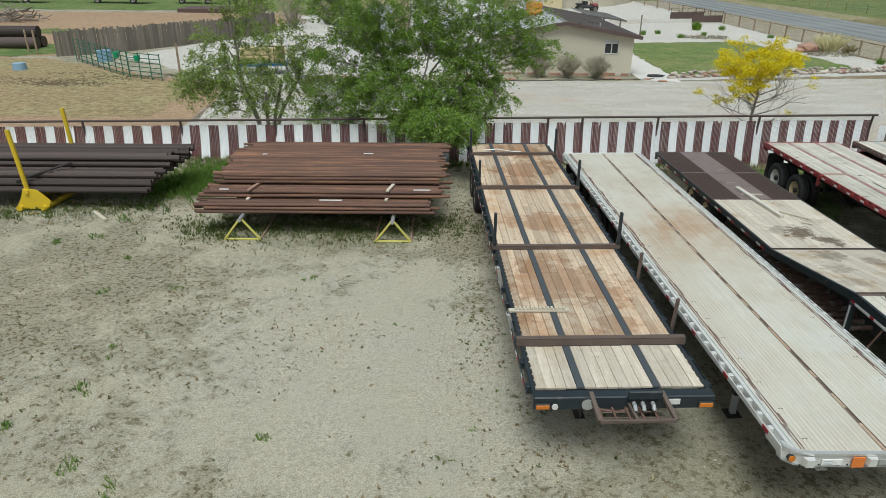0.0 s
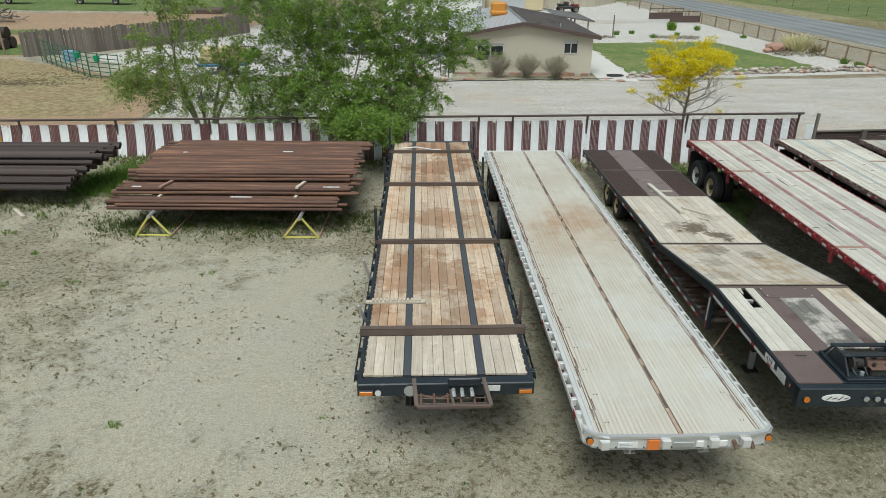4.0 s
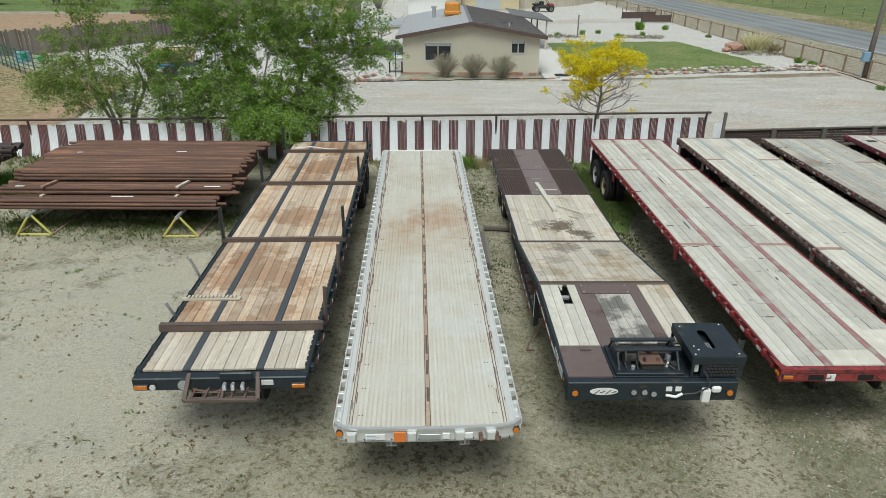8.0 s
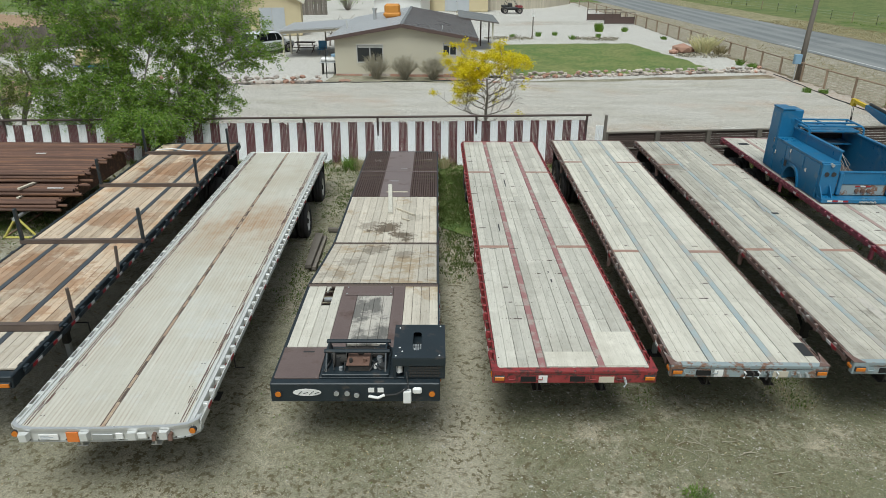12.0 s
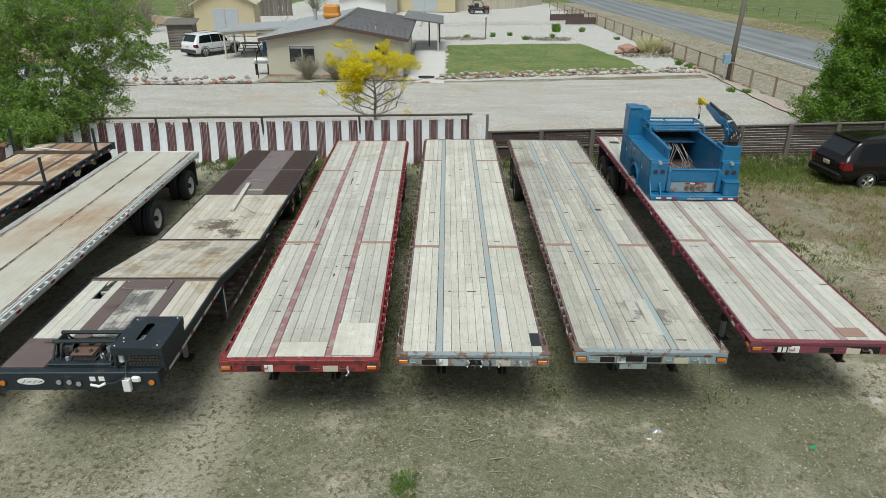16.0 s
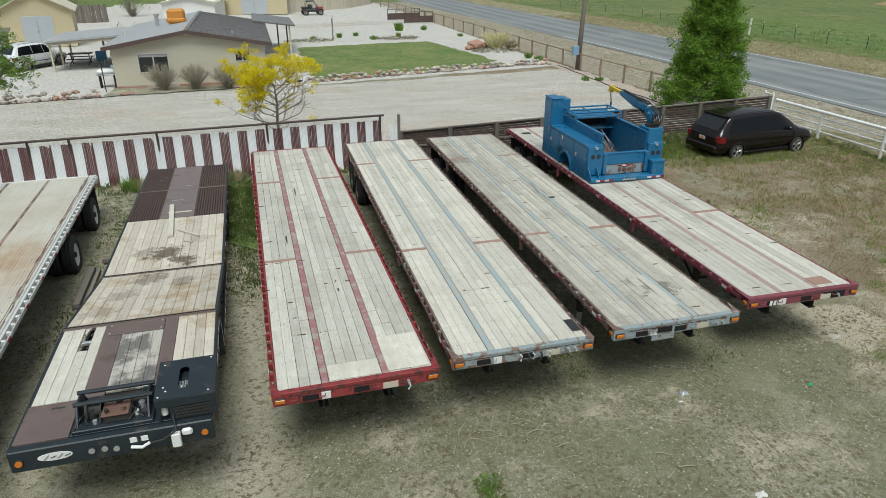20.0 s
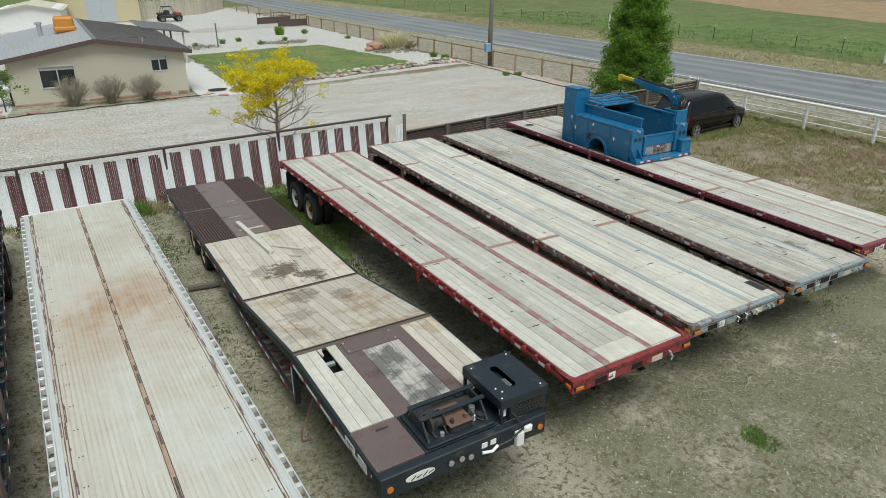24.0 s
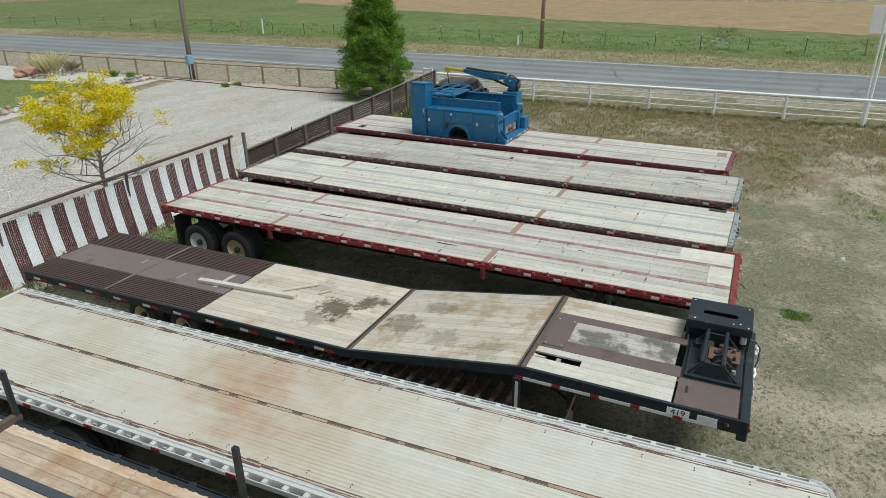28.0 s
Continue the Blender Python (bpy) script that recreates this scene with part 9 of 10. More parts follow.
    part("rear_spoiler", Geo().box(0.42 * kx, -0.66 * ky, 1.68 * kz, 0.62 * kx, 0.66 * ky, 1.73 * kz, 0.02), M[paint], t)
    part("rear_bumper", Geo().box(-0.09, -0.88 * ky, 0.34 * kz, 0.20, 0.88 * ky, 0.62 * kz, 0.06), M["dark_plastic"] if cladding else M[paint], t)
    plate = part("number_plate", Geo().box(-0.022, -0.17, 0.76 * kz, -0.004, 0.17, 0.76 * kz + 0.13, 0.004), M["window_frame"], t, "pale number plate with plain bars")
    part("plate_bar", Geo().box(-0.026, -0.11, 0.76 * kz + 0.045, -0.022, 0.11, 0.76 * kz + 0.085, 0), M["orange"], plate)
    return t


def parked_cars():
    a = math.atan2(0.34, 3.43)
    wx, wy = 29.62, 21.20
    r = 0.86
    x0, y0 = wx - 0.98 * math.cos(a) - r * math.sin(a), wy - 0.98 * math.sin(a) + r * math.cos(a)
    z = ground_z(31, 22) - 0.03
    car("minivan", "dark maroon minivan parked on the grass by the fence", pose(x0, y0, z, 0, 0, math.degrees(a)), (1.03, 0.99, 1.01), "van_paint", "chrome", 0.325)
    car("suv", "white sport utility car parked beside the patio", pose(-4.7, 50.7, ground_z(-3, 52), 0, 0, 58), (0.90, 0.94, 0.96), "suv_paint", "rim_grey", 0.36, cladding=True)


parked_cars()


# ---------------------------------------------------------------- poles, posts and signs
def poles():
    x, y = 33.85, 43.85
    z = ground_z(x, y)
    solid("utility_pole", Geo().tube([(x, y, z - 0.3), (x + 0.18, y + 0.2, z + 3), (x + 0.62, y + 0.6, z + 10.5)], 0.19, 12, True, 0.13), M["weather_wood"], "tall grey weathered timber utility pole", "pole", smooth=True)
    t = thing("meter_box", "pale blue metal box on a stake by the pole", "box", (33.35, 43.4, ground_z(33.35, 43.4)))
    part("box", Geo().box(-0.22, -0.15, 1.12, 0.22, 0.15, 1.72, 0.02), M["blue_plastic"], t)
    part("stake", Geo().tube([(0.0, 0, -0.1), (0.0, 0, 1.2)], 0.035, 8), M["galv"], t)
    x, y = 60.7, 27.4
    z = ground_z(x, y)
    p = solid("utility_pole", Geo().tube([(x, y, z - 0.3), (x + 0.1, y - 0.1, z + 11)], 0.20, 12, True, 0.14), M["post_wood"], "tall brown timber utility pole across the road", "pole", smooth=True)
    part("yellow_band", Geo().tube([(x + 0.02, y - 0.02, z + 2.5), (x + 0.02, y - 0.02, z + 2.62)], 0.203, 12), M["yellow_paint"], p)
    for nm, px, py, h, r, mat, lab in (("marker_post", 62.1, 30.2, 1.0, 0.11, "white_paint", "short white utility marker post in the grass"), ("white_post", 63.6, 62.6, 1.7, 0.10, "white_paint", "white painted timber post by the field"), ("marker_post", 21.3, 25.6, 0.9, 0.02, "chassis", "thin dark steel stake in the gravel")):
        zz = ground_z(px, py)
        solid(nm, Geo().tube([(px, py, zz - 0.1), (px + 0.03, py, zz + h)], r, 8), M[mat], lab, "post")
    x, y = 36.05, 3.55
    z = ground_z(x, y)
    t = thing("sign_post", "tall white steel sign post beside the pipe fence", "sign", (x, y, z))
    for d in (-0.09, 0.09):
        part("post", Geo().tube([(0, d, -0.2), (0, d, 5.4)], 0.055, 10), M["white_pipe"], t)
    part("sign_panel", Geo().box(-0.03, -0.65, 4.15, 0.03, 0.65, 5.3, 0.01), M["white_pipe"], t, "back of a white sign panel")
    part("sign_frame", Geo().box(-0.045, -0.68, 4.12, 0.045, 0.68, 4.18, 0.006), M["white_paint"], t)
    t = thing("garden_lamp", "white-capped garden lamp post in the gravel", "lamp", (18.85, 65.5, ground_z(18.85, 65.5)))
    part("post", Geo().tube([(0, 0, -0.1), (0, 0, 2.0)], 0.06, 8), M["weather_wood"], t)
    part("cap", Geo().tube([(0, 0, 2.0), (0, 0, 2.3)], 0.13, 10), M["white_paint"], t)


poles()


# ---------------------------------------------------------------- garden, outbuildings, pens
def rock_mesh(rng, mat):
    g = Geo()
    bm = bmesh.new()
    bmesh.ops.create_icosphere(bm, subdivisions=1, radius=0.5)
    for v in bm.verts:
        v.co *= rng.uniform(0.75, 1.15)
        v.co.z *= 0.7
    me = bpy.data.meshes.new("rock")
    bm.to_mesh(me)
    bm.free()
    me.materials.append(mat)
    return me


def rock_rows():
    rng = random.Random(81)
    kinds = [rock_mesh(rng, M["rock"]) for _ in range(6)] + [rock_mesh(rng, M["red_rock"])]
    for nm, lab, line, gap in (("rock_border", "border of loose pale and reddish rocks along the lawn", [(14.4, 42.3), (17, 43.2), (22, 44.5), (26.4, 45.6), (30, 46.6), (33.2, 46.9)], 0.27), ("rock_border", "low border of piled field stones by the driveway", [(-7.5, 39.0), (-4, 39.2), (-1.1, 39.4), (3.0, 40.3)], 0.26)):
        t = thing(nm, lab, "rocks", (line[0][0], line[0][1], ground_z(*line[0])))
        b = Vector(t.location)
        for p, q in zip(line, line[1:]):
            n = int(math.hypot(q[0] - p[0], q[1] - p[1]) / gap)
            for k in range(n):
                for row in range(3 if rng.random() < 0.7 else 2):
                    x, y = p[0] + (q[0] - p[0]) * k / n + rng.uniform(-0.12, 0.12), p[1] + (q[1] - p[1]) * k / n + rng.uniform(-0.3, 0.3)
                    s = rng.uniform(0.24, 0.48)
                    ob = piece("rock", rng.choice(kinds), t, Vector((x, y, ground_z(x, y) + s * 0.22 + (0.24 if row == 2 else 0.0))) - b, rng.uniform(0, 6))
                    ob.scale = (s * rng.uniform(0.9, 1.5), s, s * rng.uniform(0.7, 1.0))
    for x, y, s in ((30.3, 56.3, 1.5), (31.2, 57.0, 0.9), (29.5, 56.0, 0.7)):
        ob = new("boulder", kinds[6])
        ob.matrix_world = Matrix.Translation((x, y, ground_z(x, y) + 0.25 * s)) @ Matrix.Diagonal((s * 1.3, s, s * 0.8, 1))
        tagged(ob, "large reddish sandstone boulder in the garden bed", "boulder", group="garden boulders")
    for x, y, s in ((10.2, 41.6, 0.5), (10.9, 41.6, 0.6), (4.2, 40.6, 0.7), (12.8, 41.6, 0.4), (13.6, 41.0, 0.5)):
        ob = new("flat_stone", kinds[6])
        ob.matrix_world = Matrix.Translation((x, y, ground_z(x, y) + 0.06)) @ Matrix.Diagonal((s * 1.4, s, s * 0.35, 1))
        tagged(ob, "flat reddish stone by the house wall", "stone", group="flat stones")


rock_rows()


def tuft(g, rng, at, h, n, spread, width=0.02, lean=0.5):
    """Blades of grass round a point."""
    for _ in range(n):
        a, r = rng.uniform(0, 6.283), spread * math.sqrt(rng.random())
        p = Vector(at) + Vector((r * math.cos(a), r * math.sin(a), 0))
        d = Vector((rng.uniform(-1, 1), rng.uniform(-1, 1), 0)) * lean
        hh = h * rng.uniform(0.5, 1.1)
        w = Vector((math.cos(a + 1.3), math.sin(a + 1.3), 0)) * width
        k = len(g.v)
        mid = p + d * hh * 0.35 + Vector((0, 0, hh * 0.6))
        tip = p + d * hh + Vector((0, 0, hh))
        g.v += [tuple(p - w), tuple(p + w), tuple(mid + w * 0.7), tuple(tip), tuple(mid - w * 0.7)]
        g.f.append((k, k + 1, k + 2, k + 3, k + 4))


def garden_plants():
    rng = random.Random(91)
    # bare shrubs by the house
    for x, y, h in ((6.0, 41.7, 1.5), (7.8, 41.7, 1.45), (9.6, 41.8, 1.35)):
        g = Geo()
        for k in range(130):
            a, r = rng.uniform(0, 6.283), math.sqrt(rng.random())
            top = Vector((r * math.cos(a), r * math.sin(a) * 0.8, h * math.sqrt(1.05 - 0.75 * r * r) * rng.uniform(0.8, 1.05)))
            g.tube([(0.08 * math.cos(a), 0.08 * math.sin(a), -0.05), top * 0.5 + Vector((0.05, 0, 0.08)), top], 0.014, 3, False, 0.005)
            for j in range(7):
                q = top * rng.uniform(0.45, 0.98)
                g.tube([q, q + Vector((rng.uniform(-0.22, 0.22), rng.uniform(-0.22, 0.22), rng.uniform(0.08, 0.26)))], 0.008, 3, False, 0.004)
        s = thing("bare_shrub", "leafless grey-brown shrub against the house wall", "shrub", (x, y, ground_z(x, y)), group="bare shrubs by the house")
        part("twig", g, M["bare_shrub"], s, kind="stuff")
        buds = Geo()
        for k in range(420):
            a, r = rng.uniform(0, 6.283), 0.95 * math.sqrt(rng.random())
            leaf_cloud(buds, rng, Vector((r * math.cos(a), 0.7 * r * math.sin(a), h * rng.uniform(0.35, 1.0))), 1, 0.05, 0.05)
        part("bud", buds, M["dry_grass"], s, kind="stuff")
    def clump(name, label, x, y, h, r, n, mat, width=0.03, lean=0.6):
        g = Geo()
        tuft(g, rng, (0, 0, -0.02), h, n, r, width, lean)
        s = thing(name, label, "plant", (x, y, ground_z(x, y)))
        part("leaves", g, M[mat], s)
    for x, y, h in ((19.7, 67.4, 0.7), (21.5, 68.6, 0.6), (22.7, 65.3, 0.6), (29.7, 73.2, 0.8), (31.9, 66.5, 0.5), (25.6, 67.2, 0.6), (17.0, 66.3, 0.5), (32.6, 50.2, 0.7), (32.7, 48.5, 0.5), (33.2, 49.2, 0.5), (32.3, 39.5, 0.45), (33.2, 39.3, 0.4)):
        clump("grass_clump", "green ornamental grass clump in pale gravel", x, y, h * 0.72, 0.28, 130, "fresh_weed", 0.022)
    clump("yucca", "pale dry ornamental grass clump by the boulder", 32.0, 56.3, 1.5, 0.55, 620, "pale_yucca", 0.04, 0.8)
    clump("yucca", "small dry ornamental grass beside the large clump", 33.0, 55.2, 0.9, 0.35, 240, "dry_grass", 0.035, 0.8)
    clump("dark_shrub", "small dark evergreen shrub in the gravel garden", 26.9, 72.9, 0.9, 0.4, 260, "poplar_leaf", 0.05, 0.5)
    for x, y, r in ((25.0, 65.3, 1.6), (16.6, 64.6, 1.7), (31.4, 54.6, 1.6)):
        g = Geo()
        for _ in range(150):
            a, q = rng.uniform(0, 6.283), r * math.sqrt(rng.random())
            leaf_cloud(g, rng, Vector((q * math.cos(a) * 1.4, q * math.sin(a) * 0.6, 0.12)), 5, 0.10, 0.13, 0.6, 0.7)
        s = thing("ground_cover", "low grey ground-cover plants in a gravel bed", "plant", (x, y, ground_z(x, y)))
        part("leaves", g, M["bare_shrub"], s)
    # shrub out in the pasture
    g = Geo()
    for _ in range(90):
        leaf_cloud(g, rng, Vector((rng.gauss(0, 0.7), rng.gauss(0, 0.9), 0.3 + rng.random() * 1.5)), 14, 0.16, 0.12)
    s = thing("pasture_shrub", "pale flowering shrub in the pasture", "shrub", (66.3, 12.2, ground_z(66.3, 12.2)))
    part("leaves", g, M["weed"], s)
    g = Geo()
    for _ in range(40):
        leaf_cloud(g, rng, Vector((rng.gauss(-0.4, 0.5), rng.gauss(0, 0.7), 0.3 + rng.random() * 0.8)), 10, 0.12, 0.09)
    part("flowers", g, M["white_slat"], s)


garden_plants()


def shed_like(name, label, x0, y0, w, d, h, peak, wall, rot, door=None, window=None):
    t = thing(name, label, "shed", m=pose(x0, y0, ground_z(x0, y0), 0, 0, rot))
    part("wall", Geo().prism([(0, 0), (w, 0), (w, h), (w / 2, peak), (0, h)], 0, d, 1), M[wall], t)
    for s in (0, 1):
        a, b = Vector((w / 2, 0, peak + 0.08)), Vector((-0.35 if s == 0 else w + 0.35, 0, h - 0.10))
        g = Geo().add([(a.x, -0.35, a.z), (b.x, -0.35, b.z), (b.x, d + 0.3, b.z), (a.x, d + 0.3, a.z), (a.x, -0.35, a.z - 0.1), (b.x, -0.35, b.z - 0.1), (b.x, d + 0.3, b.z - 0.1), (a.x, d + 0.3, a.z - 0.1)], [(0, 1, 2, 3), (7, 6, 5, 4), (0, 4, 5, 1), (1, 5, 6, 2), (2, 6, 7, 3), (3, 7, 4, 0)])
        part("roof", g, M["stucco"], t)
    if door:
        a, b, hh = door
        dr = part("door", Geo().box(a, -0.04, 0.05, (a + b) / 2 - 0.01, 0.0, hh, 0.01), M["grey_door"], t)
        part("door", Geo().box((a + b) / 2 + 0.01, -0.04, 0.05, b, 0.0, hh, 0.01), M["grey_door"], t)
        part("handle", Geo().box((a + b) / 2 - 0.08, -0.07, hh * 0.48, (a + b) / 2 - 0.05, -0.04, hh * 0.55, 0.004), M["chrome"], dr)
    if window:
        y1, y2, z1, z2 = window
        win = part("window", Geo().box(-0.02, y1, z1, 0.0, y2, z2, 0), M["glass"], t)
        part("window_frame", Geo().box(-0.05, y1 - 0.05, z1 - 0.06, -0.005, y2 + 0.05, z1, 0.004).box(-0.05, y1 - 0.05, z2, -0.005, y2 + 0.05, z2 + 0.06, 0.004).box(-0.05, (y1 + y2) / 2 - 0.03, z1, -0.005, (y1 + y2) / 2 + 0.03, z2, 0.004), M["window_frame"], win)


def outbuildings():
    shed_like("garden_shed", "tan shed with a pale gable roof and grey doors", -8.4, 63.5, 5.4, 6.5, 3.0, 4.4, "tan_wall", 10, (1.6, 3.9, 2.5), (1.6, 2.8, 1.5, 2.6))
    shed_like("back_garage", "tan garage with a white door beyond the house", 7.5, 97.0, 9.0, 8.0, 3.2, 4.6, "tan_wall", -4, (3.0, 6.4, 2.6))
    shed_like("white_canopy", "white low-roofed carport behind the house", 1.5, 88.0, 6.0, 9.0, 2.2, 2.7, "white_paint", -6)
    # small log store in front of the shed
    t = thing("log_store", "small timber log store with a sloping roof", "shed", pose(0, 0, 0).translation, m=pose(-7.6, 54.6, ground_z(-7, 55), 0, 0, 8))
    for k in range(9):
        part("log", Geo().tube([(0, 0, 0.12 + 0.21 * k), (2.0, 0, 0.12 + 0.21 * k)], 0.10, 8), M["weather_wood"], t)
    part("side", Geo().box(0, 0.1, 0, 0.1, 1.6, 1.9, 0.01), M["weather_wood"], t)
    part("side", Geo().box(1.9, 0.1, 0, 2.0, 1.6, 1.9, 0.01), M["weather_wood"], t)
    part("roof", Geo().bar((1.0, -0.3, 1.95), (1.0, 1.9, 2.25), 2.5, 0.08, 0.01), M["weather_wood"], t)
    # plank fences
    rng = random.Random(95)
    def plank_fence(label, pts, h, mat="weather_wood"):
        f = thing("plank_fence", label, "fence", (pts[0][0], pts[0][1], ground_z(*pts[0])), kind="structure")
        b = Vector(f.location)
        meshes = [Geo().box(-0.075, -0.012, 0, 0.075, 0.012, h * q, 0.004).mesh("plank", M[mat]) for q in (0.94, 0.98, 1.0, 1.03)]
        for p, q in zip(pts, pts[1:]):
            d = math.hypot(q[0] - p[0], q[1] - p[1])
            n = int(d / 0.152)
            ang = math.atan2(q[1] - p[1], q[0] - p[0])
            for k in range(n):
                x, y = p[0] + (q[0] - p[0]) * (k + 0.5) / n, p[1] + (q[1] - p[1]) * (k + 0.5) / n
                ob = piece("plank", rng.choice(meshes), f, Vector((x, y, ground_z(x, y))) - b, ang)
                ob.rotation_euler[1] = rng.uniform(-0.02, 0.02)
            for hh in (0.35, h * 0.8):
                part("rail", Geo().bar(Vector((*p, ground_z(*p) + hh)) - b + Vector((0, 0.06, 0)), Vector((*q, ground_z(*q) + hh)) - b + Vector((0, 0.06, 0)), 0.05, 0.09), M[mat], f)
    plank_fence("old grey leaning plank fence behind the pen", [(-26.6, 46.7), (-23.2, 49.6), (-20.8, 53.2), (-18.0, 57.6), (-15.5, 64)], 1.75)
    plank_fence("tall weathered plank fence behind the house", [(-10.5, 86), (-4.5, 88)], 2.0)
    plank_fence("tall pale plank fence at the back of the plot", [(12.0, 97.0), (19, 101), (26, 107), (31.5, 117)], 2.3, "bare_wood")
    # the pair of driveway gates standing open
    for x, y, l, a in ((28.2, 85.8, 4.3, 6), (29.4, 81.4, 3.6, 4)):
        t = thing("driveway_gate", "open tubular gate with rusty brown sheet-metal lower half", "gate", m=pose(x, y, ground_z(x, y), 0, 0, a), group="driveway gates")
        part("sheet", Geo().box(0.03, -0.01, 0.12, l - 0.03, 0.01, 0.78, 0.004), M["fascia"], t, "rusty brown steel sheet")
        for z in (0.10, 0.80, 1.30):
            part("rail", Geo().tube([(0, 0, z), (l, 0, z)], 0.03, 7), M["fence_pipe"], t)
        for k in range(5):
            part("upright", Geo().tube([(l * k / 4, 0, 0.02), (l * k / 4, 0, 1.32)], 0.035 if k in (0, 4) else 0.022, 7), M["fence_pipe"], t)
    # side-by-side buggy
    t = thing("utility_buggy", "black and red off-road buggy parked on gravel", "buggy", m=pose(18.2, 95.2, ground_z(19, 95), 0, 0, 4))
    for x in (0.5, 2.5):
        for s in (-1, 1):
            w = wheel(t, (x, s * 0.7, 0.40), 1, "rim_grey", 0.40, 0.28)
            w.rotation_euler[2] = math.pi / 2 * s
    part("body", Geo().box(0.2, -0.62, 0.45, 2.9, 0.62, 0.85, 0.12), M["dark_plastic"], t)
    part("hood", Geo().box(2.0, -0.55, 0.80, 2.95, 0.55, 1.05, 0.1), M["red_paint"], t)
    part("seat", Geo().box(0.95, -0.5, 0.8, 1.5, 0.5, 1.35, 0.08), M["dark_plastic"], t)
    g = Geo()
    for s in (-1, 1):
        g.tube([(0.4, s * 0.58, 0.8), (0.75, s * 0.55, 1.75), (1.75, s * 0.55, 1.78), (2.25, s * 0.58, 1.0)], 0.03, 6)
    for x, z in ((0.75, 1.75), (1.75, 1.78)):
        g.tube([(x, -0.55, z), (x, 0.55, z)], 0.03, 6)
    part("roll_cage", g, M["dark_plastic"], t)
    part("roof_panel", Geo().box(0.70, -0.58, 1.79, 1.85, 0.58, 1.84, 0.02), M["dark_plastic"], t)
    part("cargo_bed", Geo().box(0.05, -0.55, 0.85, 0.85, 0.55, 1.08, 0.04), M["dark_plastic"], t)
    part("bumper", Geo().tube([(2.95, -0.45, 0.55), (3.08, -0.4, 0.62), (3.08, 0.4, 0.62), (2.95, 0.45, 0.55)], 0.03, 6), M["chassis"], t)
    for s in (-1, 1):
        part("fender", Geo().box(2.2, min(s * 0.55, s * 0.85), 0.78, 2.85, max(s * 0.55, s * 0.85), 0.86, 0.03), M["red_paint"], t)
    # patio things
    t = thing("picnic_table", "dark picnic table on the patio", "table", (-0.7, 53.6, ground_z(-0.7, 53.6)))
    part("tabletop", Geo().box(-0.8, -0.4, 0.72, 0.8, 0.4, 0.77, 0.01), M["fascia"], t)
    for s in (-1, 1):
        part("bench", Geo().box(-0.8, s * 0.75 - 0.13, 0.42, 0.8, s * 0.75 + 0.13, 0.46, 0.01), M["fascia"], t)
        part("leg", Geo().bar((s * 0.6, -0.8, 0.02), (s * 0.6, 0.8, 0.44), 0.06, 0.06).bar((s * 0.6, 0.3, 0.0), (s * 0.6, -0.2, 0.72), 0.06, 0.06), M["fascia"], t)
    t = thing("patio_chair", "blue metal patio rocking chair", "chair", (0.9, 52.0, ground_z(0.9, 52)))
    part("seat", Geo().box(-0.3, -0.3, 0.42, 0.3, 0.3, 0.47, 0.02), M["blue_paint"], t)
    part("backrest", Geo().box(-0.32, 0.26, 0.45, 0.32, 0.33, 1.05, 0.03), M["blue_paint"], t)
    for s in (-1, 1):
        part("leg_frame", Geo().tube([(s * 0.3, -0.32, 0.04), (s * 0.3, -0.3, 0.62), (s * 0.3, 0.28, 0.66), (s * 0.3, 0.34, 0.04), (s * 0.3, -0.32, 0.04)], 0.02, 6), M["blue_plastic"], t)
    t = thing("barbecue", "white-lidded barbecue grill at the house corner", "grill", (2.85, 43.3, ground_z(2.8, 43)))
    part("lid", Geo().box(-0.55, -0.3, 0.82, 0.45, 0.3, 1.08, 0.1), M["white_paint"], t)
    part("tray", Geo().box(-0.6, -0.32, 0.74, 0.5, 0.32, 0.80, 0.01), M["galv"], t)
    for x in (-0.45, 0.35):
        part("leg", Geo().box(x - 0.03, -0.25, 0, x + 0.03, 0.25, 0.76, 0.01), M["chassis"], t)
    t = thing("garden_pole", "thin dark garden pole at the house corner", "pole", (2.9, 41.7, ground_z(2.9, 41.7)))
    part("pole", Geo().tube([(0, 0, -0.1), (0, 0, 1.9)], 0.03, 6), M["chassis"], t)
    solid("water_bucket", Geo().tube([(2.4, 48.6, 0.0), (2.4, 48.6, 0.55)], 0.28, 14, True, 0.32), M["blue_plastic"], "pale blue bucket on the patio", "bucket")
    g = Geo()
    pts = []
    for k in range(60):
        a = k * 0.42
        pts.append((13.6 + (0.45 + 0.002 * k) * math.cos(a), 42.6 + 0.28 * math.sin(a), ground_z(13.6, 42.6) + 0.06 + 0.0015 * k))
    solid("garden_hose", g.tube(pts, 0.02, 5), M["dark_plastic"], "coiled dark garden hose on the path", "hose")
    line = [(-7.0 + 0.7 * k, 38.1 + 0.13 * k + 0.10 * math.sin(1.3 * k) + 0.07 * math.sin(2.9 * k)) for k in range(30)]
    solid("water_line", Geo().tube([(x, y, ground_z(x, y) + 0.04) for x, y in line], 0.028, 6), M["dark_plastic"], "thin black water line lying along the driveway", "hose")
    # shade tree bare on the patio side
    wood, tips = Geo(), []
    grow(rng, Vector((0, 0, 0)), (0.1, 0, 1), 1.3, 0.09, 3, wood, tips, 0, 3, 0.8, 0.7, 0.5)
    s = thing("bare_tree", "small leafless tree beside the patio", "tree", (0.6, 57.5, ground_z(0.6, 57.5)))
    part("trunk", wood, M["bark"], s, smooth=True)
    # hay wagon behind the trees
    t = thing("hay_trailer", "small blue trailer loaded with straw bales", "trailer", m=pose(-11.9, 40.4, ground_z(-11.9, 40.4), 0, 0, 12))
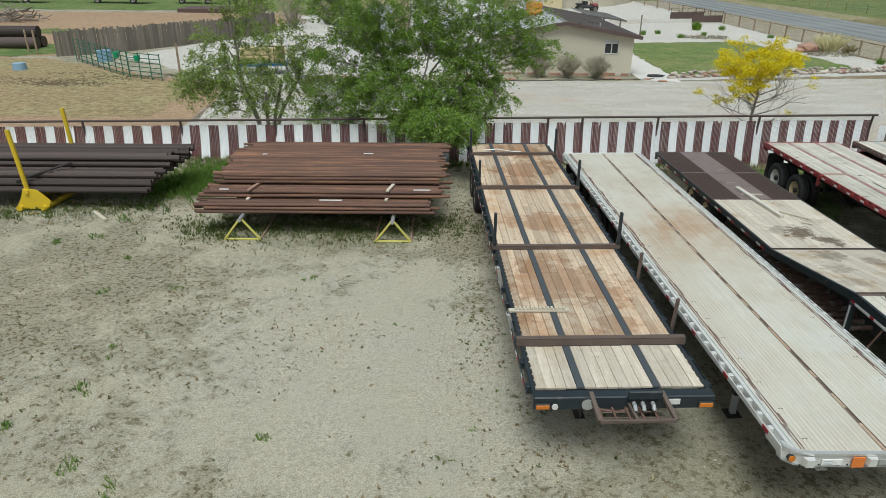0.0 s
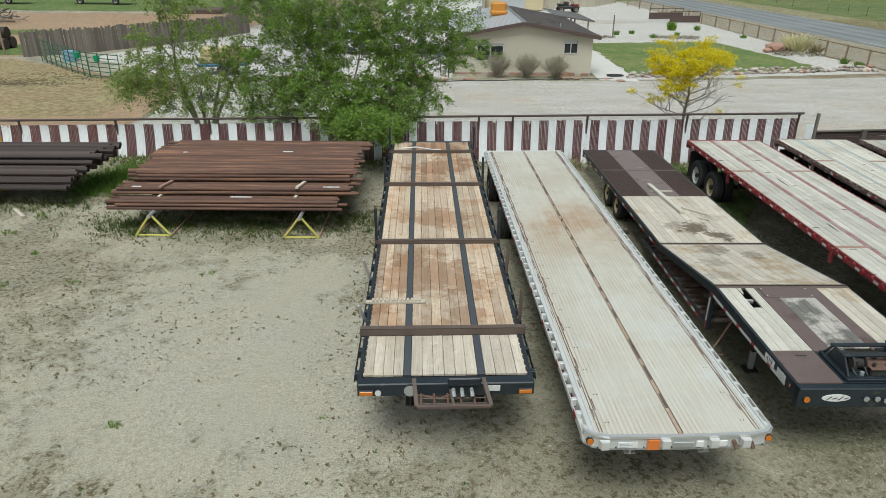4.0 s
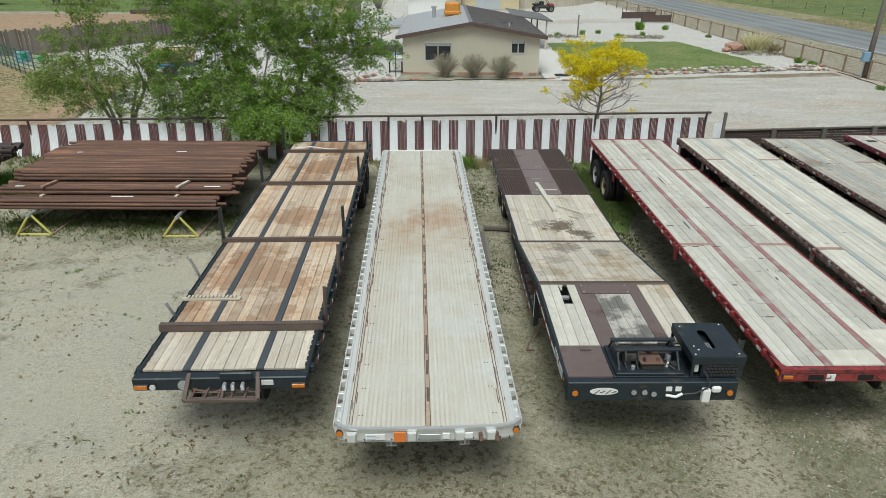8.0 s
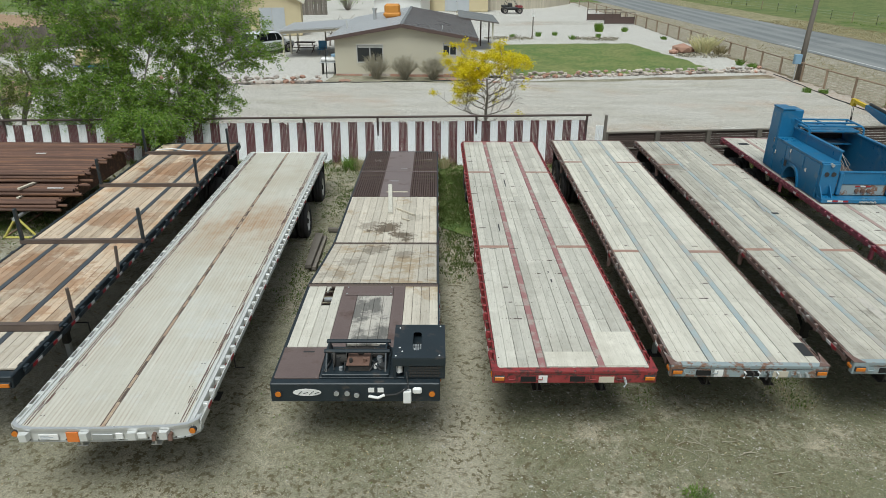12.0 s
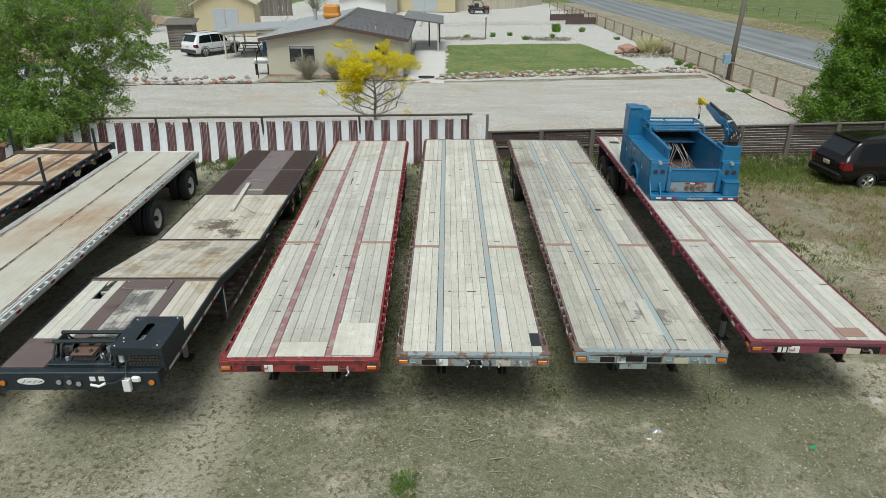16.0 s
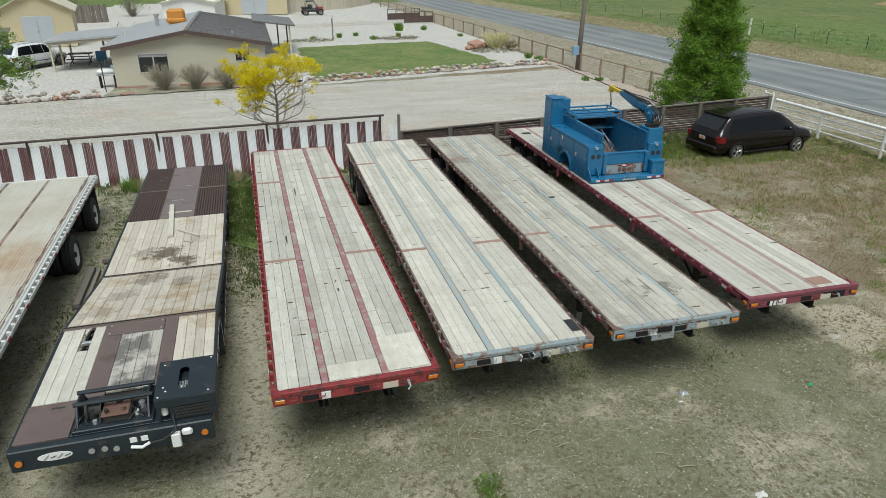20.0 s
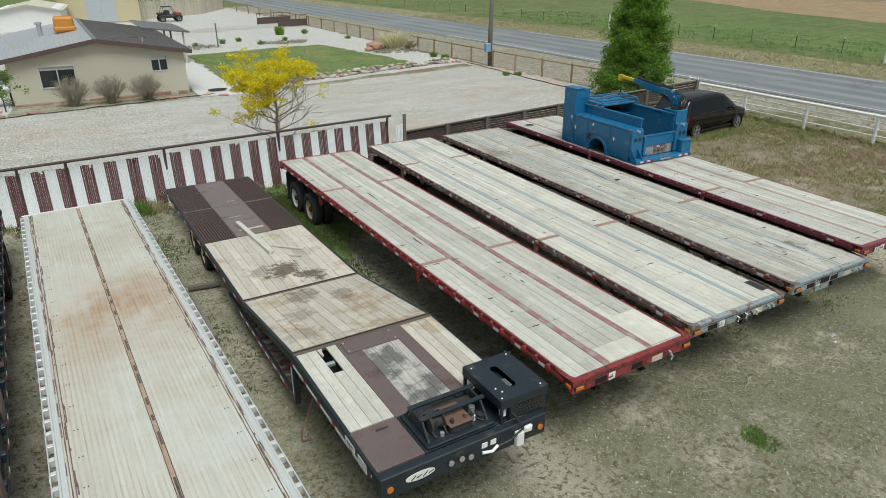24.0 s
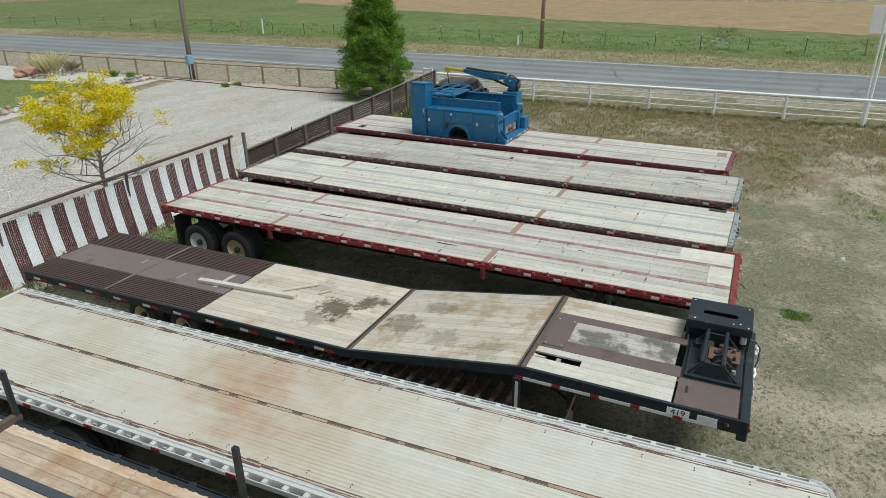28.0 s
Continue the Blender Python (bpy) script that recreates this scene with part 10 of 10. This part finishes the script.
    part("bed", Geo().box(-0.4, 0, 0.55, 2.6, 1.6, 0.7, 0.02), M["blue_paint"], t)
    for k in range(3):
        for z in (0.72, 1.16):
            part("bale", Geo().box(-0.3 + 0.92 * k + 0.1 * (z > 1), 0.15, z, 0.58 + 0.92 * k + 0.1 * (z > 1), 1.45, z + 0.42, 0.06), M["straw_bale"], t)
    part("rack", Geo().tube([(1.2, -0.02, 0.6), (1.2, -0.02, 1.7), (3.0, -0.02, 1.7), (3.0, -0.02, 0.6)], 0.025, 6), M["chassis"], t, "black barred side rack")
    for k in range(5):
        part("rack_bar", Geo().tube([(1.5 + 0.3 * k, -0.02, 0.6), (1.5 + 0.3 * k, -0.02, 1.7)], 0.016, 6), M["chassis"], t)
    for y in (0.0, 1.6):
        wheel(t, (1.0, y, 0.33), 1, "rim_grey", 0.33, 0.2).rotation_euler[2] = math.pi / 2
    # pen: green tube gates, tub, culvert pipes
    pts = [(-24.4, 45.1), (-22.3, 43.0), (-20.3, 41.0), (-18.3, 39.2), (-16.0, 38.2)]
    for p, q in zip(pts, pts[1:]):
        t = thing("tube_gate", "green tubular steel stock panel", "gate", (p[0], p[1], ground_z(*p)), group="stock panels")
        d = Vector((q[0] - p[0], q[1] - p[1], 0))
        for k in range(6):
            z = 0.18 + 0.25 * k
            part("rail", Geo().tube([(0, 0, z), (d.x, d.y, z)], 0.026, 6), M["green_paint"], t)
        for f in (0.01, 0.35, 0.68, 0.99):
            part("upright", Geo().tube([(d.x * f, d.y * f, 0), (d.x * f, d.y * f, 1.5)], 0.03, 6), M["green_paint"], t)
    for x, y in ((-19.4, 40.3), (-17.6, 39.0)):
        solid("feed_bucket", Geo().tube([(x, y - 0.06, 1.22), (x, y - 0.06, 1.55)], 0.15, 12, True, 0.19), M["green_plastic"], "bright green feed bucket on the stock panel", "bucket")
    solid("water_tub", Geo().tube([(-25.9, 41.2, 0.32), (-25.9, 41.2, 0.72)], 0.40, 16, True, 0.36), M["blue_plastic"], "grey-blue plastic tub in the pen", "tub")
    solid("stock_tank", Geo().tube([(-22.6, 45.3, 0.26), (-22.6, 45.3, 0.95)], 0.45, 18), M["blue_plastic"], "pale blue water tank beside the fence", "tank")
    for k, (y, z) in enumerate(((50.1, 0.75), (51.0, 0.75), (50.5, 1.5))):
        solid("culvert_pipe", Geo().tube([(-38, y, z), (-29.9, y + 0.3, z)], 0.42, 16), M["pipe_dark"], "large dark brown culvert pipe", "pipe", group="culvert pipes")
    for x, y in ((-28.6, 47.9), (-29.6, 48.6), (-24.5, 45.6), (-16.2, 41.4)):
        solid("fence_post", Geo().tube([(x, y, 0.1), (x, y, 1.9)], 0.07, 7), M["post_wood"], "brown timber fence post by the pen", "post", group="pen posts")
    g = Geo()
    for k in range(140):
        p = Vector((rng.gauss(-43.5, 1.4), rng.gauss(69, 1.2), 0.4 + abs(rng.gauss(0, 0.7))))
        g.tube([p, p + Vector((rng.uniform(-1.6, 1.6), rng.uniform(-1, 1), rng.uniform(-0.3, 0.6)))], 0.05, 3, False)
    solid("brush_pile", g, M["weather_wood"], "heap of grey cut branches", "brush pile", kind="stuff")
    solid("sheet_metal", Geo().box(-31.5, 82.5, 0.2, -24, 86.5, 0.75, 0.05), M["fascia"], "flat dark stack of steel sheets on the ground", "sheet metal", kind="stuff")
    for x, y, w, mat, lab in ((-62, 92, 9, "blue_paint", "blue trailer parked far behind the pen"), (-48, 94, 8, "chassis", "dark machine parked far behind the pen"), (-37, 96, 6, "blue_paint", "blue truck parked far behind the pen")):
        t = thing("far_vehicle", lab, "vehicle", (x, y, ground_z(x, y)))
        part("body", Geo().box(0, 0, 0.6, w, 2.4, 2.6, 0.2), M[mat], t)
        for k in (0.2, 0.8):
            wheel(t, (w * k, 0.1, 0.45), 1, "rim_grey", 0.45, 0.3).rotation_euler[2] = -math.pi / 2
    # dark clods trodden into the pen
    g = Geo()
    heaps = [(rng.gauss(-22.5, 3.2), rng.gauss(38.0, 1.2), rng.uniform(0.5, 1.6)) for _ in range(14)]
    for k in range(1500):
        hx, hy, spread = rng.choice(heaps)
        x, y = rng.gauss(hx, spread), rng.gauss(hy, spread * 0.45)
        if y < 31 or x > -15.5:
            continue
        r = rng.uniform(0.02, 0.09)
        z = ground_z(x, y) + 0.02
        k0 = len(g.v)
        for a in range(7):
            q = r * rng.uniform(0.6, 1.3)
            g.v.append((x + q * math.cos(a * 0.9), y + q * math.sin(a * 0.9), z))
        g.v.append((x, y, z + 0.3 * r))
        g.f += [(k0 + a, k0 + (a + 1) % 7, k0 + 7) for a in range(7)]
    solid("clods", g, M["manure"], "dark trodden clods in the pen", "clods", kind="stuff")
    # thickets and trees far behind
    for x, y, h, mat, seed in ((-14.5, 67, 4.5, "bare_shrub", 1), (-18.5, 70, 4.0, "weed", 2), (-12.0, 72, 3.5, "bare_shrub", 3), (-9, 92, 4.5, "elm_leaf", 4), (-3, 96, 4.0, "elm_leaf", 5), (-14, 90, 5, "elm_leaf", 6), (-24, 88, 5, "elm_leaf", 7)):
        g, wood = Geo(), Geo()
        for k in range(70):
            a, r = rng.uniform(0, 6.283), rng.uniform(0.3, 1.9)
            p = Vector((r * math.cos(a), r * math.sin(a), h * rng.uniform(0.25, 1.0)))
            wood.tube([(0.2 * math.cos(a), 0.2 * math.sin(a), 0), p * 0.6, p], 0.035, 3, False, 0.01)
            leaf_cloud(g, rng, p, 16, 0.34, 0.17)
        s = thing("thicket", "dense brushy thicket behind the yards", "bush", (x, y, ground_z(x, y)))
        part("stem", wood, M["bark"], s, kind="stuff")
        part("leaves", g, M[mat] if mat != "bare_shrub" else M["dry_grass"], s)


outbuildings()


# ---------------------------------------------------------------- weeds, grass, pebbles
def yard_growth():
    rng = random.Random(101)
    green, dry, withered, lime, russet, fresh = Geo(), Geo(), Geo(), Geo(), Geo(), Geo()
    def low_tuft(g, x, y, h, n, r, w=0.012):
        tuft(g, rng, (x, y, ground_z(x, y) - 0.01), h, n, r, w, 0.7)
    def rosette(g, x, y, r):
        """A flat little sprout: a few short leaves fanning out from the ground."""
        z = ground_z(x, y) + 0.035 * noise.noise((x * 0.35, y * 0.35, 0)) + 0.014 * noise.noise((x * 1.3, y * 1.3, 3))
        for _ in range(rng.randint(3, 5)):
            a, l, w, h = rng.uniform(0, 6.283), r * rng.uniform(0.6, 1.5), r * rng.uniform(0.28, 0.50), r * rng.uniform(0.2, 1.1)
            c, d = math.cos(a), math.sin(a)
            k = len(g.v)
            g.v += [(x, y, z), (x + c * l * 0.55 - d * w, y + d * l * 0.55 + c * w, z + h * 0.8), (x + c * l, y + d * l, z + h), (x + c * l * 0.55 + d * w, y + d * l * 0.55 - c * w, z + h * 0.8)]
            g.f.append((k, k + 1, k + 2, k + 3))
    # thin growth all over, in clusters, thicker to the right and round the trailers
    for _ in range(110000):
        x, y = rng.uniform(-16, 36), rng.uniform(1.5, 24.5)
        v = 0.9 * noise.noise((x * 0.32, y * 0.32, 5.0)) + 0.8 * noise.noise((x * 1.1, y * 1.1, 9.0)) + 0.4 * noise.noise((x * 3.1, y * 3.1, 4.0))
        right = max(0.0, min(1.0, (x - 6) / 18))
        far = max(0.0, min(1.0, (x - 23) / 3)) * max(0.0, min(1.0, (y - 4) / 6))
        near_front = 0.32 if 4 < y < 9.5 and x > 8 else 0.0
        chance = 0.10 + 0.25 * right + 0.45 * far + near_front + 0.55 * v + (0.16 if x < 1 else 0.0) - 0.30 * max(0.0, min(1.0, (4.0 - math.hypot(x + 0.8, y - 10.6)) / 2.5))
        if rng.random() > chance or (rng.random() < 0.6 and x > 21.5):
            continue
        if 4 < x < 21.5 and rng.random() < 0.55:
            continue
        is_green = rng.random() < (0.38 if not far else 0.46) + 0.4 * noise.noise((x * 0.2, y * 0.2, 1.0))
        if far > 0.3 or x > 21.5:
            patch = noise.noise((x * 0.35, y * 0.35, 21.0)) + 0.4 * noise.noise((x * 1.2, y * 1.2, 2.0))
            if noise.noise((x * 0.30, y * 0.30, 31.0)) > 0.10 and rng.random() < 0.85:
                continue
            strip = max(0.0, (x - 27) / 8) + 0.25 * noise.noise((x * 0.2, y * 0.2, 7.0))
            if patch > 0.14:
                low_tuft(lime, x, y, rng.uniform(0.04, 0.10), 12, 0.16, 0.009)
            elif rng.random() < 0.5 + 0.5 * strip:
                low_tuft(russet if rng.random() < 0.4 + strip else dry, x, y, rng.uniform(0.04, 0.10), 13, 0.18, 0.008)
            continue
        rosette(green if is_green and rng.random() < (0.45 if x < 5 else 0.7) else dry if x > 3 and rng.random() < 0.6 else withered, x, y, rng.uniform(0.012, 0.042) * (0.62 if x > 4 else 1.0))
    for _ in range(9000):
        x, y = rng.uniform(26.5, 35.6), rng.uniform(-4, 23.5)
        if rng.random() < 0.25 + 0.6 * (x - 26.5) / 9 + 0.5 * noise.noise((x * 0.3, y * 0.3, 13.0)):
            low_tuft(lime if rng.random() < (0.6 if y > 18 else 0.22) else russet if rng.random() < 0.7 else dry, x, y, rng.uniform(0.06, 0.17), 12, 0.18, 0.007)
    # a lush corner between the slat fence and the parked van
    for _ in range(5200):
        x, y = rng.gauss(26.6, 1.9), 24.3 - abs(rng.gauss(0, 1.15))
        low_tuft(lime if rng.random() < 0.7 else green, x, y, rng.uniform(0.05, 0.16), 8, 0.13, 0.010)
    for _ in range(900):
        x, y = rng.gauss(30.8, 1.8), 21.0 + rng.gauss(0, 0.28)
        low_tuft(lime if rng.random() < 0.5 else dry, x, y, rng.uniform(0.06, 0.20), 8, 0.12, 0.009)
    # strips of tall weeds: along the fence, under and beside the trailers, under the pipes
    strips = [((-13, 22.9), (15, 23.3), 0.20, 1500, 0.5), ((16.5, 23.6), (34, 24.9), 0.30, 1600, 0.7), ((-6.8, 16.6), (0.6, 17.0), 0.10, 1300, 0.55), ((-8.4, 19.5), (-7.4, 21.8), 0.22, 1100, 0.6),
              ((-13, 17.6), (-8.5, 18.2), 0.14, 350, 0.4), ((0.6, 9.5), (0.6, 21), 0.07, 420, 0.35), ((7.0, 12), (6.9, 22.5), 0.06, 700, 0.40), ((10.65, 14), (10.6, 22.5), 0.09, 900, 0.3), ((13.7, 9), (13.7, 22), 0.055, 1300, 0.25), ((16.65, 9), (16.7, 22), 0.055, 1300, 0.25), ((19.7, 9), (19.85, 22), 0.06, 1300, 0.3), ((23.2, 12), (24, 23.5), 0.16, 1200, 0.7), ((10.65, 17.5), (10.7, 22.5), 0.12, 2600, 0.35), ((3.95, 9), (3.7, 21), 0.07, 300, 0.3),
              ((35.4, -6), (35.4, 24), 0.16, 900, 0.4)]
    for a, b, h, n, r in strips:
        for _ in range(n):
            f = rng.random()
            x, y = a[0] + (b[0] - a[0]) * f + rng.gauss(0, r), a[1] + (b[1] - a[1]) * f + rng.gauss(0, r)
            rosette(withered if rng.random() < 0.7 else green, x, y, rng.uniform(0.014, 0.04)) if h == 0.07 else low_tuft(fresh if h == 0.22 else green if rng.random() < (0.72 if x > 16 or y > 22 else 0.93) else dry, x, y, h * rng.uniform(0.4, 1.2), 9, 0.12, 0.011)
    # single weeds that stand out in the gravel
    for x, y, h, r in ((-6.14, 9.4, 0.22, 0.16), (-6.9, 8.3, 0.16, 0.15), (-2.7, 8.2, 0.14, 0.16), (-0.8, 11.5, 0.08, 0.08), (13.98, 6.65, 0.27, 0.25), (-7.5, 13.0, 0.16, 0.18), (-6.0, 13.1, 0.18, 0.16), (-9.1, 15.9, 0.22, 0.2), (-9.9, 15.6, 0.2, 0.2), (-8.9, 17.0, 0.3, 0.2), (-6.2, 10.6, 0.13, 0.14), (-5.5, 7.6, 0.2, 0.22), (-4.7, 7.0, 0.15, 0.2), (-1.9, 6.2, 0.16, 0.16), (0.6, 8.4, 0.1, 0.1), (-3.1, 13.6, 0.12, 0.14), (-7.8, 14.6, 0.14, 0.14), (3.6, 4.4, 0.14, 0.1), (9.2, 23.0, 0.45, 0.4), (6.8, 22.8, 0.5, 0.4), (10.0, 23.2, 0.5, 0.4)):
        for _ in range(3):
            low_tuft(fresh, x + rng.gauss(0, 0.10), y + rng.gauss(0, 0.10), h * rng.uniform(0.35, 0.8), 16 if x < 5 else 150, r * (0.6 if x < 5 else 0.85), 0.009)
    for x, y, h, q in ((9.3, 22.95, 0.5, 0.32), (7.2, 22.75, 0.4, 0.35), (10.3, 23.0, 0.45, 0.35), (9.0, 23.1, 0.55, 0.3)):
        low_tuft(dry, x, y, h, 220, q, 0.008)
    solid("weeds", green, M["weed"], "low green weeds scattered over the yard", "weeds", "stuff")
    solid("dry_grass", dry, M["dry_grass"], "short dry grass scattered over the yard", "grass", "stuff")
    solid("yellow_weeds", lime, M["yellow_weed"], "patches of low yellow-green weeds in the grass", "weeds", "stuff")
    solid("russet_grass", russet, M["russet_grass"], "thin russet dry grass along the road side of the yard", "grass", "stuff")
    solid("fresh_weeds", fresh, M["fresh_weed"], "single bright green weeds growing in the gravel", "weeds", "stuff")
    solid("withered_weeds", withered, M["brown_weed"], "small withered brown sprouts scattered over the gravel", "weeds", "stuff")
    # taller grass beyond the road fence
    g = Geo()
    for _ in range(5200):
        x, y = rng.uniform(53.6, 61.5), rng.uniform(-14, 90)
        x -= 0.0011 * max(0, y - 40) ** 2
        tuft(g, rng, (x, y, ground_z(x, y)), rng.uniform(0.08, 0.24), 7, 0.35, 0.014, 0.6)
    for _ in range(700):
        x, y = rng.uniform(38.6, 41.8), rng.uniform(-10, 100)
        x -= 0.0011 * max(0, y - 40) ** 2
        tuft(g, rng, (x, y, ground_z(x, y)), rng.uniform(0.06, 0.2), 6, 0.25, 0.014, 0.7)
    solid("verge_grass", g, M["dry_grass"], "straw-coloured tall grass along the road", "grass", "stuff")
    g = Geo()
    for _ in range(1800):
        x, y = rng.uniform(61.5, 78), rng.uniform(-14, 90)
        tuft(g, rng, (x, y, ground_z(x, y)), rng.uniform(0.12, 0.35), 8, 0.5, 0.018, 0.6)
    solid("pasture_grass", g, M["fresh_weed"], "clumps of green grass in the pasture", "grass", "stuff")
    # pebbles
    g = Geo()
    for _ in range(26000):
        x, y = rng.uniform(-13, 30), rng.uniform(2.0, 17)
        spot = rng.random()
        if spot < 0.30:
            x, y = rng.uniform(9, 24), rng.uniform(3.0, 9.5)
        elif spot < 0.65:
            x, y = rng.uniform(-9, 2), rng.uniform(3.5, 15)
        s = rng.uniform(0.005, 0.016) * (1.7 if rng.random() < 0.05 else 1)
        z = ground_z(x, y) + 0.035 * noise.noise((x * 0.35, y * 0.35, 0)) + 0.014 * noise.noise((x * 1.3, y * 1.3, 3))
        k = len(g.v)
        e = [rng.uniform(0.7, 1.4) * s for _ in range(5)]
        g.v += [(x - e[0], y, z), (x, y - e[1], z), (x + e[2], y, z), (x, y + e[3], z), (x, y, z + e[4] * 0.8)]
        g.f += [(k, k + 1, k + 4), (k + 1, k + 2, k + 4), (k + 2, k + 3, k + 4), (k + 3, k, k + 4)]
    solid("pebbles", g, M["pebble"], "small loose pebbles on the gravel", "pebbles", "stuff")
    # dead twigs in front of the trailers
    for x, y, n in ((14.4, 7.9, 13), (13.8, 7.5, 2), (14.1, 7.2, 2), (19.5, 8.85, 1), (17.0, 6.4, 2), (15.2, 7.3, 4)):
        g = Geo()
        for _ in range(n):
            p = Vector((x + rng.gauss(0, 0.35), y + rng.gauss(0, 0.25), ground_z(x, y) + 0.02))
            a, row = rng.uniform(-0.5, 0.9), []
            for k in range(5):
                row.append(p.copy())
                a += rng.uniform(-0.5, 0.5)
                p = p + Vector((math.cos(a), math.sin(a), rng.uniform(-0.05, 0.06))) * rng.uniform(0.05, 0.16)
            g.tube(row, rng.uniform(0.005, 0.013), 4, False, 0.003)
        solid("dead_branch", g, M["bare_shrub"], "dry dead branches lying on the gravel", "branch", "stuff")
    # crumpled scraps and a pale stone
    for x, y, r, mat, nm, label in ((18.27, 7.95, 0.11, "galv", "litter", "crumpled silvery scrap on the ground"), (18.1, 7.75, 0.05, "tape_white", "litter", "small white scrap on the ground"), (17.92, 5.45, 0.10, "tape_white", "litter", "crumpled pale wrapper on the gravel"), (20.79, 7.57, 0.06, "green_plastic", "litter", "small green plastic scrap on the gravel"), (22.6, 8.85, 0.13, "pebble", "stone", "pale stone lying on the sandy ground")):
        g = Geo()
        z = ground_z(x, y) + 0.035 * noise.noise((x * 0.35, y * 0.35, 0)) + 0.014 * noise.noise((x * 1.3, y * 1.3, 3))
        k = 7
        for j in range(k):
            for i in range(k):
                u, v = 2 * i / (k - 1) - 1, 2 * j / (k - 1) - 1
                e = max(0.0, 1 - max(abs(u), abs(v)) ** 2)
                w = rng.uniform(0.75, 1.2)
                g.v.append((x + r * u * w, y + 0.6 * r * v * w, z - 0.008 + r * (0.25 * e + rng.uniform(0, 0.35) * (e > 0))))
        g.f = [(j * k + i, j * k + i + 1, (j + 1) * k + i + 1, (j + 1) * k + i) for j in range(k - 1) for i in range(k - 1)]
        solid(nm, g, M[mat], label, nm)


yard_growth()
